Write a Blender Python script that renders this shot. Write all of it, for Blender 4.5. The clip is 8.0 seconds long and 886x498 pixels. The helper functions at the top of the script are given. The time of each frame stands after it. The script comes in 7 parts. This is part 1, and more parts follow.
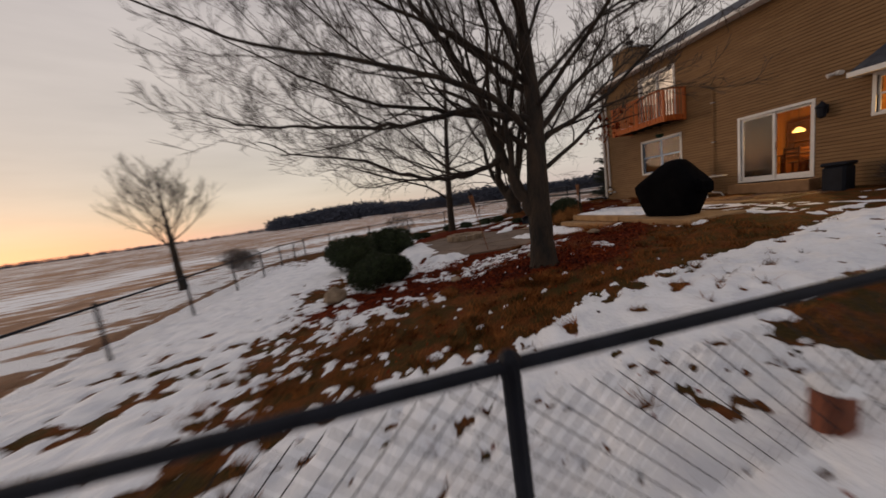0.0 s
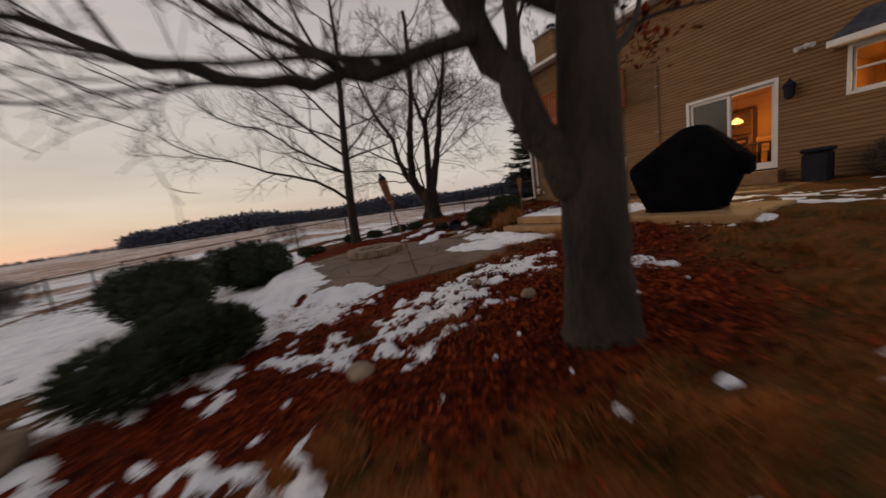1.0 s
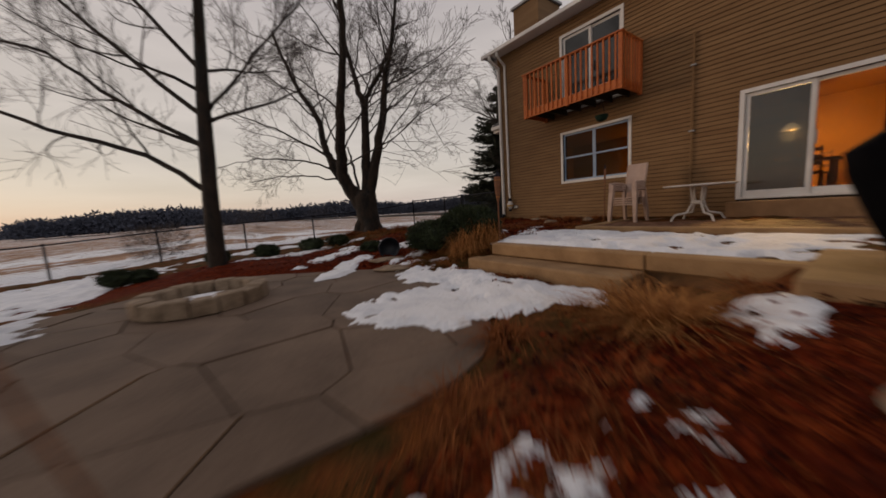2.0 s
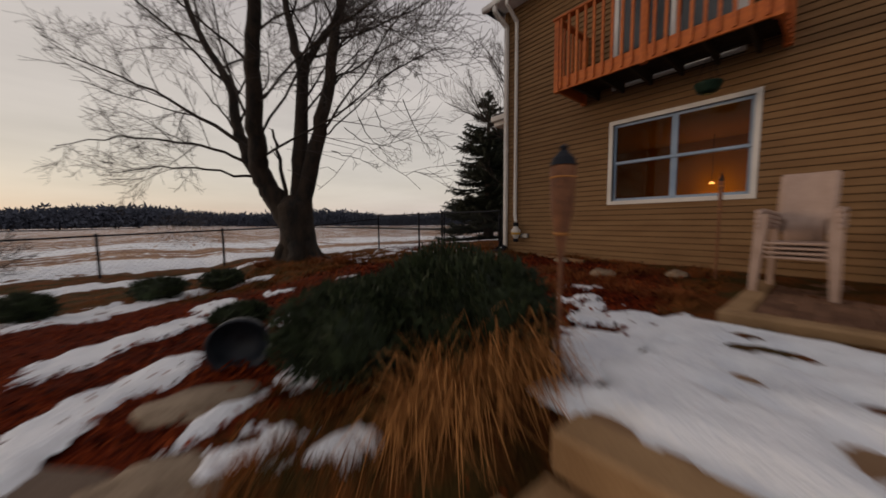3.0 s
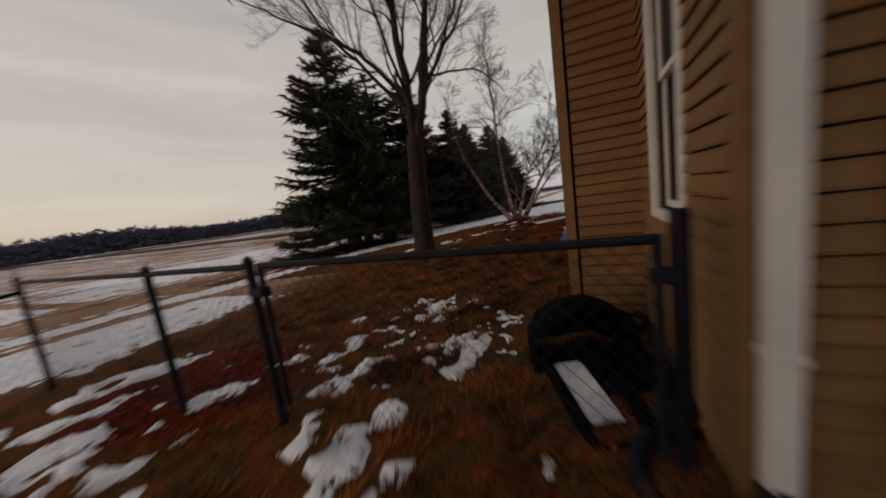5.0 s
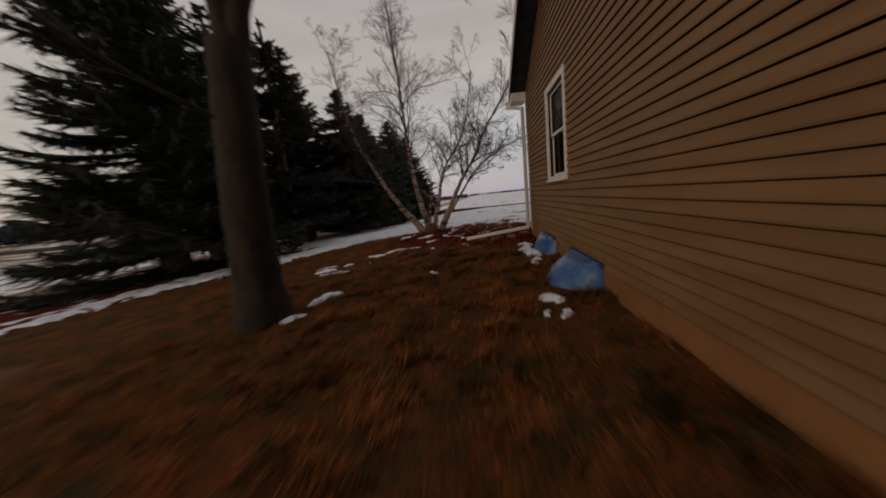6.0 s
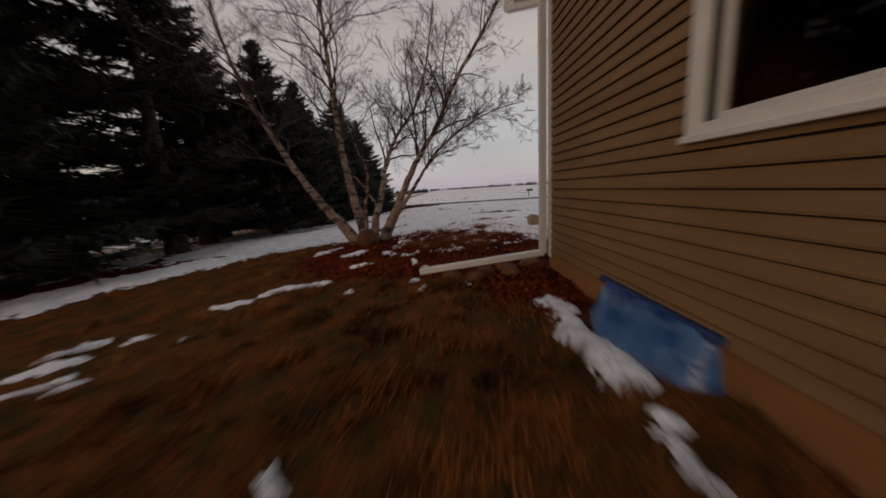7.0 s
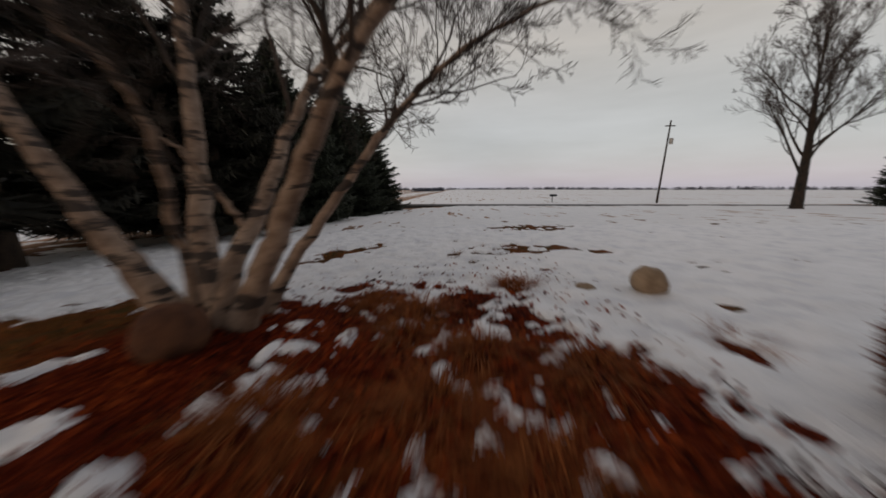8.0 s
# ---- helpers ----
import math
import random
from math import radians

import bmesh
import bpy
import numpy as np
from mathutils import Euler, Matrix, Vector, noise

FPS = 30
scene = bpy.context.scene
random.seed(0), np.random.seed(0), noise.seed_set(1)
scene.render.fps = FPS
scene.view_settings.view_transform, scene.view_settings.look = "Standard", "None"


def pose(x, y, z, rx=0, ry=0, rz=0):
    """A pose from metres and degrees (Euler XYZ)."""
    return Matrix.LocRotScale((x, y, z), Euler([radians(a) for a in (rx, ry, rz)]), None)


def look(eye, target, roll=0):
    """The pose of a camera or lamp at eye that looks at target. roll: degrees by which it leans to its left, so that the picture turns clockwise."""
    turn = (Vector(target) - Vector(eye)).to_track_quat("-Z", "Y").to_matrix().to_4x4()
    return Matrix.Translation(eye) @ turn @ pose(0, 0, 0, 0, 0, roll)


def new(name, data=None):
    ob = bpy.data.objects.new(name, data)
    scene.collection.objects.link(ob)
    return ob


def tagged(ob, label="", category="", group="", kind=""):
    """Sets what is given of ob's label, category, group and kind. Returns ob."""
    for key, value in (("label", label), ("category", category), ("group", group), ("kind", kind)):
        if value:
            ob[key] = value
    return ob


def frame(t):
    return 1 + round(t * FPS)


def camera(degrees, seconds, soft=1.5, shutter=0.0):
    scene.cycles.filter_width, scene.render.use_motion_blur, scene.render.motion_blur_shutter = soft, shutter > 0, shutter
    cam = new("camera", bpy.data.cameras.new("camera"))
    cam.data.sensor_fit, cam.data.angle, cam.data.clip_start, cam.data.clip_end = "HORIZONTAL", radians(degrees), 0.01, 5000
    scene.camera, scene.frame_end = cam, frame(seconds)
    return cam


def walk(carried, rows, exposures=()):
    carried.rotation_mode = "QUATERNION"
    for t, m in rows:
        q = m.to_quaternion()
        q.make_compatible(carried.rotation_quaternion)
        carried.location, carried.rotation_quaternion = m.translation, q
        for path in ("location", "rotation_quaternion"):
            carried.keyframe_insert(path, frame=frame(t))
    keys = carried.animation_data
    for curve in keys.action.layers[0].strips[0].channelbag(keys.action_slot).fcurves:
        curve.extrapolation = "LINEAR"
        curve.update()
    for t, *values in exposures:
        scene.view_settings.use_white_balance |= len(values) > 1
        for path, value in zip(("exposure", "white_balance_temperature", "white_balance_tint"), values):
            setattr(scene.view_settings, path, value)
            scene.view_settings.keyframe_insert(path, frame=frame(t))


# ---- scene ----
cam = camera(108.2, 8.0, soft=1.6, shutter=0.5)
PATH = [
    (0, (-12.582, -15.773, 0.953), (-12.214, -13.826, 0.683), -7.9),
    (0.5, (-12.286, -13.871, 0.796), (-11.632, -12.0, 0.523), -8.3),
    (1, (-11.597, -11.97, 0.66), (-10.696, -10.209, 0.366), -8.2),
    (1.5, (-10.457, -10.19, 0.51), (-9.384, -8.528, 0.213), -6.5),
    (3, (-6.36, -5.253, 0.722), (-5.094, -3.713, 0.556), -0.5),
    (3.5, (-5.19, -3.62, 1.039), (-3.829, -2.164, 0.873), -1.4),
    (4, (-3.983, -2.116, 1.25), (-2.494, -0.796, 1.048), -3.3),
    (4.5, (-2.749, -0.723, 1.256), (-1.099, 0.384, 1.027), -5.4),
    (5, (-1.364, 0.47, 1.246), (0.43, 1.304, 0.958), -7.9),
    (5.2, (-0.779, 0.853, 1.249), (1.063, 1.567, 0.94), -8.4),
    (6.3, (4.375, 2.132, 1.052), (6.341, 2.242, 0.702), -5.5),
    (6.5, (5.043, 2.155, 1.101), (7.005, 2.218, 0.719), -5.8),
    (7, (7.286, 2.023, 1.005), (9.252, 2.007, 0.636), -3.5),
    (7.5, (9.8, 1.841, 0.965), (11.766, 1.83, 0.601), -2.0),
    (8, (12.453, 1.6, 1.024), (14.417, 1.662, 0.651), -0.0),
]
walk(cam, [(t, look(e, g, r)) for t, e, g, r in PATH], exposures=((0, 0.16, 6400, 16), (0.6, 0.08, 6450, 16), (1.5, 0.10, 6450, 17), (2.8, 0.17, 6350, 14), (3.5, 0.15, 6450, 15), (4.5, 0.12, 6600, 16), (5.0, 0.08, 6500, 12), (6.5, -0.15, 6500, 16), (7.5, -0.02, 6400, 13), (8.0, 0.05, 6350, 11)))

# ---- world, sun, exposure ----
world = bpy.data.worlds.new("dusk_sky")
scene.world = world
world.use_nodes = True
wn, wl = world.node_tree.nodes, world.node_tree.links
wn.clear()


def wnode(kind, **kw):
    n = wn.new(kind)
    for k, v in kw.items():
        n.inputs[k].default_value = v
    return n


SUN_AZ = radians(-47)          # bearing of the glow, clockwise from +y
SUN_DIR = Vector((math.sin(SUN_AZ), math.cos(SUN_AZ), 0.09)).normalized()
tc = wn.new("ShaderNodeTexCoord")
sky = wn.new("ShaderNodeTexSky")
sky.sky_type, sky.sun_disc = "NISHITA", False
sky.sun_elevation, sky.sun_rotation = radians(1.2), SUN_AZ
sky.air_density, sky.dust_density = 1.0, 0.2
sep = wn.new("ShaderNodeSeparateXYZ")
wl.new(tc.outputs["Generated"], sep.inputs[0])
dot = wn.new("ShaderNodeVectorMath")
dot.operation = "DOT_PRODUCT"
dot.inputs[1].default_value = SUN_DIR
wl.new(tc.outputs["Generated"], dot.inputs[0])
# cloud deck: grey overhead, cream low down, a warm glow round the hidden sun
deck = wn.new("ShaderNodeValToRGB")
wl.new(sep.outputs["Z"], deck.inputs[0])
cr = deck.color_ramp
cr.elements[0].position, cr.elements[0].color = 0.0, (0.42, 0.40, 0.395, 1)
cr.elements[1].position, cr.elements[1].color = 1.0, (0.36, 0.335, 0.325, 1)
for p, c in ((0.10, (0.505, 0.470, 0.420, 1)), (0.35, (0.475, 0.434, 0.390, 1)), (0.6, (0.37, 0.34, 0.33, 1))):
    e = cr.elements.new(p)
    e.color = c
glow = wn.new("ShaderNodeMapRange")
glow.inputs["From Min"].default_value, glow.inputs["From Max"].default_value = 0.1, 1.0
wl.new(dot.outputs["Value"], glow.inputs["Value"])
gpow = wnode("ShaderNodeMath")
gpow.operation, gpow.inputs[1].default_value = "POWER", 1.6
wl.new(glow.outputs[0], gpow.inputs[0])
low = wn.new("ShaderNodeMapRange")
low.inputs["From Min"].default_value, low.inputs["From Max"].default_value = 0.75, 0.0
wl.new(sep.outputs["Z"], low.inputs["Value"])
gl2 = wn.new("ShaderNodeMath")
gl2.operation = "MULTIPLY"
wl.new(gpow.outputs[0], gl2.inputs[0])
wl.new(low.outputs[0], gl2.inputs[1])
# the side of the sky away from the glow is cooler low down
away = wn.new("ShaderNodeMapRange")
away.inputs["From Min"].default_value, away.inputs["From Max"].default_value = -0.15, -0.75
wl.new(dot.outputs["Value"], away.inputs["Value"])
near = wn.new("ShaderNodeMapRange")
near.inputs["From Min"].default_value, near.inputs["From Max"].default_value = 0.36, 0.04
wl.new(sep.outputs["Z"], near.inputs["Value"])
cool_f = wn.new("ShaderNodeMath")
cool_f.operation = "MULTIPLY"
wl.new(away.outputs[0], cool_f.inputs[0])
wl.new(near.outputs[0], cool_f.inputs[1])
cool = wn.new("ShaderNodeMix")
cool.data_type = "RGBA"
cool.inputs["B"].default_value = (0.365, 0.398, 0.455, 1)
wl.new(cool_f.outputs[0], cool.inputs["Factor"])
wl.new(deck.outputs[0], cool.inputs["A"])
warm = wn.new("ShaderNodeMix")
warm.data_type = "RGBA"
warm.inputs["B"].default_value = (0.48, 0.415, 0.345, 1)
wl.new(gl2.outputs[0], warm.inputs["Factor"])
wl.new(cool.outputs["Result"], warm.inputs["A"])
# soft streaks in the deck
stretch = wn.new("ShaderNodeMapping")
stretch.inputs["Scale"].default_value = (1.2, 1.2, 7.0)
wl.new(tc.outputs["Generated"], stretch.inputs["Vector"])
cl = wnode("ShaderNodeTexNoise", Scale=1.6, Detail=5.0, Roughness=0.55)
wl.new(stretch.outputs[0], cl.inputs["Vector"])
clr = wn.new("ShaderNodeMapRange")
clr.inputs["From Min"].default_value, clr.inputs["From Max"].default_value = 0.3, 0.7
clr.inputs["To Min"].default_value, clr.inputs["To Max"].default_value = 0.88, 1.10
wl.new(cl.outputs[0], clr.inputs["Value"])
clouded = wn.new("ShaderNodeMix")
clouded.data_type, clouded.blend_type = "RGBA", "MULTIPLY"
clouded.inputs["Factor"].default_value = 1.0
wl.new(warm.outputs["Result"], clouded.inputs["A"])
wl.new(clr.outputs[0], clouded.inputs["B"])
bg_deck, bg_sky, both = wn.new("ShaderNodeBackground"), wn.new("ShaderNodeBackground"), wn.new("ShaderNodeAddShader")
bg_deck.inputs["Strength"].default_value, bg_sky.inputs["Strength"].default_value = 1.0, 0.05
wl.new(clouded.outputs["Result"], bg_deck.inputs["Color"])
wl.new(sky.outputs[0], bg_sky.inputs["Color"])
wl.new(bg_deck.outputs[0], both.inputs[0])
wl.new(bg_sky.outputs[0], both.inputs[1])
wout = wn.new("ShaderNodeOutputWorld")
wl.new(both.outputs[0], wout.inputs["Surface"])

sun = new("sun", bpy.data.lights.new("sun", "SUN"))
sun.data.energy, sun.data.angle, sun.data.color = 0.5, radians(14), (1.0, 0.72, 0.48)
sun.matrix_world = look((0, 0, 30), Vector((0, 0, 30)) - Vector((math.sin(SUN_AZ), math.cos(SUN_AZ), 0.14)))
sun["label"] = "low sun behind the cloud deck"


# ---- materials ----
def material(name, a, b, scale=6.0, rough=0.75, bump=0.2, bump_scale=40.0, metal=0.0, deep=0.01, c=None, detail=6.0, stretch=(1, 1, 1), fine=None,
             random=0.0, spec=0.4, island=0.0):
    """Two or three colours mixed by noise at two scales over world places, with grain as bump."""
    m = bpy.data.materials.new(name)
    m.use_nodes = True
    n, l = m.node_tree.nodes, m.node_tree.links
    p = n["Principled BSDF"]
    geo = n.new("ShaderNodeNewGeometry")
    mp = n.new("ShaderNodeMapping")
    mp.inputs["Scale"].default_value = stretch
    l.new(geo.outputs["Position"], mp.inputs["Vector"])
    big = n.new("ShaderNodeTexNoise")
    big.inputs["Scale"].default_value, big.inputs["Detail"].default_value = scale, detail
    l.new(mp.outputs[0], big.inputs["Vector"])
    small = n.new("ShaderNodeTexNoise")
    small.inputs["Scale"].default_value, small.inputs["Detail"].default_value = bump_scale, 3.0
    l.new(mp.outputs[0], small.inputs["Vector"])
    ramp = n.new("ShaderNodeValToRGB")
    e = ramp.color_ramp.elements
    e[0].position, e[0].color = 0.32, (*a, 1)
    e[1].position, e[1].color = 0.68, (*b, 1)
    if c:
        k = e.new(0.5)
        k.color = (*c, 1)
    add = n.new("ShaderNodeMath")
    add.operation = "MULTIPLY_ADD"
    add.inputs[1].default_value = 0.35
    l.new(small.outputs[0], add.inputs[0])
    sub = n.new("ShaderNodeMath")
    sub.operation = "MULTIPLY_ADD"
    sub.inputs[1].default_value, sub.inputs[2].default_value = 1.0, -0.175
    l.new(big.outputs[0], sub.inputs[0])
    l.new(sub.outputs[0], add.inputs[2])
    last = add
    if random or island:
        info = n.new("ShaderNodeObjectInfo")
        ad = n.new("ShaderNodeMath")
        ad.operation = "MULTIPLY_ADD"
        ad.inputs[1].default_value = random or island
        l.new(geo.outputs["Random Per Island"] if island else info.outputs["Random"], ad.inputs[0])
        l.new(add.outputs[0], ad.inputs[2])
        off = n.new("ShaderNodeMath")
        off.operation, off.inputs[1].default_value = "SUBTRACT", (random or island) / 2
        l.new(ad.outputs[0], off.inputs[0])
        last = off
    l.new(last.outputs[0], ramp.inputs[0])
    l.new(ramp.outputs[0], p.inputs["Base Color"])
    rr = n.new("ShaderNodeMapRange")
    rr.inputs["To Min"].default_value, rr.inputs["To Max"].default_value = max(0.05, rough - 0.12), min(1, rough + 0.1)
    l.new(big.outputs[0], rr.inputs["Value"])
    l.new(rr.outputs[0], p.inputs["Roughness"])
    p.inputs["Metallic"].default_value = metal
    p.inputs["Specular IOR Level"].default_value = spec
    if bump:
        bp = n.new("ShaderNodeBump")
        bp.inputs["Strength"].default_value, bp.inputs["Distance"].default_value = bump, deep
        l.new(small.outputs[0], bp.inputs["Height"])
        l.new(bp.outputs[0], p.inputs["Normal"])
    return m


def glow_material(name, colour, strength):
    m = bpy.data.materials.new(name)
    m.use_nodes = True
    p = m.node_tree.nodes["Principled BSDF"]
    p.inputs["Base Color"].default_value = (*colour, 1)
    p.inputs["Emission Color"].default_value = (*colour, 1)
    p.inputs["Emission Strength"].default_value = strength
    return m


M_SIDING = material("tan_siding", (0.181, 0.099, 0.042), (0.234, 0.136, 0.062), 1.2, 0.62, 0.10, 60, stretch=(1, 1, 6), random=0.12, spec=0.2)
# near-black colour stands for shade, in the lap gaps and on the joists
M_CORE_SHADE = material("wall_core_shade", (0.020, 0.013, 0.008), (0.035, 0.024, 0.014), 2.0, 0.8, 0.1)
M_TRIM = material("white_trim", (0.62, 0.60, 0.57), (0.74, 0.72, 0.69), 2.0, 0.5, 0.05, 30)
M_VINYL_BLUE = material("window_vinyl", (0.22, 0.32, 0.46), (0.31, 0.41, 0.55), 3.0, 0.4, 0.03, 30)
M_CEDAR = material("stained_cedar", (0.36, 0.082, 0.014), (0.54, 0.145, 0.026), 5.0, 0.6, 0.25, 60, stretch=(4, 1, 4), random=0.25)
# near-black: the shade under the balcony is put into the boards' colour
M_DECK_SHADE = material("shaded_deck", (0.016, 0.010, 0.007), (0.040, 0.025, 0.016), 5.0, 0.85, 0.3, 50, stretch=(1, 4, 1), random=0.2)
M_PLINTH = material("painted_foundation", (0.195, 0.084, 0.026), (0.275, 0.126, 0.044), 2.5, 0.9, 0.3, 50)
M_FOUND = material("concrete_foundation", (0.19, 0.105, 0.050), (0.29, 0.168, 0.086), 2.5, 0.9, 0.3, 50)
M_ROOF = material("dark_shingle", (0.025, 0.028, 0.04), (0.06, 0.065, 0.08), 6.0, 0.9, 0.4, 60)
M_BLACK = material("black_vinyl_coat", (0.005, 0.006, 0.010), (0.011, 0.013, 0.020), 6.0, 0.6, 0.05, 60, spec=0.15)
M_COVER = material("black_grill_cover", (0.002, 0.002, 0.003), (0.005, 0.005, 0.006), 4.0, 0.9, 0.35, 30, spec=0.03)
M_POT = material("dark_slate_enamel", (0.012, 0.015, 0.022), (0.028, 0.034, 0.045), 6.0, 0.45, 0.1, 40)
M_BIN = material("dark_plastic", (0.008, 0.009, 0.014), (0.016, 0.018, 0.025), 4.0, 0.6, 0.05, 60, spec=0.15)
M_SNOW = material("snow", (0.72, 0.745, 0.80), (0.90, 0.915, 0.95), 3.0, 0.75, 0.8, 22, c=(0.85, 0.87, 0.90), spec=0.3, deep=0.03)
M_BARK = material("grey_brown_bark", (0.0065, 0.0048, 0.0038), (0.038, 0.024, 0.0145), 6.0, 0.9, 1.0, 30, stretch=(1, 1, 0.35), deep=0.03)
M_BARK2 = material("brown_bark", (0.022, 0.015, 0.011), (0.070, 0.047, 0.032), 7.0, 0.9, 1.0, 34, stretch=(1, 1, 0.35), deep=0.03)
M_TWIG = material("twig_bark", (0.034, 0.025, 0.021), (0.072, 0.053, 0.043), 5.0, 0.9, 0.0)
M_NEEDLE = material("spruce_needles", (0.012, 0.017, 0.010), (0.042, 0.050, 0.030), 2.0, 0.8, 0.0, island=0.25)
M_NEEDLE2 = material("pine_needles", (0.012, 0.012, 0.008), (0.034, 0.030, 0.018), 2.0, 0.8, 0.0, island=0.2)
M_JUNIPER = material("juniper_foliage", (0.010, 0.016, 0.006), (0.034, 0.050, 0.017), 8.0, 0.8, 0.0)
M_FLAG = material("flagstone", (0.105, 0.068, 0.046), (0.178, 0.122, 0.086), 1.6, 0.8, 0.35, 30, random=0.2)
M_TIMBER = material("tan_timber", (0.24, 0.138, 0.062), (0.38, 0.235, 0.115), 3.0, 0.8, 0.4, 60, random=0.15)
M_PAVER = material("brick_paver", (0.11, 0.050, 0.026), (0.20, 0.10, 0.055), 4.0, 0.85, 0.4, 50, random=0.35)
M_STONE = material("field_stone", (0.16, 0.11, 0.07), (0.32, 0.24, 0.165), 6.0, 0.85, 0.5, 40)
M_STRAW = material("dry_grass", (0.22, 0.088, 0.026), (0.50, 0.225, 0.072), 12.0, 0.85, 0.0, spec=0.1, island=0.4)
M_STALK = material("dry_stalk", (0.13, 0.034, 0.010), (0.29, 0.100, 0.030), 9.0, 0.85, 0.0, spec=0.1)
M_LEAF = material("fallen_leaf", (0.022, 0.0036, 0.0016), (0.23, 0.042, 0.008), 1.2, 0.75, 0.1, c=(0.135, 0.0145, 0.0026), island=0.55, spec=0.08)
M_LAWN = material("winter_grass", (0.046, 0.036, 0.010), (0.29, 0.100, 0.026), 2.4, 0.9, 0.0, c=(0.155, 0.056, 0.015), island=0.30, spec=0.1)
M_TARP = material("blue_cover", (0.012, 0.060, 0.190), (0.085, 0.185, 0.36), 3.5, 0.32, 0.6, 9, deep=0.03)
M_WHITE = material("white_plastic", (0.52, 0.49, 0.46), (0.66, 0.63, 0.60), 4.0, 0.45, 0.03)
M_PINKISH = material("faded_resin", (0.36, 0.255, 0.205), (0.46, 0.335, 0.275), 4.0, 0.5, 0.05)
M_METAL = material("grey_metal", (0.25, 0.25, 0.25), (0.36, 0.36, 0.36), 5.0, 0.5, 0.05, metal=0.6)
M_REDWOOD = material("weathered_redwood", (0.10, 0.028, 0.012), (0.20, 0.060, 0.026), 5.0, 0.7, 0.3, 60, stretch=(4, 1, 1), random=0.3)
M_BAMBOO = material("bamboo", (0.12, 0.045, 0.020), (0.23, 0.095, 0.042), 14.0, 0.7, 0.3, 60)
M_BIRCH = material("birch_bark", (0.15, 0.095, 0.065), (0.34, 0.25, 0.19), 7.0, 0.8, 0.3, 30)


def glass_material(name, tint, rough=0.02, least=0.010):
    m = bpy.data.materials.new(name)
    m.use_nodes = True
    n, l = m.node_tree.nodes, m.node_tree.links
    n.remove(n["Principled BSDF"])
    tr, gl, mix, fr = (n.new(k) for k in ("ShaderNodeBsdfTransparent", "ShaderNodeBsdfGlossy", "ShaderNodeMixShader", "ShaderNodeLayerWeight"))
    sharp = n.new("ShaderNodeMath")
    sharp.operation, sharp.inputs[1].default_value = "POWER", 5.0
    gloss = n.new("ShaderNodeMapRange")
    gloss.inputs["To Min"].default_value, gloss.inputs["To Max"].default_value = least, 0.24
    tr.inputs["Color"].default_value = (*tint, 1)
    gl.inputs["Roughness"].default_value = rough
    l.new(fr.outputs["Facing"], sharp.inputs[0])
    l.new(sharp.outputs[0], gloss.inputs["Value"])
    l.new(gloss.outputs[0], mix.inputs[0])
    l.new(tr.outputs[0], mix.inputs[1])
    l.new(gl.outputs[0], mix.inputs[2])
    l.new(mix.outputs[0], n["Material Output"].inputs["Surface"])
    return m


# the warm tint dims daylight and puts the rooms' orange glow into the glass
M_GLASS = glass_material("warm_tinted_glass", (0.56, 0.47, 0.38))
M_SCREEN = glass_material("screened_glass", (0.11, 0.115, 0.13), 0.12, 0.085)


# ---- mesh helpers ----
def part(name, bm, mat, parent=None, label="", smooth=False):
    me = bpy.data.meshes.new(name)
    bmesh.ops.recalc_face_normals(bm, faces=bm.faces)
    bm.to_mesh(me)
    bm.free()
    for mm in (mat if isinstance(mat, (list, tuple)) else [mat]):
        me.materials.append(mm)
    if smooth:
        me.polygons.foreach_set("use_smooth", [True] * len(me.polygons))
    ob = new(name, me)
    ob.parent = parent
    if label:
        ob["label"] = label
    return ob


def array_part(name, verts, faces, mat, parent=None, label="", smooth=False, kind=""):
    """A mesh from numpy arrays of places and of quads or triangles."""
    me = bpy.data.meshes.new(name)
    verts, faces = np.asarray(verts, np.float32), np.asarray(faces, np.int32)
    k = faces.shape[1]
    me.vertices.add(len(verts))
    me.vertices.foreach_set("co", verts.ravel())
    me.loops.add(faces.size)
    me.loops.foreach_set("vertex_index", faces.ravel())
    me.polygons.add(len(faces))
    me.polygons.foreach_set("loop_start", np.arange(0, faces.size, k, dtype=np.int32))
    me.polygons.foreach_set("loop_total", np.full(len(faces), k, np.int32))
    if smooth:
        me.polygons.foreach_set("use_smooth", np.ones(len(faces), bool))
    me.update(calc_edges=True)
    me.validate()
    me.materials.append(mat)
    ob = new(name, me)
    ob.parent = parent
    if label:
        ob["label"] = label
    if kind:
        ob["kind"] = kind
    return ob


def thing(name, place, label, category, group="", kind="", turn=0.0):
    ob = new(name)
    ob.matrix_world = pose(*place, 0, 0, turn)
    ob.empty_display_size = 0.1
    return tagged(ob, label, category, group, kind)


def box(bm, x0, x1, y0, y1, z0, z1, bevel=0.0):
    m = Matrix.LocRotScale(((x0 + x1) / 2, (y0 + y1) / 2, (z0 + z1) / 2), None, (abs(x1 - x0), abs(y1 - y0), abs(z1 - z0)))
    r = bmesh.ops.create_cube(bm, size=1, matrix=m)
    if bevel:
        edges = {e for v in r["verts"] for e in v.link_edges}
        bmesh.ops.bevel(bm, geom=list(edges), offset=bevel, segments=1, affect="EDGES")
    return bm


def boxes(*rows, bevel=0.0):
    bm = bmesh.new()
    for r in rows:
        box(bm, *r, bevel=bevel)
    return bm


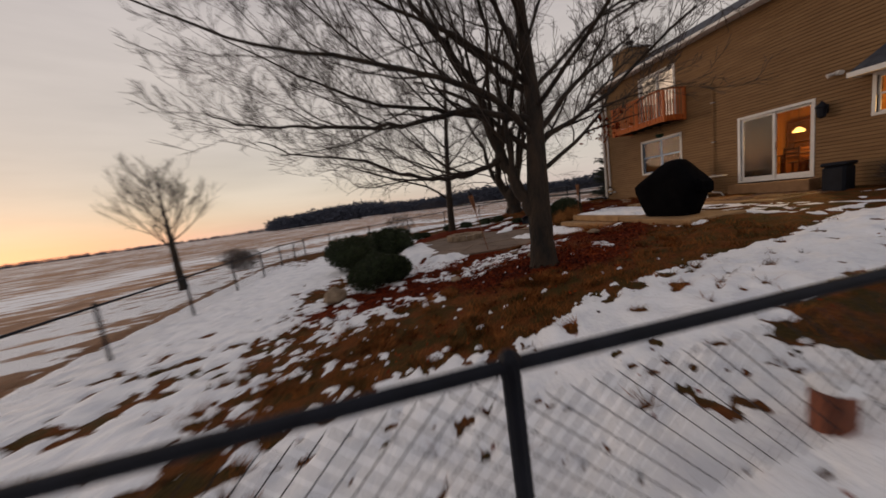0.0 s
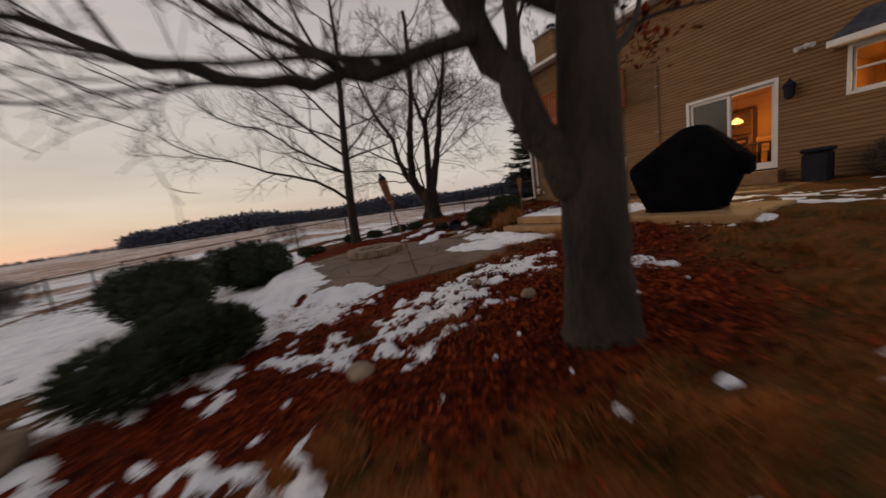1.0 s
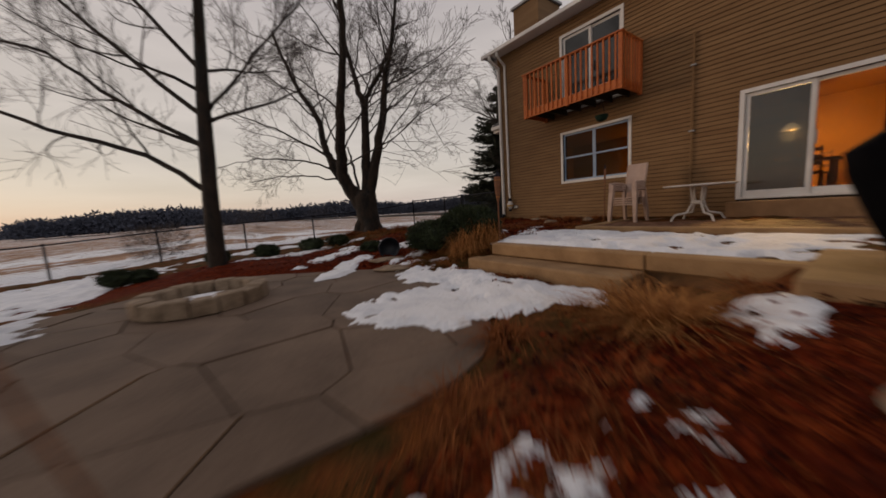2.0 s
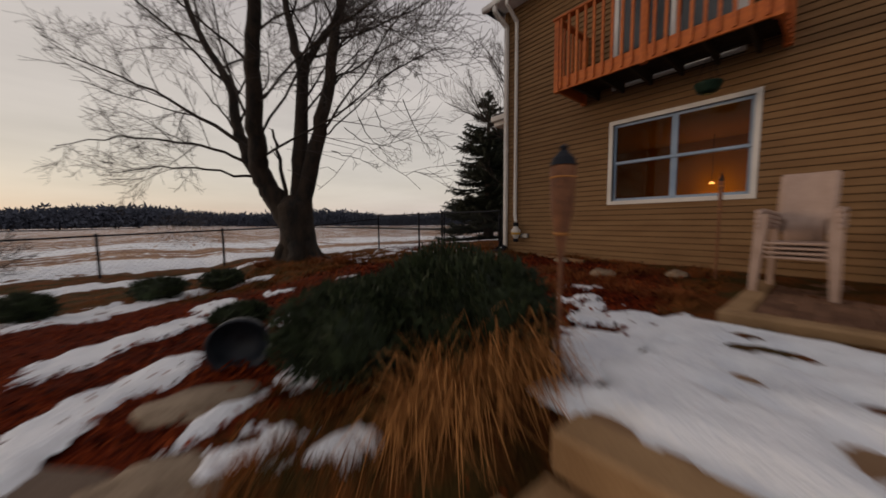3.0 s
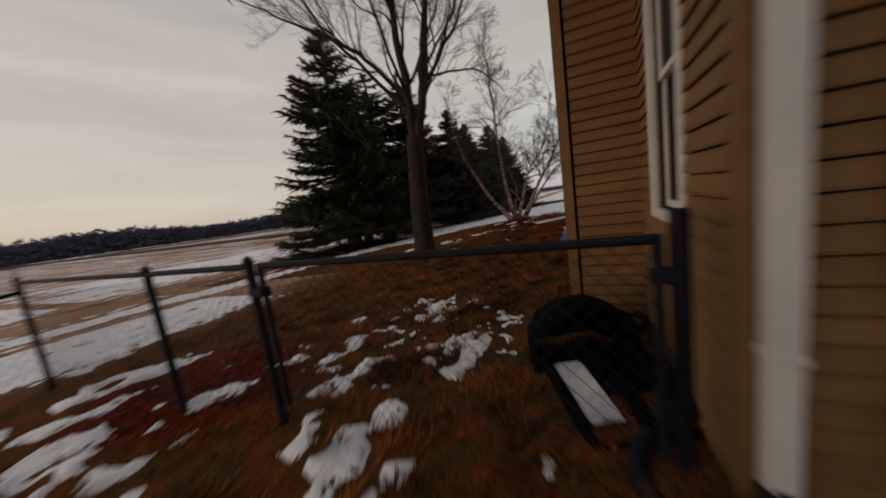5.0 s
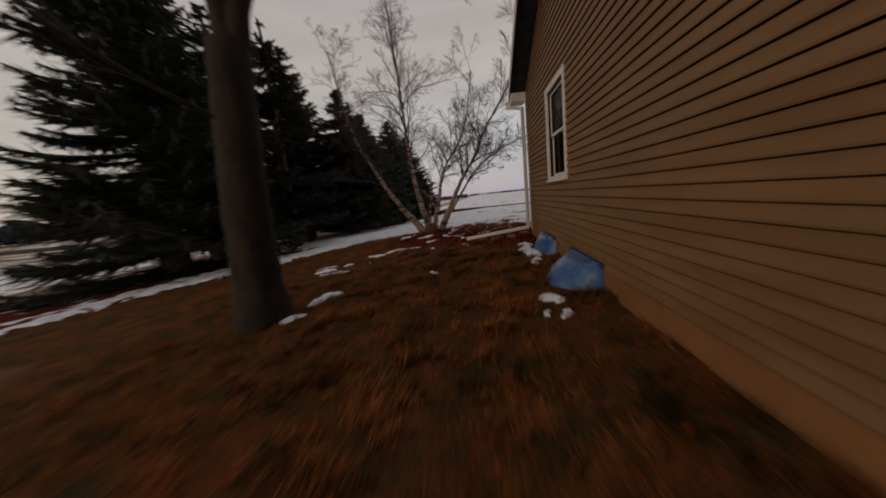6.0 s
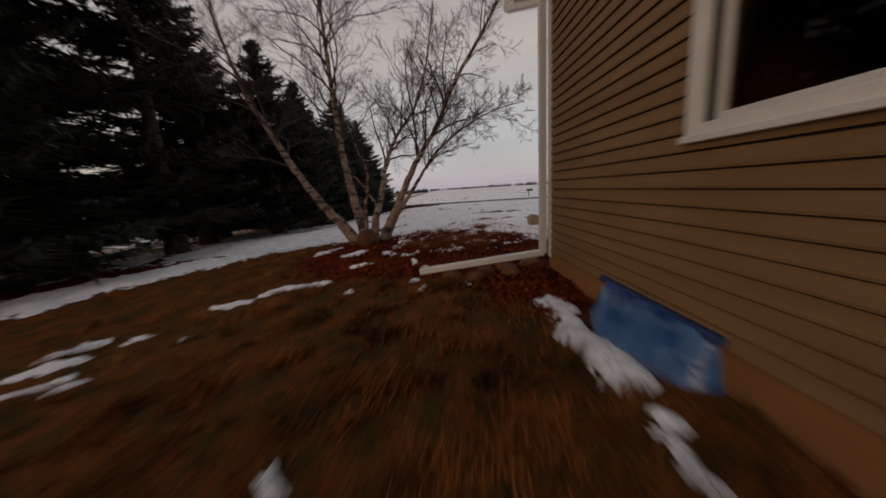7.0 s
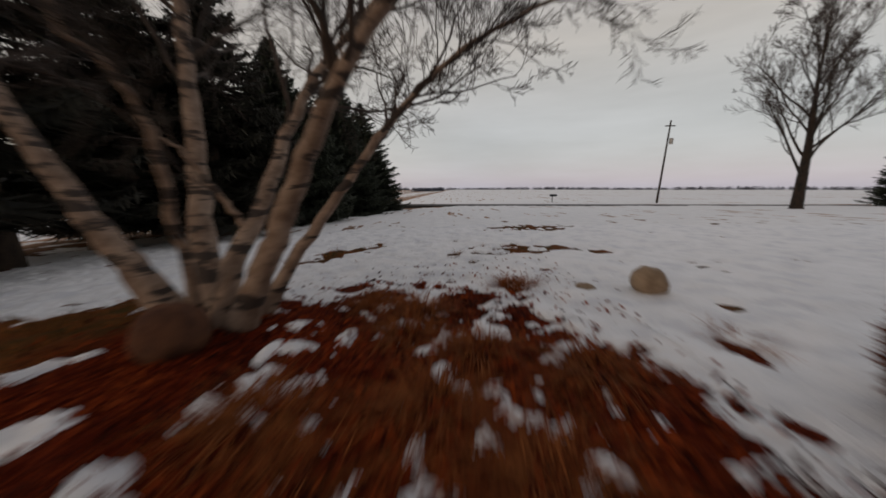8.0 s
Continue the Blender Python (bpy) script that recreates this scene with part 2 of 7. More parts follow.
def rod(bm, a, b, r0, r1=None, sides=8, caps=True):
    a, b = Vector(a), Vector(b)
    d = b - a
    m = Matrix.Translation((a + b) / 2) @ d.to_track_quat("Z", "Y").to_matrix().to_4x4()
    bmesh.ops.create_cone(bm, cap_ends=caps, segments=sides, radius1=r0, radius2=r0 if r1 is None else r1, depth=d.length, matrix=m)
    return bm


def bend(bm, points, r, sides=8):
    for a, b in zip(points, points[1:]):
        rod(bm, a, b, r, r, sides)
    for p in points[1:-1]:
        bmesh.ops.create_uvsphere(bm, u_segments=sides, v_segments=max(4, sides // 2), radius=r * 1.01, matrix=Matrix.Translation(p))
    return bm


def lathe(bm, profile, centre=(0, 0, 0), sides=16, sx=1.0, sy=1.0):
    rings = []
    for r, z in profile:
        rings.append([bm.verts.new((centre[0] + r * sx * math.cos(2 * math.pi * i / sides), centre[1] + r * sy * math.sin(2 * math.pi * i / sides),
                                    centre[2] + z)) for i in range(sides)])
    for lo, hi in zip(rings, rings[1:]):
        for i in range(sides):
            bm.faces.new((lo[i], lo[(i + 1) % sides], hi[(i + 1) % sides], hi[i]))
    for ring in (rings[0], rings[-1]):
        bm.faces.new(ring)
    return bm


# ---- noise and the lie of the land ----
class Lattice:
    def __init__(self, seed, n=256):
        self.g, self.n = np.random.default_rng(seed).random((n, n)), n

    def at(self, x, y):
        xi, yi = np.floor(x).astype(int), np.floor(y).astype(int)
        fx, fy = x - xi, y - yi
        fx, fy = fx * fx * (3 - 2 * fx), fy * fy * (3 - 2 * fy)
        g, n = self.g, self.n
        a, b = g[xi % n, yi % n], g[(xi + 1) % n, yi % n]
        c, d = g[xi % n, (yi + 1) % n], g[(xi + 1) % n, (yi + 1) % n]
        return (a * (1 - fx) + b * fx) * (1 - fy) + (c * (1 - fx) + d * fx) * fy


LAT = Lattice(5)


def fbm(x, y, scale, octaves=4, shift=0.0):
    """Noise about 0, from -0.5 to 0.5."""
    v, amp, tot = 0.0, 1.0, 0.0
    for i in range(octaves):
        s = scale * 2 ** i
        v = v + amp * LAT.at(x * s + 17.3 * i + shift, y * s + 9.1 * i - shift)
        tot += amp
        amp *= 0.55
    return v / tot - 0.5


def pits(x, y, cell, chance, size, shift):
    """1 in the middle of scattered round dents, 0 outside them."""
    best = np.zeros(np.shape(x))
    ix, iy = np.floor(x / cell).astype(int), np.floor(y / cell).astype(int)
    for dx in (-1, 0, 1):
        for dy in (-1, 0, 1):
            i, j = (ix + dx + shift) % 256, (iy + dy + 3 * shift) % 256
            px, py = (ix + dx + LAT.g[i, j]) * cell, (iy + dy + LAT.g[j, i]) * cell
            rad = size * (0.5 + LAT.g[(i + 91) % 256, j])
            d = np.hypot((x - px) * (0.7 + 0.6 * LAT.g[i, (j + 57) % 256]), y - py)
            best = np.maximum(best, np.where(LAT.g[(i + 13) % 256, (j + 29) % 256] < chance, np.clip(1 - d / rad, 0, 1), 0))
    return best


def step(a, b, v):
    t = np.clip((v - a) / (b - a), 0, 1)
    return t * t * (3 - 2 * t)


def blob(x, y, cx, cy, rx, ry, turn=0.0):
    """1 in the middle of an ellipse, 0 on its edge, negative outside (not under -1)."""
    c, s = math.cos(radians(turn)), math.sin(radians(turn))
    u, v = ((x - cx) * c + (y - cy) * s) / rx, (-(x - cx) * s + (y - cy) * c) / ry
    return np.clip(1 - np.sqrt(u * u + v * v), -1, 1)


PATIO = (-9.1, -4.4, 2.75, 2.9)       # flagstone patio: middle and radii
TERRACE = (-5.1, -11.8, -4.55)       # front edge x, south end, north end
TERRACE_Z, PATIO_Z = -0.15, -0.52


def land(x, y):
    x, y = np.asarray(x, float), np.asarray(y, float)
    west = np.interp(x, (-2500, -60, -25, -17.5, -14, -11.5, -9, -5.7, -4.7, -2.6, 0, 2, 14, 25, 66, 2500),
                     (-9, -2.2, -1.35, -1.0, -0.88, -0.74, -0.54, -0.44, -0.20, -0.15, -0.04, -0.09, -0.09, -0.3, -1.3, -9))
    upper = np.interp(x, (-17.5, -14, -11.5, -9.8, -7.5, -5.5, 0), (-1.0, -0.88, -0.74, -0.5, -0.27, -0.12, -0.10))
    south = (1 - step(-8.6, -7.2, y)) * step(-14.4, -12.4, y) * step(-18, -17, x) * (1 - step(-0.5, 0.5, x))
    west = west * (1 - south) + upper * south
    north = np.interp(y, (0.6, 2.5, 5, 12, 25, 60, 2500), (0, -0.1, -0.22, -0.6, -1.1, -1.6, -4))
    z = west + north * (0.25 + 0.75 * step(-10, -1, x))
    z = z + 0.20 * np.clip(blob(x, y, -9.85, -10.65, 2.2, 2.2), 0, 1)
    z = z + 0.16 * np.clip(blob(x, y, -9.0, -0.2, 2.0, 2.0), 0, 1)
    z = z + 0.12 * np.clip(blob(x, y, -4.15, 3.45, 2.0, 2.0), 0, 1)
    z = z + 0.14 * np.clip(blob(x, y, 15.0, 3.7, 2.0, 2.0), 0, 1)
    p = step(-0.12, 0.05, blob(x, y, *PATIO))
    z = z * (1 - p) + (PATIO_Z - 0.05) * p
    steps = step(-6.4, -5.7, x) * (1 - step(-5.0, -4.9, x)) * step(-8.2, -7.6, y) * (1 - step(-4.5, -4.1, y))
    z = z * (1 - steps) + np.minimum(z, -0.50) * steps
    rough = 0.05 * fbm(x, y, 0.6, 4) + 0.10 * fbm(x, y, 3.4, 3, 31.0)
    far = np.clip(np.hypot(x, y) / 60, 0, 1)
    return z + rough * (1 - 0.8 * p) + far * 0.4 * fbm(x, y, 0.02, 3)


def z_at(x, y):
    return float(land(x, y))


# ---- ground ----
def snow_cover(x, y):
    """Over 0 where snow lies."""
    wx, wy = x + 0.22 * fbm(x, y, 4.5, 4, 51.0), y + 0.22 * fbm(x, y, 4.5, 4, 77.0)     # ragged edges
    def r(cx, cy, rx, ry, turn=0.0, s=1.0):
        b = np.clip(2.2 * blob(wx, wy, cx, cy, rx, ry, turn), -1, 1)
        return np.where(b > 0, b * s, b) + (s - 1) * 0.25
    parts = [
        r(-17.2, -7.5, 2.6, 9.5, 6), r(-15.0, -2.5, 2.2, 5.0, -12), r(-13.2, 1.5, 2.6, 3.6, -30),     # along the far fence
        r(-14.4, -9.8, 2.6, 2.4, 20, 0.30), r(-13.2, -8.4, 1.8, 1.5, 0, 0.40),
        r(-12.3, -13.9, 2.0, 1.45, 0), r(-8.9, -12.86, 3.6, 0.70, 5), r(-10.3, -13.65, 0.75, 0.5, 5, 1.0), r(-6.38, -4.22, 0.50, 0.55, 0, 0.5), r(-6.2, -5.0, 0.45, 0.65, -20, 0.55), r(-7.35, -2.78, 0.55, 0.20, 40, 0.9), r(-10.5, -14.9, 1.9, 0.9, 0), r(-4.9, -12.3, 2.0, 0.5, 6, 0.9), r(-16.0, -14.6, 3.5, 1.2, 0, 0.9),  # by the start fence
        r(-12.0, -5.2, 1.0, 2.6, -8), r(-12.2, -3.2, 1.3, 1.4, 0), r(-11.2, -7.0, 0.9, 0.8, 0, 0.42), r(-11.3, -8.7, 0.55, 0.6, 0, 0.35),
        r(-9.15, -8.42, 1.4, 0.75, 10, 0.48), r(-10.25, -8.95, 1.1, 0.75, 25, 0.5), r(-8.2, -9.9, 0.25, 0.35, 0, 0.4), r(-6.4, -8.1, 0.5, 0.25, 20, 0.4), r(-6.0, -9.7, 0.5, 0.6, 0, 0.3),
        r(-6.75, -6.0, 1.5, 0.75, -35, 0.9), r(-6.75, -2.15, 0.75, 0.24, 44, 0.9), r(-6.75, -0.80, 1.1, 0.30, 40, 0.8), r(-5.35, -1.5, 0.34, 0.42, 30, 0.95), r(-5.62, -2.75, 0.26, 0.34, 0, 0.42), r(-6.08, -3.4, 0.24, 0.36, 0, 0.45), r(-5.75, -3.7, 0.22, 0.16, 0, 0.35), r(-6.2, -2.95, 0.35, 0.13, 40, 0.6),
        r(-7.3, 1.2, 1.6, 0.5, 35, 0.45), r(-5.95, 0.25, 0.35, 0.35, 0, 0.8), r(-5.5, 1.85, 0.6, 0.22, -20, 0.6), r(-5.25, 0.08, 0.2, 0.1, 0, 0.6), r(-4.25, -0.15, 0.30, 0.10, 22, 0.7), r(-3.2, -1.08, 0.58, 0.12, 32, 0.75), r(-4.3, -1.9, 0.22, 0.14, 30, 0.5),
        r(-3.8, -4.46, 1.0, 0.66, 28, 0.85), r(-2.95, -3.55, 0.5, 0.22, 40, 0.45), r(-3.2, -2.9, 0.5, 0.25, -40, 0.3), r(-3.75, -2.0, 0.4, 0.2, 0, 0.25), r(-2.4, -3.2, 0.4, 0.3, 0, 0.2),
        r(-6.5, 4.6, 4.0, 0.55, 8, 0.5), r(-1.2, 2.7, 2.2, 2.6, 0, 0.10), r(-0.17, 1.85, 0.32, 0.24, 20, 0.5), r(1.4, 2.6, 1.4, 1.5, 0, 0.12), r(-0.6, 4.3, 0.35, 0.22, -30, 0.7), r(-0.4, 4.9, 0.5, 0.22, -30, 0.6), r(0.3, 5.4, 0.6, 0.30, -30, 0.75), r(0.2, 3.6, 0.35, 0.16, -30, 0.6), r(0.2, 1.75, 0.22, 0.12, 0, 0.6), r(-0.15, 1.45, 0.14, 0.1, 0, 0.5), r(0.85, 2.35, 0.3, 0.10, -40, 0.6), r(0.85, 3.45, 0.3, 0.10, -40, 0.55), r(1.5, 1.7, 0.28, 0.08, -50, 0.5), r(0.86, 1.55, 0.2, 0.08, -40, 0.5), r(-0.7, 3.4, 0.25, 0.12, -30, 0.5),
        r(-9.0, 7.6, 12.0, 0.6, 4, 0.5),
        r(5.5, 12.2, 4.0, 0.9, -20), r(12.6, 9.35, 4.8, 1.15, -33), r(17.6, 6.2, 3.6, 1.0, -28), r(22.5, 4.2, 3.5, 1.6, -22), r(12.0, 13.5, 8.0, 1.2, -12, 0.15),    # snow lane under the conifers
        r(9.30, 1.06, 0.85, 0.15, 2, 0.85), r(9.95, 0.98, 0.30, 0.10, 0, 0.8), r(6.48, 1.22, 0.20, 0.13, 30, 0.55), r(6.16, 1.36, 0.16, 0.05, -40, 0.6), r(6.1, 1.22, 0.16, 0.05, -20, 0.6), r(8.36, 1.16, 0.20, 0.05, -4, 0.65),
        r(11.72, 4.08, 0.45, 0.17, -58, 0.8), r(11.22, 4.66, 0.30, 0.08, -55, 0.6), r(10.28, 5.60, 0.32, 0.09, -40, 0.6), r(10.40, 5.12, 0.22, 0.05, -50, 0.55), r(9.55, 5.25, 0.28, 0.06, -50, 0.5), r(9.52, 4.95, 0.16, 0.05, -50, 0.45), r(10.28, 4.62, 0.09, 0.05, 0, 0.5), r(8.47, 2.82, 0.10, 0.04, 15, 0.45), r(11.42, 2.45, 0.12, 0.09, 0, 0.6), r(10.99, 2.27, 0.12, 0.05, 10, 0.40), r(11.08, 1.74, 0.09, 0.06, 0, 0.36), r(10.86, 1.24, 0.10, 0.04, 10, 0.40), r(12.16, 2.27, 0.10, 0.10, 0, 0.5), r(8.9, 6.5, 0.42, 0.12, -10, 0.55), r(7.5, 4.38, 0.34, 0.12, -25, 0.7), r(6.78, 4.4, 0.20, 0.06, -40, 0.7), r(11.13, 3.22, 0.10, 0.06, 0, 0.7), r(9.86, 5.52, 0.3, 0.08, -45, 0.6),
        r(12.8, 3.4, 0.24, 0.16, -40, 0.7), r(13.75, 3.78, 0.26, 0.18, -60, 0.7), r(12.55, 2.5, 0.2, 0.06, 0, 0.4),
        r(14.9, 1.3, 1.7, 1.7, 0, 0.05), r(13.6, 2.7, 0.6, 0.5, 0, 0.10), r(15.8, -2.0, 1.9, 2.0, 0, 0.9), r(14.3, 4.45, 0.45, 0.16, -40, 0.5),
        np.clip((x - np.interp(y, (-3, -0.5, 0.2, 0.8, 1.6, 2.6, 3.2, 6), (11.9, 12.9, 13.7, 15.3, 15.9, 16.2, 15.3, 16.3))) * 0.9, -1, 1),
    ]
    s = np.max(np.stack([np.broadcast_to(p, np.shape(x)) for p in parts]), axis=0)
    for bare in (blob(x, y, 23.0, -0.9, 2.6, 1.3, -60), blob(x, y, 18.7, 0.1, 0.9, 1.9), blob(x, y, 18.8, 4.1, 2.2, 0.7, -30), blob(x, y, 14.6, -0.45, 0.35, 0.2), 2.0 * blob(x, y, -0.05, 0.90, 0.6, 0.45), blob(x, y, 0.18, 1.44, 0.3, 0.2), 1.4 * blob(x, y, -8.3, -14.05, 1.15, 0.34, -4), 0.8 * blob(x, y, -12.7, -8.95, 1.5, 0.95, -20)):
        s = s - 2.6 * np.clip(bare, 0, 0.6) * np.clip(0.80 + 4.5 * fbm(x, y, 3.0, 4, 61.0), 0, 1.4)
    out = np.maximum(-17.5 - x, y - 6.5)                       # metres outside the yard
    bands = np.interp(out + 5 * fbm(x, y, 0.05, 3), (0, 1.2, 2.2, 7, 9, 14, 17, 25, 32, 80, 400), (-0.5, -0.4, 0.5, 0.6, -0.5, -0.6, 0.8, 0.6, -0.25, -0.30, -0.1))
    s = np.where((out > 0.3) & (x < 4), np.maximum(bands, np.where(out < 1, s, -1)), s)
    s = np.where((x > 5) & (y > 14), np.interp(y + 5 * fbm(x, y, 0.05, 3), (18, 23, 33, 42, 400), (-0.7, 0.7, 0.6, -0.25, -0.1)), s)
    s = np.where(x > 50, np.where(np.abs(x - 52 + 0.05 * y) < 1.8, -0.9, s), s)
    n = 0.60 * fbm(x, y, 1.5, 4) + 0.4 * fbm(x, y, 0.45, 3, 7.0) + 1.2 * fbm(x, y, 4.0, 4, 13.0) + 0.75 * fbm(x, y, 9.0, 3, 23.0)
    broken = np.clip(2.5 * np.maximum(blob(x, y, -9.8, -8.8, 2.6, 1.7), blob(x, y, -6.5, -4.6, 1.3, 1.6)), 0, 1)
    broken = np.maximum(broken, 0.6 * np.clip(2.0 * blob(x, y, 15.3, 0.9, 1.7, 2.2), 0, 1))
    broken = np.maximum(broken, 0.75 * np.clip(2.0 * blob(x, y, -13.2, -11.2, 4.6, 2.9), 0, 1))      # leaves through thin snow
    n = n + (1.5 * broken + 0.9 * (x > 5)) * fbm(x, y, 6.5, 3, 91.0)
    holes = np.clip(fbm(x, y, 3.6, 3, 3.0) - 0.255 + 0.19 * np.clip(2.0 * blob(x, y, -15.6, -10.6, 2.4, 2.6), 0, 1), 0, 1) * 12.0    # footprints and poking tufts
    trodden = 0.55 * step(-10.5, -11.5, y) * step(-4, -6, x) + 0.22
    dents = pits(x, y, 0.42, 0.30, 0.10, 7) * (trodden > 0.5) + pits(x, y, 0.85, 0.35, 0.13, 31)
    start = np.clip(2.5 * blob(x, y, -10.6, -12.2, 4.2, 3.2), 0, 1)
    dents = dents + 0.9 * start * pits(x, y, 0.24, 0.42, 0.065, 53)
    crumbs = 1.9 * start * pits(x, y, 0.27, 0.24, 0.062, 17) * (s + n < 0)
    n = n + 1.1 * start * fbm(x, y, 7.5, 3, 37.0)
    return np.maximum(s + n - 0.02 - holes - 2.6 * dents, crumbs - 0.95)


def litter_cover(x, y):
    """About 1 under fallen leaves and mulch."""
    spots = (blob(x, y, -9.4, -9.55, 2.3, 2.1), blob(x, y, -7.5, -8.6, 2.6, 1.6, 10), blob(x, y, -11.0, -7.2, 2.6, 1.6, 30), blob(x, y, -3.0, -1.6, 3.2, 3.2),
             blob(x, y, -7.0, -1.0, 3.2, 2.6, 20), blob(x, y, -9.5, 0.2, 3.0, 1.8), blob(x, y, 14.0, 2.4, 3.0, 2.8), blob(x, y, 15.5, 1.2, 2.4, 2.4),
             blob(x, y, 0.3, 4.2, 1.1, 1.6), blob(x, y, 16.0, 11.5, 14.0, 3.0, -8), blob(x, y, 11.0, 0.9, 1.6, 0.9), blob(x, y, 14.2, 1.3, 3.2, 2.7), blob(x, y, -12.6, -9.0, 1.9, 1.4))
    return np.max(np.stack(spots), axis=0) * 2.2 + 0.9 * fbm(x, y, 1.1, 4, 11.0)


def axis(lo, hi, fine, reach):
    """Even steps from lo to hi, growing steps out to the reach."""
    mid = np.arange(lo, hi + fine / 2, fine)
    grow, d = [], fine
    while (grow[-1] if grow else 0) < reach:
        d *= 1.16
        grow.append((grow[-1] if grow else 0) + d)
    grow = np.array(grow)
    return np.concatenate((lo - grow[::-1], mid, hi + grow))


def sheet(xs, ys):
    gx, gy = np.meshgrid(xs, ys, indexing="ij")
    nx, ny = len(xs), len(ys)
    i = np.arange(nx * ny).reshape(nx, ny)
    faces = np.stack((i[:-1, :-1], i[1:, :-1], i[1:, 1:], i[:-1, 1:]), -1).reshape(-1, 4)
    return gx, gy, faces


CORE = (-19.0, 24.0, -16.5, 11.0)
gx, gy, faces = sheet(axis(CORE[0], CORE[1], 0.105, 2400), axis(CORE[2], CORE[3], 0.105, 2400))
inside = (gx > CORE[0]) & (gx < CORE[1]) & (gy > CORE[2]) & (gy < CORE[3])
cover = snow_cover(gx, gy)
ground_z = land(gx, gy)


def ground_material():
    m = bpy.data.materials.new("yard_ground")
    m.use_nodes = True
    n, l = m.node_tree.nodes, m.node_tree.links
    p = n["Principled BSDF"]
    geo = n.new("ShaderNodeNewGeometry")

    def noise_at(scale, detail=4.0):
        t = n.new("ShaderNodeTexNoise")
        t.inputs["Scale"].default_value, t.inputs["Detail"].default_value = scale, detail
        l.new(geo.outputs["Position"], t.inputs["Vector"])
        return t.outputs[0]

    def ramp(src, *stops):
        r = n.new("ShaderNodeValToRGB")
        while len(r.color_ramp.elements) < len(stops):
            r.color_ramp.elements.new(0.5)
        for e, (pos, col) in zip(r.color_ramp.elements, stops):
            e.position, e.color = pos, (*col, 1)
        l.new(src, r.inputs[0])
        return r.outputs[0]

    def mix(f, a, b):
        k = n.new("ShaderNodeMix")
        k.data_type = "RGBA"
        for s, v in (("Factor", f), ("A", a), ("B", b)):
            l.new(v, k.inputs[s])
        return k.outputs["Result"]

    def attr(name):
        a = n.new("ShaderNodeAttribute")
        a.attribute_name = name
        return a.outputs["Fac"]

    def soft(src, lo, hi):
        r = n.new("ShaderNodeMapRange")
        r.inputs["From Min"].default_value, r.inputs["From Max"].default_value = lo, hi
        l.new(src, r.inputs["Value"])
        return r.outputs[0]
    fine = noise_at(45.0, 3.0)
    lawn = mix(soft(noise_at(3.2, 5.0), 0.40, 0.62), ramp(fine, (0.3, (0.066, 0.022, 0.007)), (0.7, (0.190, 0.064, 0.018))),
               ramp(fine, (0.3, (0.026, 0.021, 0.007)), (0.7, (0.084, 0.052, 0.016))))
    leaves = ramp(noise_at(26.0, 6.0), (0.3, (0.022, 0.004, 0.0016)), (0.5, (0.100, 0.0125, 0.003)), (0.7, (0.20, 0.034, 0.007)))
    reeds = ramp(noise_at(0.5, 6.0), (0.35, (0.22, 0.125, 0.080)), (0.65, (0.44, 0.285, 0.19)))
    col = mix(soft(attr("litter"), 0.1, 0.6), lawn, leaves)
    col = mix(soft(attr("field"), 0.0, 1.0), col, reeds)
    drift = n.new("ShaderNodeMapping")
    drift.inputs["Scale"].default_value, drift.inputs["Rotation"].default_value = (0.12, 0.85, 0.1), (0, 0, radians(35))
    l.new(geo.outputs["Position"], drift.inputs["Vector"])
    streak = n.new("ShaderNodeTexNoise")
    streak.inputs["Scale"].default_value, streak.inputs["Detail"].default_value, streak.inputs["Roughness"].default_value = 1.0, 7.0, 0.62
    l.new(drift.outputs[0], streak.inputs["Vector"])
    thin = n.new("ShaderNodeMath")
    thin.operation, thin.inputs[1].default_value, thin.inputs[2].default_value = "MULTIPLY_ADD", 7.0, -3.5
    l.new(streak.outputs[0], thin.inputs[0])
    lie = n.new("ShaderNodeMath")
    lie.operation = "ADD"
    l.new(thin.outputs[0], lie.inputs[0])
    l.new(attr("snow"), lie.inputs[1])
    col = mix(soft(lie.outputs[0], -0.10, 0.12), col, ramp(noise_at(2.0), (0.3, (0.78, 0.80, 0.83)), (0.7, (0.88, 0.89, 0.91))))
    l.new(col, p.inputs["Base Color"])
    p.inputs["Roughness"].default_value = 0.9
    p.inputs["Specular IOR Level"].default_value = 0.06
    b = n.new("ShaderNodeBump")
    b.inputs["Strength"].default_value, b.inputs["Distance"].default_value = 0.8, 0.03
    l.new(noise_at(30.0, 6.0), b.inputs["Height"])
    l.new(b.outputs[0], p.inputs["Normal"])
    return m


ground = array_part("ground", np.stack((gx, gy, ground_z), -1).reshape(-1, 3), faces, ground_material(), smooth=True)
tagged(ground, "brown winter lawn with leaf litter running out to snowy fields", "ground", kind="structure")
out = np.maximum(np.maximum(-17.5 - gx, gy - 6.5), 0)
for name, values in (("snow", np.where(inside, -5.0, cover)), ("litter", litter_cover(gx, gy)),
                     ("field", np.where(gx < 6, np.clip(out / 3, 0, 1), np.clip(np.maximum(gy - 14, gx - 24) / 4, 0, 1)))):
    ground.data.attributes.new(name, "FLOAT", "POINT").data.foreach_set("value", values.astype(np.float32).ravel())


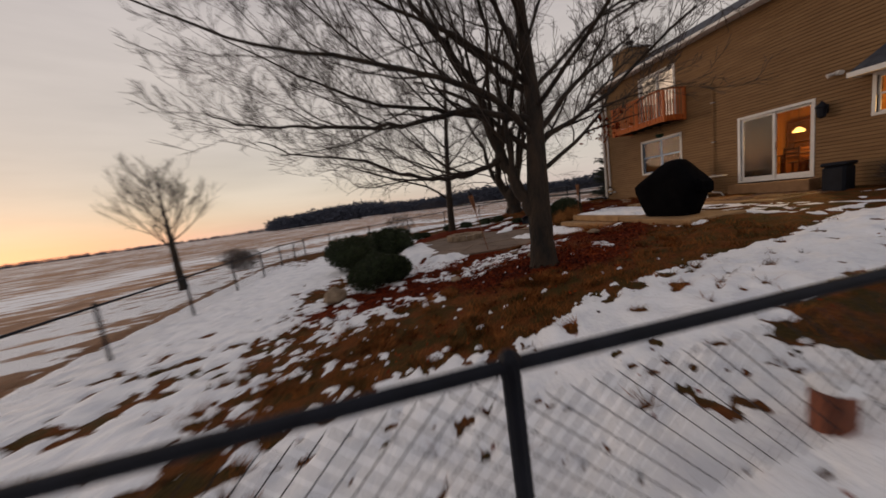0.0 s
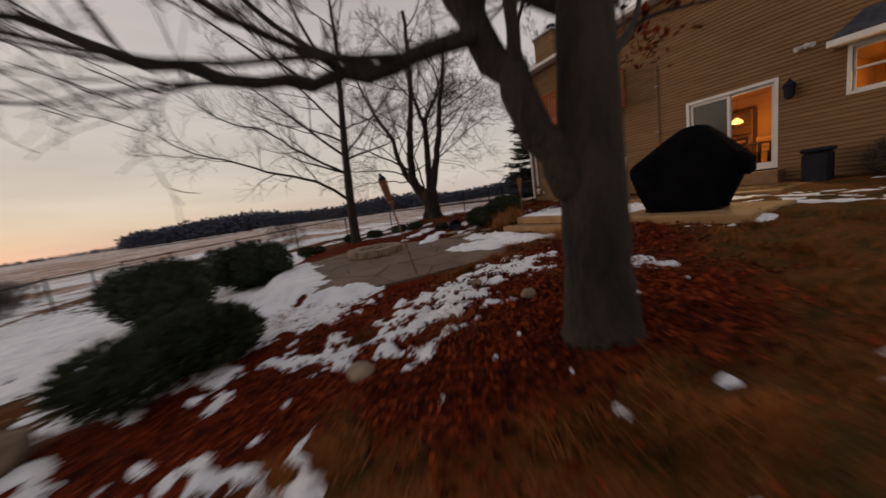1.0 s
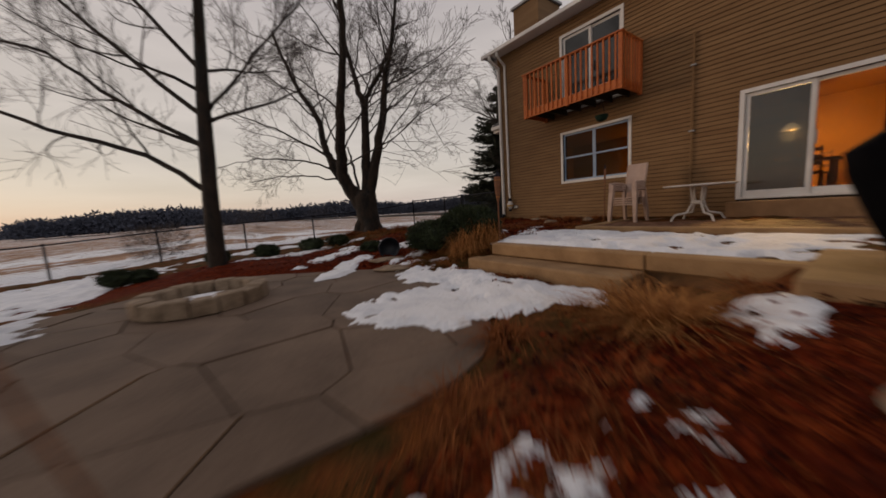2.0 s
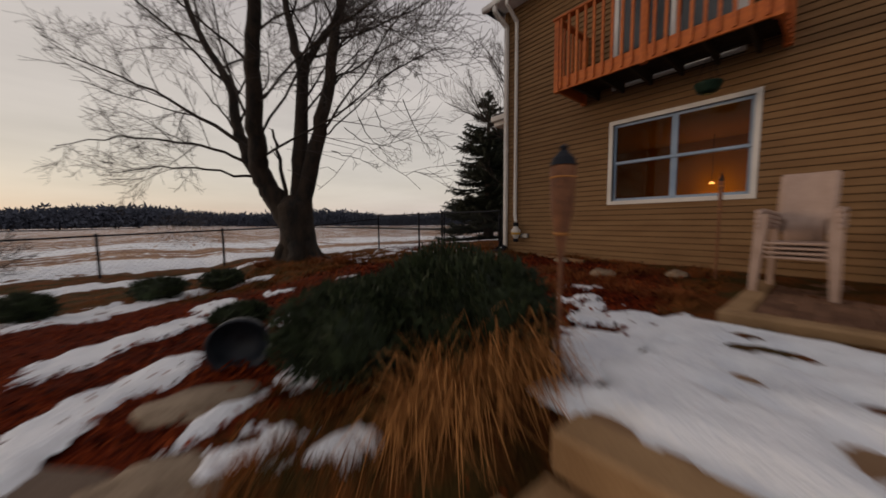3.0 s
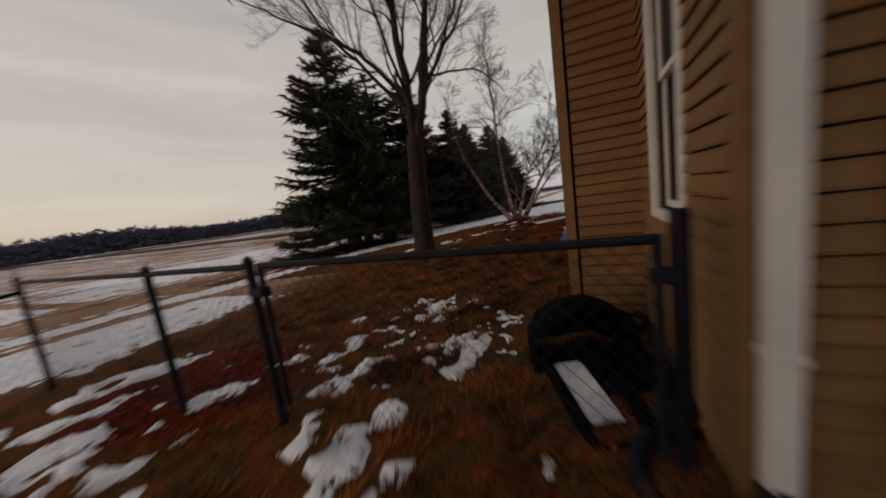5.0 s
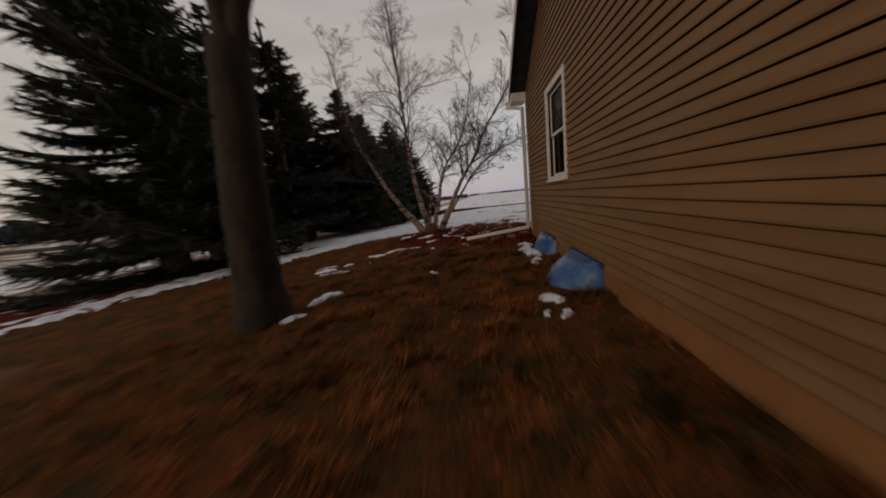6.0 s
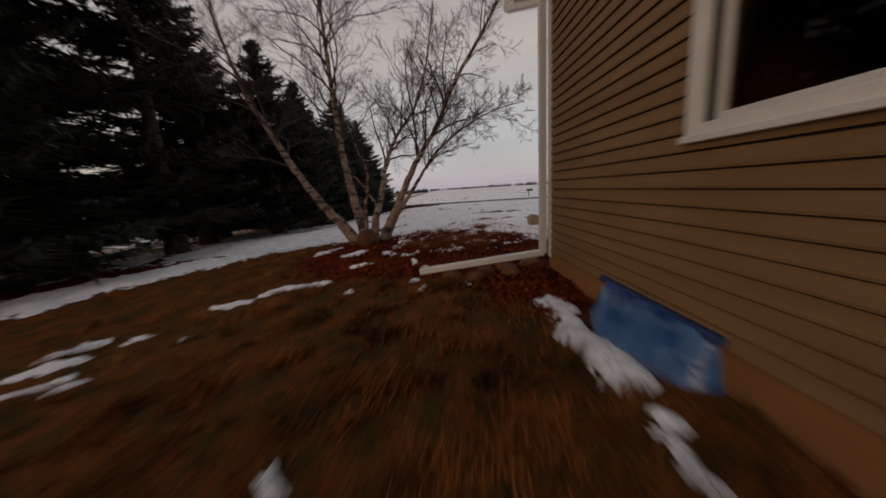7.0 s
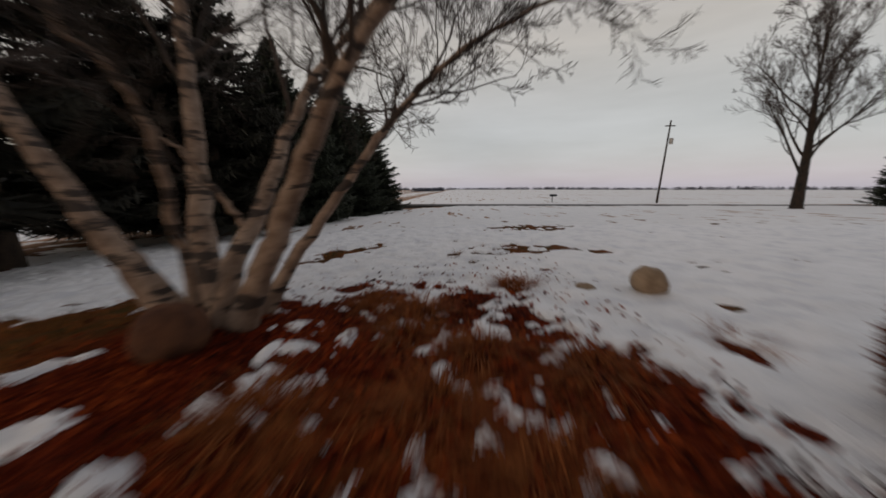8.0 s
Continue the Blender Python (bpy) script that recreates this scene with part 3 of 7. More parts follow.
def snow_sheet(name, x0, x1, y0, y1, size, thick, label):
    """Snow as a sheet with soft, melted edges that dip under the ground."""
    sx, sy, sf = sheet(np.arange(x0, x1 + size / 2, size), np.arange(y0, y1 + size / 2, size))
    c = snow_cover(sx, sy)
    z = land(sx, sy) + thick * np.clip(c / 0.26, -0.5, 1) + 0.012 * fbm(sx, sy, 6.0, 3) * (c > 0) + 0.055 * step(-0.10, 0.0, blob(sx, sy, *PATIO))
    keep = (c.reshape(-1)[sf] > -0.05).any(axis=1)
    cx, cy = sx.reshape(-1)[sf].mean(axis=1), sy.reshape(-1)[sf].mean(axis=1)
    on_house = ((cx > -5.85) & (cx < 12) & (cy < -4.5) & (cy > -11.7) & ((cx > -5.1) | (cy > -9.3))) | ((cx > -0.02) & (cy < 0.0) & (cx < 11.15)) | ((cx > 2) & (cx < 11.15) & (cy < 0.62))
    keep &= ~on_house
    sf = sf[keep]
    used, inv = np.unique(sf, return_inverse=True)
    v = np.stack((sx, sy, z), -1).reshape(-1, 3)[used]
    ob = array_part(name, v, inv.reshape(-1, 4), M_SNOW, smooth=True)
    return tagged(ob, label, "snow", kind="stuff")


snow_sheet("yard_snow", CORE[0], 1.0, CORE[2], CORE[3], 0.042, 0.032, "melting snow patches and crust on the lawn")
snow_sheet("side_yard_snow", 1.0, CORE[1], 0.0, CORE[3], 0.036, 0.030, "melting snow patches on the side lawn and lane")
snow_sheet("front_yard_snow", 11.3, CORE[1], CORE[2], 0.08, 0.09, 0.033, "snow crust over the front lawn")


# ---- house ----
class Wall:
    """A wall's own axes: u along it, n outwards, z up."""
    def __init__(self, ob, origin, u, n):
        self.ob, self.o, self.u, self.n = ob, Vector((*origin, 0)), Vector((*u, 0)), Vector((*n, 0))

    def box(self, bm, u0, u1, n0, n1, z0, z1, bevel=0.0):
        a, b = self.o + self.u * u0 + self.n * n0, self.o + self.u * u1 + self.n * n1
        return box(bm, min(a.x, b.x), max(a.x, b.x), min(a.y, b.y), max(a.y, b.y), z0, z1, bevel)

    def at(self, u, n, z):
        p = self.o + self.u * u + self.n * n
        return Vector((p.x, p.y, z))


def build_core(wall, length, z0, top, openings, name="core"):
    """Solid wall 0.2 thick with its openings left out. top(u) gives the upper edge's height at u."""
    cuts = sorted({0.0, length, *(v for o in openings for v in o[:2])})
    bm = bmesh.new()
    for a, b in zip(cuts, cuts[1:]):
        holes = sorted((o[2], o[3]) for o in openings if o[0] <= a + 1e-4 and o[1] >= b - 1e-4)
        z = z0
        for lo, hi in holes:
            if lo > z + 1e-3:
                wall.box(bm, a, b, -0.2, 0, z, lo)
            z = hi
        ends = [(wall.at(u, n, z), wall.at(u, n, top(u))) for u in (a, b) for n in (-0.2, 0)]
        v = [[bm.verts.new(p) for p in e] for e in ends]
        for q in ((v[0][0], v[1][0], v[1][1], v[0][1]), (v[2][0], v[3][0], v[3][1], v[2][1]), (v[0][0], v[2][0], v[2][1], v[0][1]),
                  (v[1][0], v[3][0], v[3][1], v[1][1]), (v[0][1], v[1][1], v[3][1], v[2][1]), (v[0][0], v[1][0], v[3][0], v[2][0])):
            bm.faces.new(q)
    return part(name, bm, M_CORE_SHADE, wall.ob)


LAP = 0.097


def build_siding(wall, length, z0, top, openings, first=0.0):
    """Lap boards, each a piece of its own, cut at the openings."""
    z = z0
    n = 0
    while z < max(top(first), top(length), top(length / 2)) - 0.02:
        hi = z + LAP
        a, b = first, length
        if top(length / 2) > top(0) + 0.1 or top(length) != top(0):       # under a sloping roof
            us = np.linspace(first, length, 400)
            ok = us[np.array([top(u) for u in us]) > hi]
            if not len(ok):
                break
            a, b = ok.min(), ok.max()
        spans = [(a, b)]
        for o in openings:
            if o[2] < hi - 0.01 and o[3] > z + 0.01:
                spans = [s for lo, up in spans for s in ((lo, min(up, o[0])), (max(lo, o[1]), up)) if s[1] - s[0] > 0.02]
        for lo, up in spans:
            bm = bmesh.new()
            # each board stops short, so the dark core draws a shade line under the lap
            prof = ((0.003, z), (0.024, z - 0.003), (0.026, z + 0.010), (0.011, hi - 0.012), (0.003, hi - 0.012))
            ends = [[bm.verts.new(wall.at(u, d, h)) for d, h in prof] for u in (lo, up)]
            k = len(prof)
            for i in range(k):
                bm.faces.new((ends[0][i], ends[0][(i + 1) % k], ends[1][(i + 1) % k], ends[1][i]))
            bm.faces.new(ends[0])
            bm.faces.new(ends[1])
            part("siding_board", bm, M_SIDING, wall.ob)
        for o in openings:            # cut boards that close up to a window's trim
            for lo_z, hi_z in ((z, o[2]), (o[3], hi)):
                if z <= lo_z < hi_z <= hi and hi_z - lo_z > 0.012:
                    bm = bmesh.new()
                    wall.box(bm, o[0], o[1], 0.003, 0.022, lo_z, hi_z)
                    part("siding_board", bm, M_SIDING, wall.ob)
        z = hi
        n += 1


def setting(name, label, place=(0, 0, 0)):
    return tagged(new(name), label, "wall", kind="structure")


EAVE = 5.70
back_wall = Wall(setting("wall_back", "two-storey tan lap-sided back wall of the house"), (0, 0), (0, -1), (-1, 0))
side_wall = Wall(setting("wall_side", "tan lap-sided end wall beside the gate"), (0, 0), (1, 0), (0, 1))
jog_wall = Wall(setting("wall_jog", "short tan lap-sided return wall"), (2.0, 0), (0, 1), (-1, 0))
wing_wall = Wall(setting("wall_wing", "tan lap-sided gable wall of the low wing"), (2.0, 0.65), (1, 0), (0, 1))
WING = 9.20
WING_EAVE, WING_RIDGE = 3.30, 5.6


def wing_top(u):
    low = WING_EAVE if u > WING / 2 else 4.0
    return low + (WING_RIDGE - low) * (1 - abs(u - WING / 2) / (WING / 2))


SLIDER = (6.70, 8.55, 0.33, 2.40)
BACK_WINDOW = (2.55, 4.46, 1.09, 2.48)
UP_DOOR = (2.58, 4.25, 3.15, 5.22)
SMALL_WINDOW = (9.77, 11.2, 1.75, 2.64)
SIDE_WINDOW = (0.70, 1.43, 1.0, 2.75)
WING_WINDOW = (5.95, 6.97, 1.25, 2.60)
BACK_HOLES = [SLIDER, BACK_WINDOW, UP_DOOR, SMALL_WINDOW]


def grown(o, d=0.07):
    return (o[0] - d, o[1] + d, o[2] - d, o[3] + d)


flat = lambda h: (lambda u: h)
build_core(back_wall, 14.0, -0.25, flat(EAVE), BACK_HOLES)
build_core(side_wall, 2.0, -0.25, flat(EAVE), [SIDE_WINDOW])
build_core(jog_wall, 0.65, -0.25, flat(4.05), [])
build_core(wing_wall, WING, -0.35, wing_top, [WING_WINDOW])
rest = setting("wall_rest", "plain closing walls of the house")
part("core", boxes((8.0, 8.2, -14, 0.0, -0.3, EAVE), (0, 8.2, -14.2, -14.0, -0.3, EAVE), (2.0, 8.2, -0.2, 0, 3.4, EAVE), (11.0, 11.2, -7.0, 0.45, -0.3, WING_EAVE),
                   (8.2, 11.2, -7.2, -7.0, -0.3, WING_EAVE)), M_SIDING, rest)


# ---- trees ----
class Tubes:
    """Collects tapered tubes into one mesh."""
    def __init__(self):
        self.v, self.f, self.n = [], [], 0

    def add(self, pts, radii, sides):
        pts = np.asarray(pts, float)
        d = np.gradient(pts, axis=0)
        d /= np.linalg.norm(d, axis=1)[:, None] + 1e-9
        ref = np.array((0.31, 0.17, 0.93)) if abs(d[0][2]) < 0.8 else np.array((0.9, 0.3, 0.1))
        a = np.cross(d, ref)
        a /= np.linalg.norm(a, axis=1)[:, None] + 1e-9
        b = np.cross(d, a)
        ang = np.linspace(0, 2 * math.pi, sides, endpoint=False)
        ring = a[:, None] * np.cos(ang)[None, :, None] + b[:, None] * np.sin(ang)[None, :, None]
        v = pts[:, None] + ring * np.asarray(radii)[:, None, None]
        k = len(pts)
        i = (np.arange(k - 1)[:, None] * sides + np.arange(sides)[None]) + self.n
        j = (np.arange(k - 1)[:, None] * sides + (np.arange(sides)[None] + 1) % sides) + self.n
        self.f.append(np.stack((i, j, j + sides, i + sides), -1).reshape(-1, 4))
        self.v.append(v.reshape(-1, 3))
        self.n += k * sides

    def done(self, name, mat, parent, label="", kind=""):
        if not self.v:
            return None
        return array_part(name, np.concatenate(self.v), np.concatenate(self.f), mat, parent, label, smooth=True, kind=kind)


def limb(rng, start, way, length, r0, r1, bends=0.10, lift=0.0, pieces=7):
    """Points and radii of one crooked limb."""
    pts, d = [np.array(start, float)], np.array(way, float) / np.linalg.norm(way)
    for i in range(pieces):
        d = d + rng.normal(0, bends, 3) + np.array((0, 0, lift))
        d /= np.linalg.norm(d)
        pts.append(pts[-1] + d * length / pieces)
    t = np.linspace(0, 1, pieces + 1)
    return np.array(pts), r0 + (r1 - r0) * t ** 0.8, d


def side_way(rng, d, angle):
    """A way at that angle (radians) off d, to a random side."""
    p = rng.normal(0, 1, 3)
    p -= d * np.dot(p, d)
    p /= np.linalg.norm(p) + 1e-9
    return d * math.cos(angle) + p * math.sin(angle)


def grow(rng, big, small, start, way, length, r0, depth, spread=0.75, lift=0.05, bends=0.09, kids=6, r_twig=0.004, shrink=0.60, first=0.25, droop=0.0):
    pts, rad, d = limb(rng, start, way, length, r0, max(r0 * 0.35, r_twig), bends, lift, 8 if depth > 1 else 4 if depth else 2)
    (big if r0 > 0.018 else small).add(pts, rad, 10 if r0 > 0.1 else 6 if r0 > 0.018 else 3)
    if depth <= 0:
        return
    for i in range(kids):
        t = first + (1 - first) * (i + rng.random()) / kids
        k = min(int(t * (len(pts) - 1)), len(pts) - 2)
        f = t * (len(pts) - 1) - k
        p = pts[k] * (1 - f) + pts[k + 1] * f
        dk = pts[k + 1] - pts[k]
        dk /= np.linalg.norm(dk)
        w = side_way(rng, dk, spread * (0.7 + 0.6 * rng.random()))
        w[2] += 0.15 - droop
        r = rad[k] * (0.42 + 0.2 * rng.random())
        grow(rng, big, small, p, w, length * shrink * (1.1 - 0.5 * t) * (0.7 + 0.6 * rng.random()), max(r, r_twig), depth - 1, spread, lift, bends * 1.15, kids,
             r_twig, shrink, 0.15, droop)


def led_limb(rng, way_points, r0, r1, wobble=0.02):
    """A smooth limb through a few points, with slight crooks: its places and radii."""
    w = np.asarray(way_points, float)
    ext = np.vstack((2 * w[0] - w[1], w, 2 * w[-1] - w[-2]))
    pts = []
    for i in range(1, len(ext) - 2):
        a, b, c, d = ext[i - 1:i + 3]
        for t in np.linspace(0, 1, 5)[:-1]:
            pts.append(0.5 * (2 * b + (c - a) * t + (2 * a - 5 * b + 4 * c - d) * t * t + (3 * b - 3 * c + d - a) * t ** 3))
    pts.append(w[-1])
    pts = np.array(pts)
    pts[1:] += rng.normal(0, wobble, (len(pts) - 1, 3))
    t = np.linspace(0, 1, len(pts))
    return pts, (r0 + (r1 - r0) * t ** 0.9) * (1 + rng.normal(0, 0.02, len(pts)))


def dress(rng, big, small, pts, rad, count, reach, depth, start=0.2, r_most=0.05, spread=0.7, lift=0.03, bends=0.11, kids=6, r_twig=0.0045, shrink=0.58, droop=0.0, up=0.25, lowest=-2.0):
    """Side branches along a limb, shorter towards its tip."""
    for i in range(count):
        t = start + (1 - start) * (i + rng.random()) / count
        f = t * (len(pts) - 1)
        k = min(int(f), len(pts) - 2)
        p = pts[k] + (pts[k + 1] - pts[k]) * (f - k)
        d = pts[k + 1] - pts[k]
        d /= np.linalg.norm(d)
        w = side_way(rng, d, spread * (0.75 + 0.6 * rng.random()))
        w[2] = max(w[2] + up * rng.random() - droop, lowest)
        grow(rng, big, small, p, w, reach * (1.15 - 0.65 * t) * (0.6 + 0.7 * rng.random()), max(r_twig, min(r_most, rad[k] * 0.5)), depth, spread, lift, bends, kids, r_twig, shrink, 0.18, droop)


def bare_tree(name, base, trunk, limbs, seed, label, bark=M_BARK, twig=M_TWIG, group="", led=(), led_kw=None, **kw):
    """trunk: rows of (x, y, z off the base, radius). limbs: rows of (height on the trunk, bearing, rise, length, radius, depth).
    led: rows of (points off the base, first and last radius, count and reach of side branches, their depth)."""
    rng = np.random.default_rng(seed)
    z = z_at(base[0], base[1]) if len(base) < 3 else base[2]
    ob = thing(name, (0, 0, 0), label, "tree", group)
    stem, small = Tubes(), Tubes()
    rows = np.array([(base[0] + a, base[1] + b, z + c) for a, b, c, _ in trunk])
    rad = np.array([r[3] for r in trunk])
    tt = np.linspace(0, 1, len(rows))
    fine = np.linspace(0, 1, 4 * len(rows))
    pts = np.stack([np.interp(fine, tt, rows[:, i]) for i in range(3)], 1)
    rr = np.interp(fine, tt, rad) * (1 + rng.normal(0, 0.02, len(fine)))
    stem.add(pts, rr, 14)
    for h, bearing, rise, length, r, depth in limbs:
        zs = rows[:, 2] - z
        p = np.array([np.interp(h, zs, rows[:, i]) for i in range(3)])
        b, e = radians(bearing), radians(rise)
        w = np.array((math.sin(b) * math.cos(e), math.cos(b) * math.cos(e), math.sin(e)))
        big = Tubes()
        grow(rng, big, small, p, w, length, r, depth, **kw)
        big.done("limb", bark, ob)
    for way_points, r0, r1, count, reach, depth in led:
        pts, rad = led_limb(rng, np.asarray(way_points) + np.array((base[0], base[1], z)), r0, r1)
        big = Tubes()
        big.add(pts, rad, 12)
        dress(rng, big, small, pts, rad, count, reach, depth, **(led_kw or {}))
        big.done("limb", bark, ob)
    stem.done("trunk", bark, ob)
    small.done("crown", twig, ob, "fine bare twigs", kind="stuff")
    return ob


def whorl(rng, count, lo, hi, length, radius, rise, depth, taper=0.5):
    """Limbs spread round a trunk from one height to another."""
    rows = []
    for i in range(count):
        t = (i + 0.5 * rng.random()) / count
        rows.append((lo + (hi - lo) * t, i * 137.5 + rng.normal(0, 15), rise[0] + (rise[1] - rise[0]) * t + rng.normal(0, 6),
                     length * (1 - (1 - taper) * t) * (0.8 + 0.4 * rng.random()), radius * (1 - 0.55 * t), depth))
    return rows


# the spreading maple that the camera passes first
rng0 = np.random.default_rng(3)
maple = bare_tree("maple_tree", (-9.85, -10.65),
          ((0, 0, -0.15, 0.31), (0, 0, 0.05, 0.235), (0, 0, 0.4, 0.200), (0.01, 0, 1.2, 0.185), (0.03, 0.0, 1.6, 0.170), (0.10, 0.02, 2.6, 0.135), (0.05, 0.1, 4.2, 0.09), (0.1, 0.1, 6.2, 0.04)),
          [(1.9, -20, 36, 4.2, 0.06, 4), (2.1, 30, 36, 3.8, 0.06, 4), (2.0, 95, 25, 3.2, 0.05, 4), (2.9, -115, 38, 3.6, 0.05, 4),
           (2.6, 160, 30, 3.0, 0.05, 3), (2.9, -60, 30, 4.6, 0.06, 4), (3.4, 10, 40, 3.6, 0.05, 4), (3.8, -150, 42, 3.0, 0.045, 3), (4.6, -30, 52, 2.8, 0.04, 3),
           (5.2, 90, 55, 2.2, 0.03, 3), (1.55, 68, 12, 3.2, 0.05, 4), (2.2, 80, 30, 3.8, 0.06, 4), (2.9, 58, 42, 3.4, 0.05, 4)],
          11, "large bare spreading maple with a forked trunk", kids=4, spread=0.72, lift=0.03, shrink=0.60, r_twig=0.0045, bends=0.12, droop=-0.12,
          led=[(((0.0, 0.0, 0.85), (-0.22, 0.15, 1.28), (-0.34, 0.35, 1.80), (-0.47, 0.58, 2.40), (-0.55, 0.85, 3.2), (-0.85, 1.16, 4.0), (-1.3, 1.5, 4.9), (-1.7, 1.8, 6.0)), 0.125, 0.04, 14, 3.0, 3),
               (((0.02, 0.0, 2.45), (-0.7, 0.3, 2.75), (-1.3, 0.6, 2.80), (-2.0, 1.0, 2.80), (-3.1, 1.5, 3.0), (-4.1, 2.0, 3.2), (-5.0, 2.4, 3.4), (-6.0, 2.9, 3.9)), 0.062, 0.014, 15, 2.4, 3),
               (((-0.40, 0.45, 1.95), (-0.7, 0.3, 1.82), (-1.1, 0.5, 1.72), (-1.5, 0.7, 1.72), (-2.2, 1.1, 1.98), (-2.9, 1.5, 2.35), (-4.0, 2.1, 2.65), (-4.9, 2.5, 3.1)), 0.058, 0.012, 14, 2.2, 3),
               (((0.05, 0.0, 2.2), (-0.8, -0.3, 2.75), (-1.8, -0.4, 3.15), (-3.0, -0.2, 3.5), (-4.4, 0.2, 4.0), (-6.0, 0.5, 4.9)), 0.058, 0.012, 14, 2.4, 3),
               (((-0.5, 0.7, 2.75), (-1.4, 1.0, 3.0), (-2.6, 1.6, 3.5), (-3.8, 2.1, 4.2), (-5.2, 2.6, 5.2)), 0.050, 0.012, 14, 2.4, 3),
               (((0.08, 0.0, 3.0), (-0.8, 0.1, 3.7), (-2.0, 0.3, 4.4), (-3.4, 0.4, 5.2), (-4.8, 0.4, 6.3)), 0.05, 0.012, 14, 2.4, 3),
               (((0.03, 0.0, 1.9), (0.5, 0.35, 2.25), (1.1, 0.7, 2.45), (1.8, 1.1, 2.8), (2.8, 1.6, 3.5), (3.9, 2.0, 4.2)), 0.055, 0.014, 12, 2.2, 3)],
          led_kw=dict(spread=0.60, up=0.40, lowest=0.0, start=0.16, kids=4, shrink=0.62, r_twig=0.004))
rngl = np.random.default_rng(5)
tris = []
for k in range(130):
    c = np.array((-7.8, -9.82, 2.02)) + rngl.normal(0, (0.22, 0.16, 0.12))
    a, b = rngl.normal(0, 0.035, 3), rngl.normal(0, 0.03, 3)
    tris += [(c, c + a, c + a * 0.6 + b), (c, c + a * 0.6 + b, c + b - a * 0.3)]
tris = np.array(tris).reshape(-1, 3)
array_part("dead_leaves", tris, np.arange(len(tris)).reshape(-1, 3), M_LEAF, maple, "withered brown leaves still on one branch", kind="stuff")
bare_tree("linden_tree", (-9.03, -0.19, -0.55),
          ((0, 0, -0.15, 0.27), (0, 0, 0.1, 0.20), (0, 0, 0.5, 0.17), (0.04, -0.02, 1.6, 0.15), (0.17, -0.11, 3.6, 0.12), (0.32, -0.21, 5.3, 0.09), (0.45, -0.29, 6.6, 0.065), (0.5, -0.3, 9.5, 0.02)),
          whorl(rng0, 14, 2.6, 9.0, 2.7, 0.045, (18, 52), 3, 0.40), 12, "slender bare tree with long low side branches", kids=5, spread=0.62, lift=0.03,
          led=[(((0.04, 0.0, 1.7), (-0.85, 0.55, 2.5), (-2.4, 1.55, 3.15), (-3.6, 2.3, 3.75), (-4.8, 3.1, 4.3), (-5.6, 3.6, 5.0)), 0.06, 0.012, 15, 2.2, 2),
               (((0.10, -0.05, 2.6), (-1.2, 0.75, 3.6), (-2.15, 1.4, 4.5), (-3.5, 2.3, 5.2), (-4.4, 2.8, 6.2)), 0.05, 0.012, 14, 2.0, 2),
               (((0.15, -0.08, 3.2), (-1.1, 0.7, 4.6), (-2.05, 1.3, 5.7), (-3.2, 2.0, 7.2)), 0.05, 0.012, 13, 2.0, 2),
               (((0.20, -0.12, 4.1), (-0.7, 0.45, 5.5), (-1.4, 0.9, 6.7), (-2.0, 1.2, 8.2)), 0.045, 0.012, 11, 1.9, 2),
               (((0.16, -0.10, 3.2), (0.9, -0.6, 4.1), (1.7, -1.1, 5.0), (2.4, -1.5, 6.0)), 0.04, 0.010, 11, 1.8, 2)],
          led_kw=dict(spread=0.60, up=0.30, start=0.15, kids=5, shrink=0.60, r_twig=0.004))
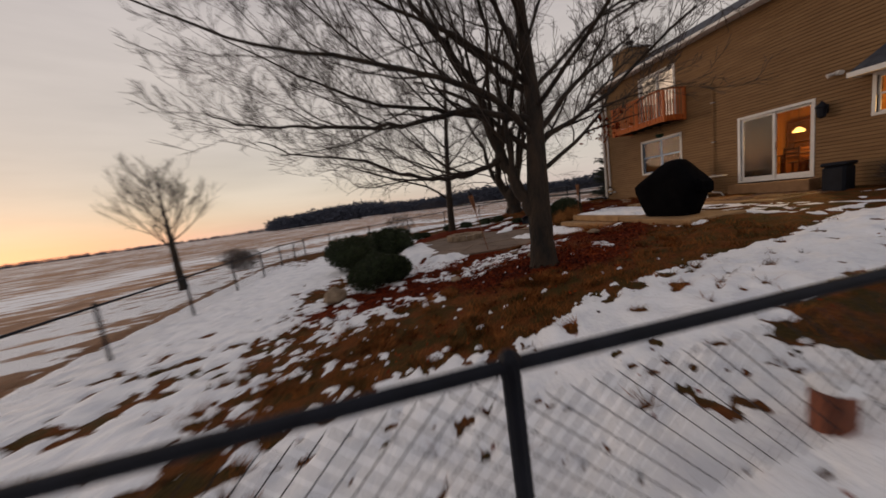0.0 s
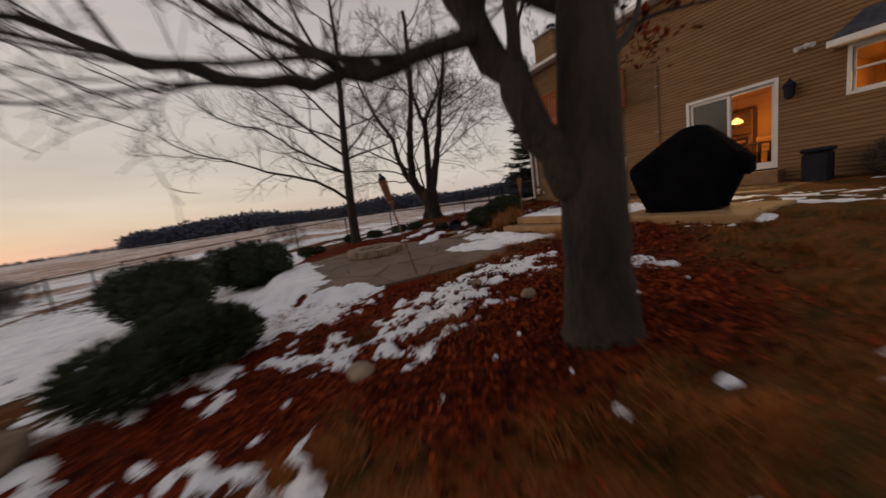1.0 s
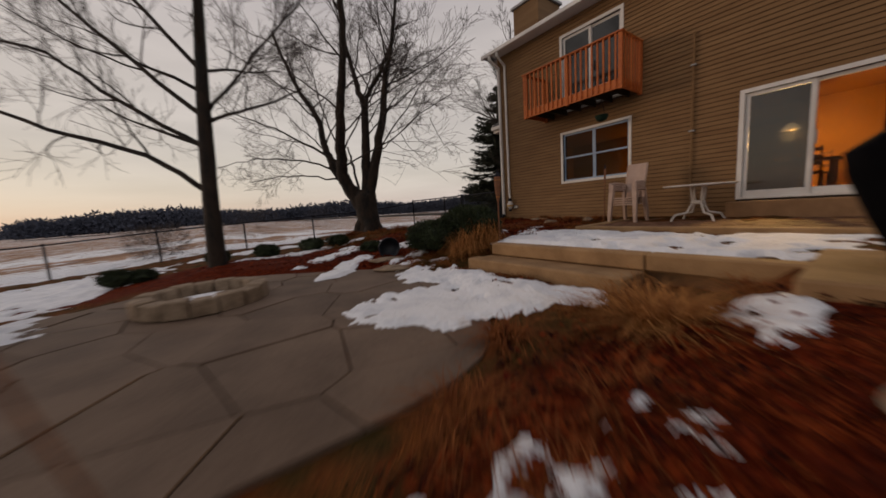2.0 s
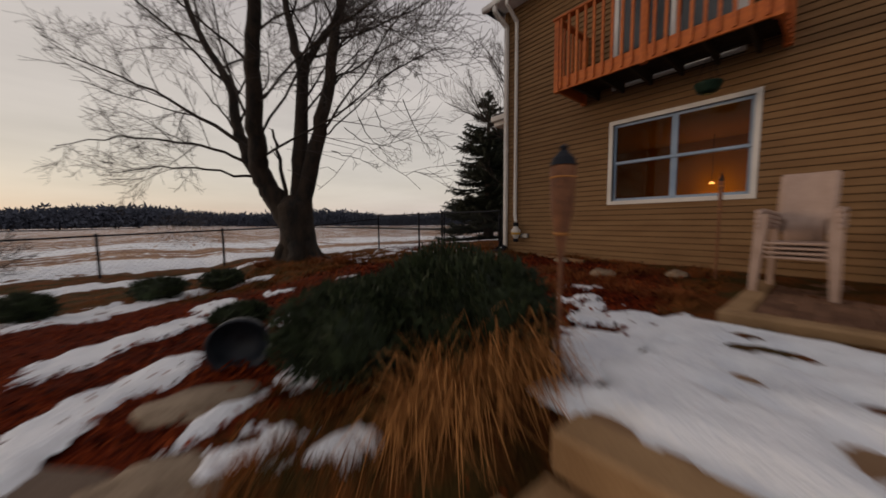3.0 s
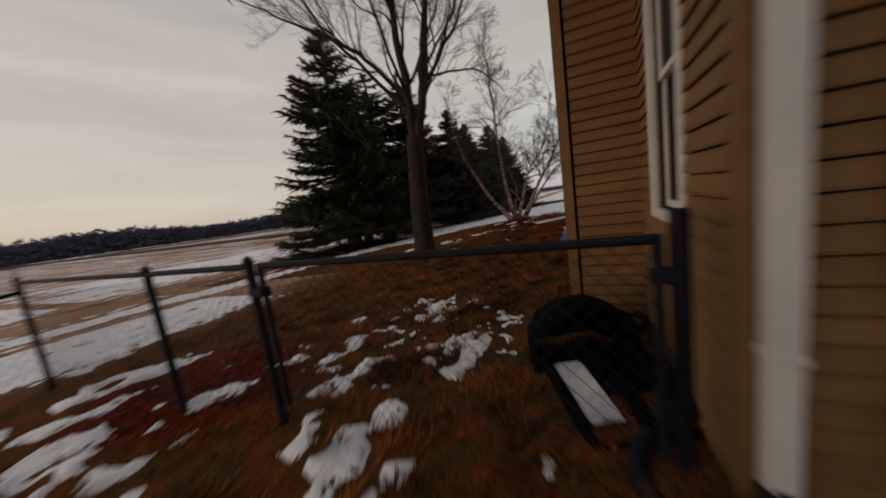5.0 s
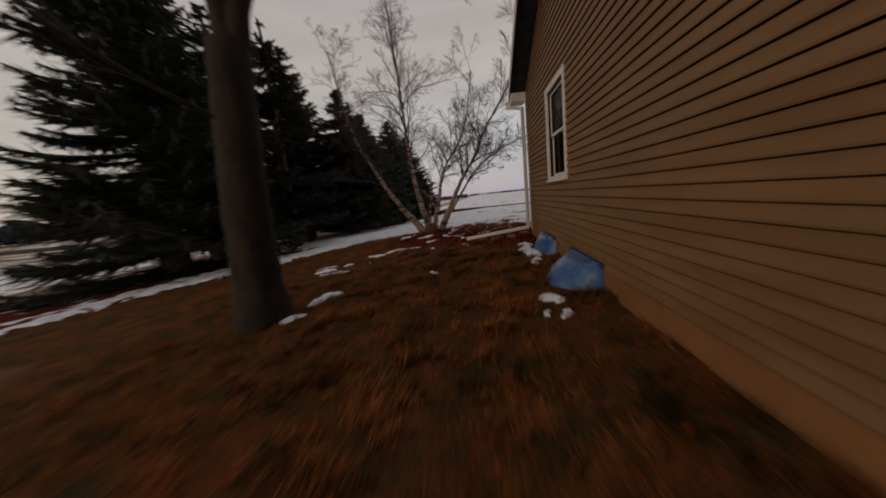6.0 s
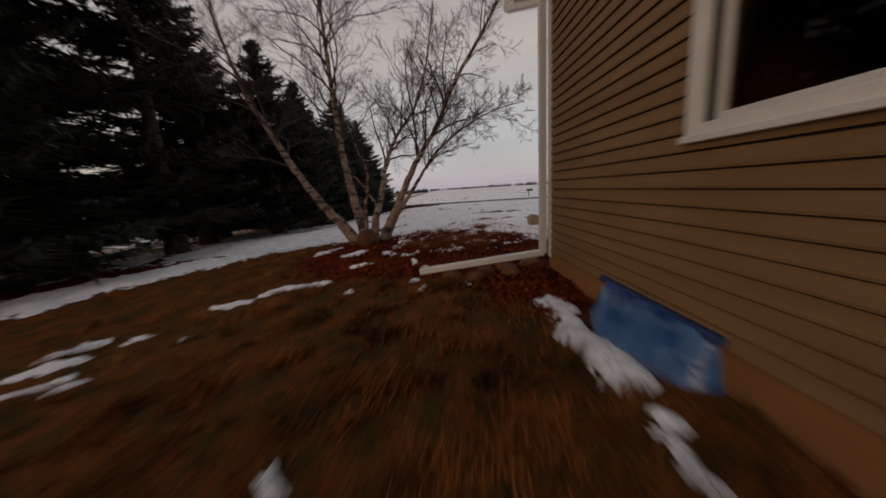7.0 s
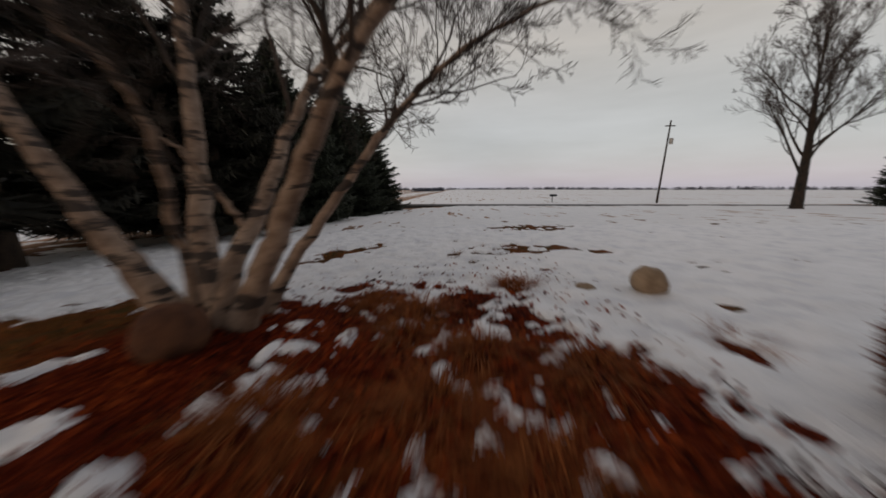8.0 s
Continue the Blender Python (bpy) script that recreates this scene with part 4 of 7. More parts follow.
bare_tree("silver_maple_tree", (-4.0, 3.45, -0.33),
          ((0, 0, -0.2, 0.78), (0, 0, 0.0, 0.60), (0, 0, 0.25, 0.47), (0, 0, 0.7, 0.42), (-0.03, 0.02, 1.15, 0.42), (-0.06, 0.04, 1.5, 0.40), (-0.08, 0.06, 1.75, 0.22)),
          [], 13, "big dark multi-stemmed bare maple with flared base",
          led=[(((-0.15, 0.12, 1.1), (-0.45, 0.30, 1.75), (-0.73, 0.30, 2.25), (-0.81, 0.05, 2.85), (-0.88, -0.32, 3.7), (-0.94, -0.80, 4.6), (-0.95, -1.30, 5.6), (-1.0, -1.8, 7.2), (-1.1, -2.2, 9.0)), 0.29, 0.07, 11, 4.4, 3),
               (((-0.40, 0.32, 1.5), (-0.75, 0.65, 2.3), (-0.95, 0.93, 3.0), (-1.07, 1.1, 3.65), (-1.15, 1.25, 4.6), (-1.49, 1.62, 5.4), (-1.88, 2.07, 6.7), (-2.2, 2.4, 8.0)), 0.19, 0.045, 9, 4.0, 3),
               (((-0.08, 0.06, 1.1), (0.05, 0.01, 2.0), (0.19, 0.03, 3.35), (0.3, 0.09, 4.85), (0.19, 0.26, 5.65), (0.05, 0.49, 6.7), (-0.1, 0.7, 8.5)), 0.23, 0.05, 8, 3.2, 3),
               (((0.29, 0.10, 4.6), (0.45, 0.2, 5.15), (0.78, 0.2, 5.8), (1.3, 0.0, 6.7), (1.8, -0.2, 8.2)), 0.12, 0.04, 12, 2.8, 3),
               (((0.04, -0.03, 0.9), (0.21, -0.17, 2.0), (0.48, -0.39, 3.3), (0.74, -0.61, 4.6), (0.9, -0.74, 5.8), (1.07, -0.88, 6.45), (1.4, -1.1, 8.6)), 0.24, 0.05, 9, 3.6, 3),
               (((-0.19, 0.16, 1.6), (-0.28, 0.30, 2.7), (-0.36, 0.42, 3.4)), 0.055, 0.03, 3, 0.5, 0),
               *((((0.22 * math.sin(b), 0.22 * math.cos(b), 0.55), (0.50 * math.sin(b), 0.50 * math.cos(b), 0.14), (0.85 * math.sin(b + 0.2), 0.85 * math.cos(b + 0.2), 0.0), (1.2 * math.sin(b + 0.3), 1.2 * math.cos(b + 0.3), -0.12)), 0.24, 0.05, 0, 0.0, 0)
                 for b in (0.3, 1.5, 2.6, 3.6, 4.9)),
               (((0.45, -0.36, 3.1), (0.81, -1.05, 3.5), (1.17, -1.85, 4.0), (1.40, -2.5, 4.3), (1.65, -3.1, 4.4)), 0.022, 0.006, 12, 0.55, 2),
               (((-0.75, 0.4, 2.4), (-1.4, 0.9, 2.8), (-2.2, 1.5, 3.05), (-3.3, 2.4, 3.15), (-4.5, 3.2, 2.95)), 0.045, 0.010, 12, 1.6, 2),
               (((-0.85, 0.3, 2.8), (-1.8, 1.1, 3.6), (-2.9, 2.0, 4.4), (-4.1, 2.9, 5.0)), 0.055, 0.012, 12, 1.9, 2),
               (((-0.70, 0.4, 2.2), (-1.7, 1.2, 2.40), (-2.6, 1.9, 2.45), (-3.6, 2.7, 2.35)), 0.035, 0.008, 10, 1.3, 2),
               (((1.46, 0.31, 3.76), (1.84, -0.08, 3.36), (2.22, -0.39, 3.28), (2.55, -0.64, 3.15), (2.85, -0.85, 3.01)), 0.014, 0.004, 5, 0.6, 1),
               (((1.62, -0.26, 3.94), (1.83, -0.40, 3.44), (2.08, -0.56, 3.17), (2.31, -0.69, 2.88), (2.54, -0.82, 2.65)), 0.014, 0.004, 5, 0.6, 1),
               (((2.88, -0.56, 4.61), (3.11, -0.78, 3.84), (3.29, -0.86, 3.51), (3.51, -0.96, 3.27), (3.70, -1.02, 3.04)), 0.014, 0.004, 5, 0.6, 1),
               (((2.26, -0.06, 4.30), (2.46, -0.15, 3.80), (2.78, -0.38, 3.54), (3.10, -0.61, 3.31)), 0.014, 0.004, 5, 0.6, 1),
               (((1.17, 0.60, 3.13), (1.63, 0.18, 2.93), (1.94, -0.02, 2.79), (2.25, -0.23, 2.53)), 0.014, 0.004, 5, 0.6, 1)],
          led_kw=dict(spread=0.70, up=0.40, start=0.30, droop=0.06, kids=5, shrink=0.60, r_twig=0.0045, lift=0.0, r_most=0.034))
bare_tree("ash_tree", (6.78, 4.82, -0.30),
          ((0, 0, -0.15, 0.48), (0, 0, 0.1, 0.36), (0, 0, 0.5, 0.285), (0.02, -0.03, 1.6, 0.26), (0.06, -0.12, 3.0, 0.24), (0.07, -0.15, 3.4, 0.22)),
          [(2.4, -60, 25, 2.2, 0.03, 2)], 14, "tall bare ash with a straight trunk forking into two leaders", bark=M_BARK, kids=4, spread=0.6, lift=0.04,
          led=[(((0.05, -0.10, 2.8), (0.06, -0.14, 3.6), (0.06, -0.12, 4.7), (0.02, -0.05, 5.9), (0.0, 0.0, 7.2), (-0.1, 0.3, 9.5), (-0.1, 0.4, 11.5)), 0.17, 0.03, 14, 3.2, 3),
               (((0.08, -0.16, 3.0), (0.14, -0.34, 3.9), (0.23, -0.50, 4.8), (0.33, -0.72, 6.0), (0.42, -0.90, 7.2), (0.5, -1.1, 9.5), (0.6, -1.1, 11.0)), 0.15, 0.03, 14, 3.2, 3),
               (((0.03, -0.04, 4.5), (-0.30, 0.6, 5.4), (-0.6, 1.28, 6.0), (-1.1, 2.4, 6.7), (-1.6, 3.5, 7.4)), 0.07, 0.015, 12, 2.2, 2),
               (((0.03, -0.04, 4.2), (-0.45, 0.95, 5.5), (-0.85, 1.75, 6.6), (-1.1, 2.3, 8.0)), 0.06, 0.015, 10, 2.2, 2),
               (((0.28, -0.60, 4.8), (0.65, -1.35, 5.9), (0.85, -1.8, 6.9), (1.0, -2.2, 8.2)), 0.06, 0.015, 10, 2.0, 2),
               (((0.26, -0.58, 4.9), (0.85, -1.8, 4.95), (1.15, -2.5, 4.3)), 0.035, 0.010, 7, 1.2, 2)],
          led_kw=dict(spread=0.60, up=0.45, start=0.18, kids=5, shrink=0.58))
bare_tree("young_tree", (-21.3, 0.0),
          ((0, 0, -0.15, 0.2), (0, 0, 0.1, 0.15), (0, 0, 1.6, 0.12), (0, 0, 3.0, 0.07), (0, 0, 4.6, 0.02)),
          whorl(rng0, 16, 1.6, 4.0, 2.2, 0.035, (34, 72), 3, 0.60), 15, "small bare fan-shaped tree outside the fence", kids=6, r_twig=0.003, spread=0.48, lift=0.03)
bare_tree("field_tree", (40.5, -27.2),
          ((0, 0, -0.3, 0.6), (0, 0, 0.2, 0.42), (0, 0, 2.2, 0.36), (0, 0, 5, 0.26), (0.3, 0, 10, 0.13), (0.3, 0, 15, 0.03)),
          whorl(rng0, 18, 2.2, 13, 6.6, 0.12, (46, 72), 4, 0.50), 16, "tall bare tree standing on the snowy front lawn", kids=5, spread=0.5, lift=0.03, r_twig=0.008)


# ---- house: siding, trim, openings ----
corner = 0.09
build_siding(side_wall, 2.0, -0.04, flat(EAVE), [grown(SIDE_WINDOW)], first=corner)
build_siding(jog_wall, 0.65 - corner, -0.04, flat(4.0), [])
build_siding(wing_wall, WING - corner, 0.155, wing_top, [grown(WING_WINDOW)], first=corner)
build_siding(back_wall, 14.0, -0.04, flat(EAVE), [grown(o) for o in BACK_HOLES], first=corner)


def corner_post(name, x, y, z0, z1, mat, sx, sy):
    """An L-shaped corner board, proud of the siding."""
    bm = bmesh.new()
    box(bm, x, x + sx * 0.09, y, y + sy * 0.028, z0, z1)
    box(bm, x, x + sx * 0.028, y + sy * 0.028, y + sy * 0.09, z0, z1)
    return part(name, bm, mat)


for n, args in enumerate(((-0.025, 0.025, -0.05, EAVE, M_SIDING, 1, -1), (1.975, 0.675, -0.05, 4.05, M_SIDING, 1, -1), (11.225, 0.675, 0.1, WING_EAVE, M_TRIM, -1, -1))):
    tagged(corner_post("trim_corner", *args), "corner board on the lap siding", "trim", kind="structure")
footing = tagged(new("foundation"), "tan poured concrete foundation below the siding", "foundation", kind="structure")
for row in ((2.02, 11.21, 0.40, 0.660, -0.7, 0.155), (-0.008, 0.2, -14, -0.02, -0.7, -0.05), (0.02, 1.97, -0.2, 0.008, -0.7, -0.05), (11.0, 11.212, -7.0, 0.39, -0.7, 0.155)):
    part("plinth", boxes(row), M_PLINTH, footing)


def window(name, wall, hole, label, split=1, rail=0.5, vinyl=M_TRIM, glass=M_GLASS, trim=0.07, sill=False, depth=0.05):
    u0, u1, z0, z1 = hole
    ob = tagged(new(name), label, "window", kind="structure")
    t = bmesh.new()
    for b in ((u0 - trim, u0, z0 - trim, z1 + trim), (u1, u1 + trim, z0 - trim, z1 + trim), (u0, u1, z1, z1 + trim), (u0, u1, z0 - trim, z0)):
        wall.box(t, b[0], b[1], -0.02, 0.035, b[2], b[3], 0.004)
    part("window_frame", t, M_TRIM, ob)
    if sill:
        s = bmesh.new()
        wall.box(s, u0 - trim, u1 + trim, 0.035, 0.065, z0 - trim, z0 - trim + 0.035, 0.004)
        part("window_sill", s, M_TRIM, ob)
    w = (u1 - u0) / split
    for k in range(split):
        a, b = u0 + k * w, u0 + (k + 1) * w
        zr = z0 + (z1 - z0) * rail
        for lo, hi, n in ((z0, zr + 0.02, -0.05), (zr - 0.02, z1, -0.03)):
            f = bmesh.new()
            s = 0.045
            for q in ((a, a + s, lo, hi), (b - s, b, lo, hi), (a + s, b - s, lo, lo + s), (a + s, b - s, hi - s, hi)):
                wall.box(f, q[0], q[1], n - 0.03, n, q[2], q[3], 0.003)
            sash = part("sash", f, vinyl, ob)
            g = bmesh.new()
            wall.box(g, a + s, b - s, n - 0.018, n - 0.012, lo + s, hi - s)
            p = part("pane", g, glass, sash)
            p.visible_shadow = False
    return ob


window("window_back", back_wall, BACK_WINDOW, "white twin double-hung window, orange room glow put into its glass tint", split=2, vinyl=M_VINYL_BLUE)
window("window_small", back_wall, SMALL_WINDOW, "white window glowing orange under a little roof", split=2)
window("window_side", side_wall, SIDE_WINDOW, "white double-hung window beside the gate")
window("window_wing", wing_wall, WING_WINDOW, "white double-hung window with a sill in the wing wall", sill=True, trim=0.09)


def sliding_door(name, wall, hole, label, open_pane, category="sliding door"):
    u0, u1, z0, z1 = hole
    ob = tagged(new(name), label, category, kind="structure")
    t = bmesh.new()
    for b in ((u0 - 0.08, u0, z0 - 0.04, z1 + 0.08), (u1, u1 + 0.08, z0 - 0.04, z1 + 0.08), (u0, u1, z1, z1 + 0.08), (u0, u1, z0 - 0.04, z0)):
        wall.box(t, b[0], b[1], -0.06, 0.04, b[2], b[3], 0.004)
    part("door_frame", t, M_TRIM, ob)
    mid = (u0 + u1) / 2
    for k, (a, b, n) in enumerate(((u0, mid + 0.03, -0.02), (mid - 0.03, u1, -0.06))):
        f = bmesh.new()
        for q in ((a, a + 0.07, z0, z1), (b - 0.07, b, z0, z1), (a + 0.07, b - 0.07, z0, z0 + 0.13), (a + 0.07, b - 0.07, z1 - 0.07, z1)):
            wall.box(f, q[0], q[1], n - 0.035, n, q[2], q[3], 0.004)
        leaf = part("door_leaf", f, M_TRIM, ob)
        g = bmesh.new()
        wall.box(g, a + 0.07, b - 0.07, n - 0.02, n - 0.014, z0 + 0.13, z1 - 0.07)
        p = part("pane", g, M_GLASS if k == open_pane else M_SCREEN, leaf)
        p.visible_shadow = False
    h = bmesh.new()
    wall.box(h, mid + 0.05, mid + 0.075, -0.02, 0.03, z0 + 0.9, z0 + 1.15, 0.005)
    part("handle", h, M_METAL, ob)
    return ob


sliding_door("door_patio", back_wall, SLIDER, "white sliding patio door with a warm lit room behind one leaf", 1)
sliding_door("door_balcony", back_wall, UP_DOOR, "white sliding door behind the balcony rail", -1)
tagged(part("door_step", boxes((-0.42, -0.03, -8.75, -6.55, -0.12, 0.25), bevel=0.01), M_FOUND), "concrete step below the sliding patio door", "step", kind="structure")

# rooms behind the glass
M_ROOM = material("warm_room_wall", (0.32, 0.175, 0.040), (0.44, 0.26, 0.062), 1.0, 0.8, 0.0)
M_FLOOR_IN = material("room_floor", (0.16, 0.09, 0.045), (0.24, 0.14, 0.07), 3.0, 0.5, 0.0)
room = tagged(new("wall_room"), "warm painted room seen through the glass doors", "wall", kind="structure")
part("room_wall", boxes((4.0, 4.1, -13.8, -0.3, 0, 2.75), (0.2, 4.0, -13.9, -13.8, 0, 2.75), (0.2, 4.0, -0.4, -0.3, 0, 2.75), (0.2, 4.0, -9.45, -9.37, 0, 2.75), (0.2, 4.0, -5.6, -5.5, 0, 2.75)), M_ROOM, room)
part("room_floor", boxes((0.2, 4.0, -13.8, -0.3, 0.22, 0.3)), M_FLOOR_IN, room)
part("room_ceiling", boxes((0.2, 4.0, -13.8, -0.3, 2.72, 2.8), (0.2, 4.0, -13.8, -0.3, 5.5, 5.56)), M_ROOM, room)
part("upper_wall", boxes((3.0, 3.1, -7.0, -0.3, 2.8, 5.5), (0.2, 3.0, -7.1, -7.0, 2.8, 5.5)), M_ROOM, room)


def pendant(x, y, z, watts, label, glow_strength=9.0, size=1.0):
    ob = thing("pendant_lamp", (x, y, z), label, "lamp")
    bm = rod(bmesh.new(), (0, 0, 0.1), (0, 0, 2.72 - z), 0.008)
    part("cord", bm, M_BLACK, ob)
    part("shade", lathe(bmesh.new(), ((0.16 * size, -0.05 * size), (0.15 * size, 0.0), (0.08 * size, 0.08 * size), (0.03 * size, 0.11 * size)), sides=14), glow_material("lamp_glow", (1.0, 0.62, 0.22), glow_strength), ob, "glowing amber glass shade", True)
    lamp = new("bulb", bpy.data.lights.new("bulb", "POINT"))
    lamp.data.energy, lamp.data.color, lamp.data.shadow_soft_size = watts, (1.0, 0.58, 0.16), 0.12
    lamp.parent = ob
    lamp.location = (0, 0, -0.12)
    return ob


pendant(1.9, -7.12, 1.80, 460, "amber glass pendant lamp lit over the dining table")
pendant(3.4, -3.37, 1.59, 24, "small amber glass pendant lamp lit in the family room", 5.0, 0.35)
pendant(1.6, -10.9, 2.2, 260, "amber glass pendant lamp lit in the kitchen")

M_OAK = material("brown_oak", (0.075, 0.034, 0.014), (0.15, 0.072, 0.030), 4.0, 0.5, 0.15, 40, stretch=(1, 1, 0.3))
tb = thing("dining_table", (1.9, -7.1, 0.3), "dark wooden dining table seen through the patio door", "table")
part("tabletop", boxes((-0.5, 0.5, -0.8, 0.8, 0.71, 0.75), bevel=0.01), M_OAK, tb)
for sx in (-0.42, 0.42):
    for sy in (-0.7, 0.7):
        part("leg", boxes((sx - 0.035, sx + 0.035, sy - 0.035, sy + 0.035, 0, 0.71)), M_OAK, tb)


def dining_chair(x, y, turn):
    """A chair with a slatted back; its front is towards +x."""
    ob_ = thing("dining_chair", (x, y, 0.3), "dark wooden dining chair with a slatted back", "chair", "chairs round the dining table", turn=turn)
    part("seat", boxes((-0.21, 0.21, -0.21, 0.21, 0.43, 0.47), bevel=0.012), M_OAK, ob_)
    for sx in (-0.19, 0.19):
        for sy in (-0.19, 0.19):
            part("leg", boxes((sx - 0.018, sx + 0.018, sy - 0.018, sy + 0.018, 0, 0.96 if sx < 0 else 0.43)), M_OAK, ob_)
    for zz in (0.58, 0.72, 0.86):
        part("back_slat", boxes((-0.20, -0.18, -0.17, 0.17, zz, zz + 0.07), bevel=0.004), M_OAK, ob_)
    return ob_


for x, y, turn in ((1.15, -7.5, 0), (1.15, -6.8, 0), (2.65, -7.5, 180), (2.65, -6.8, 180)):
    dining_chair(x, y, turn)
hutch = thing("china_hutch", (3.68, -6.35, 0.3), "brown oak hutch with open shelves against the dining room wall", "cabinet")
part("base", boxes((-0.26, 0.26, -0.62, 0.62, 0.0, 0.86), bevel=0.01), M_OAK, hutch)
part("back_panel", boxes((0.22, 0.27, -0.60, 0.60, 0.86, 1.95)), M_OAK, hutch)
for sy in (-0.60, 0.56):
    part("side_panel", boxes((-0.10, 0.22, sy, sy + 0.04, 0.86, 1.95)), M_OAK, hutch)
for zz in (1.18, 1.50, 1.93):
    part("shelf", boxes((-0.10, 0.22, -0.56, 0.56, zz, zz + 0.03)), M_OAK, hutch)
for sy in (-0.31, 0.31):
    part("door", boxes((-0.275, -0.262, sy - 0.28, sy + 0.28, 0.08, 0.78), bevel=0.006), M_OAK, hutch)
drape = thing("curtain", (0.42, -8.78, 0.32), "dark folded curtain hanging at the edge of the patio door", "curtain")
bm = bmesh.new()
edge_lo = [bm.verts.new((0.04 * math.sin(k * 1.6), 0.03 * k, 0.0)) for k in range(14)]
edge_hi = [bm.verts.new((0.03 * math.sin(k * 1.6), 0.028 * k, 2.2)) for k in range(14)]
for k in range(13):
    bm.faces.new((edge_lo[k], edge_lo[k + 1], edge_hi[k + 1], edge_hi[k]))
bmesh.ops.solidify(bm, geom=list(bm.faces), thickness=0.006)
part("cloth", bm, material("curtain_cloth", (0.05, 0.022, 0.012), (0.09, 0.042, 0.022), 6.0, 0.9, 0.2, 60), drape, "", True)


# ---- roofs, gutters, downspouts ----
def slab(bm, corners, thick):
    lo = [bm.verts.new(Vector(c) - Vector((0, 0, thick))) for c in corners]
    hi = [bm.verts.new(c) for c in corners]
    k = len(corners)
    bm.faces.new(hi)
    bm.faces.new(lo)
    for i in range(k):
        bm.faces.new((lo[i], lo[(i + 1) % k], hi[(i + 1) % k], hi[i]))
    return bm


def gable(y, corners):
    """A triangle of wall, 8 cm thick."""
    bm_ = bmesh.new()
    ends = [[bm_.verts.new((x, y + d, z)) for x, z in corners] for d in (-0.04, 0.04)]
    bm_.faces.new(ends[0])
    bm_.faces.new(ends[1])
    for i in range(3):
        bm_.faces.new((ends[0][i], ends[0][(i + 1) % 3], ends[1][(i + 1) % 3], ends[1][i]))
    return bm_


main_roof = tagged(new("roof_main"), "dark shingled roof with white eaves over the two-storey house", "roof", kind="structure")
bm = slab(bmesh.new(), ((-0.42, -14.5, 5.80), (-0.42, 0.35, 5.80), (4.1, 0.35, 7.9), (4.1, -14.5, 7.9)), 0.12)
slab(bm, ((4.1, -14.5, 7.9), (4.1, 0.35, 7.9), (8.6, 0.35, 5.80), (8.6, -14.5, 5.80)), 0.12)
part("shingles", bm, M_ROOF, main_roof)
part("soffit", boxes((-0.40, 0.0, -14.4, 0.33, EAVE - 0.03, EAVE), (-0.40, 4.1, 0.03, 0.33, EAVE - 0.03, EAVE - 0.004)), M_TRIM, main_roof)
part("gutter", boxes((-0.52, -0.41, -14.4, 0.35, 5.64, 5.76), bevel=0.015), M_TRIM, main_roof, "white box gutter")
part("gable_end", gable(-14.04, ((0.0, EAVE), (4.1, 7.70), (8.2, EAVE))), M_SIDING, main_roof)
part("gable_end", gable(-0.05, ((0.0, EAVE), (4.1, 7.70), (8.2, EAVE))), M_SIDING, main_roof)

wing_roof = tagged(new("roof_wing"), "dark shingled gable roof with white fascia over the low wing", "roof", kind="structure")
x0, x1, mx, ze, zr = 0.28, 11.63, 2.0 + WING / 2, WING_EAVE + 0.12, WING_RIDGE + 0.35
bm = slab(bmesh.new(), ((x0, 0.03, ze + 0.12), (x0, 0.66, ze + 0.12), (mx, 0.98, zr), (mx, 0.03, zr)), 0.12)
slab(bm, ((mx, -7.4, zr), (mx, 0.98, zr), (x1, 0.98, ze), (x1, -7.4, ze)), 0.12)
part("shingles", bm, M_ROOF, wing_roof)
bm = bmesh.new()
for a, b in (((x0, ze), (mx, zr)), ((mx, zr), (x1, ze))):
    slab(bm, ((a[0], 0.665 if a[0] == x0 else 0.985, a[1] + (0.14 if a[0] == x0 else 0.02)), (a[0], 0.685 if a[0] == x0 else 1.005, a[1] + (0.14 if a[0] == x0 else 0.02)), (b[0], 1.005, b[1] + 0.02), (b[0], 0.985, b[1] + 0.02)), 0.2)
part("fascia", bm, M_TRIM, wing_roof)
part("gable_end", gable(-7.05, ((8.2, WING_EAVE), (8.2, 4.85), (11.2, WING_EAVE))), M_SIDING, wing_roof)
part("eave_return", boxes((x1 - 0.42, x1 - 0.01, 0.66, 0.98, ze - 0.30, ze - 0.10), (x0 + 0.01, x0 + 0.52, 0.03, 0.66, ze - 0.18, ze + 0.02), (x1 - 0.02, x1 + 0.10, -7.4, 0.99, ze - 0.2, ze - 0.07),
                          (x0 - 0.10, x0 + 0.02, 0.03, 0.67, ze - 0.08, ze + 0.05), bevel=0.01), M_TRIM, wing_roof, "white boxed eave and gutter")

pent = tagged(new("roof_pent"), "little dark shingled roof with white fascia over the window", "roof", kind="structure")
part("shingles", slab(bmesh.new(), ((-0.52, -11.6, 2.82), (-0.52, -9.52, 2.82), (0.0, -9.9, 3.35), (0.0, -11.4, 3.35)), 0.06), M_ROOF, pent)
part("fascia", boxes((-0.545, -0.525, -11.62, -9.5, 2.70, 2.82), (-0.52, 0.0, -9.52, -9.5, 2.70, 2.80)), M_TRIM, pent)
part("soffit", boxes((-0.52, 0, -11.6, -9.53, 2.71, 2.735)), M_TRIM, pent)

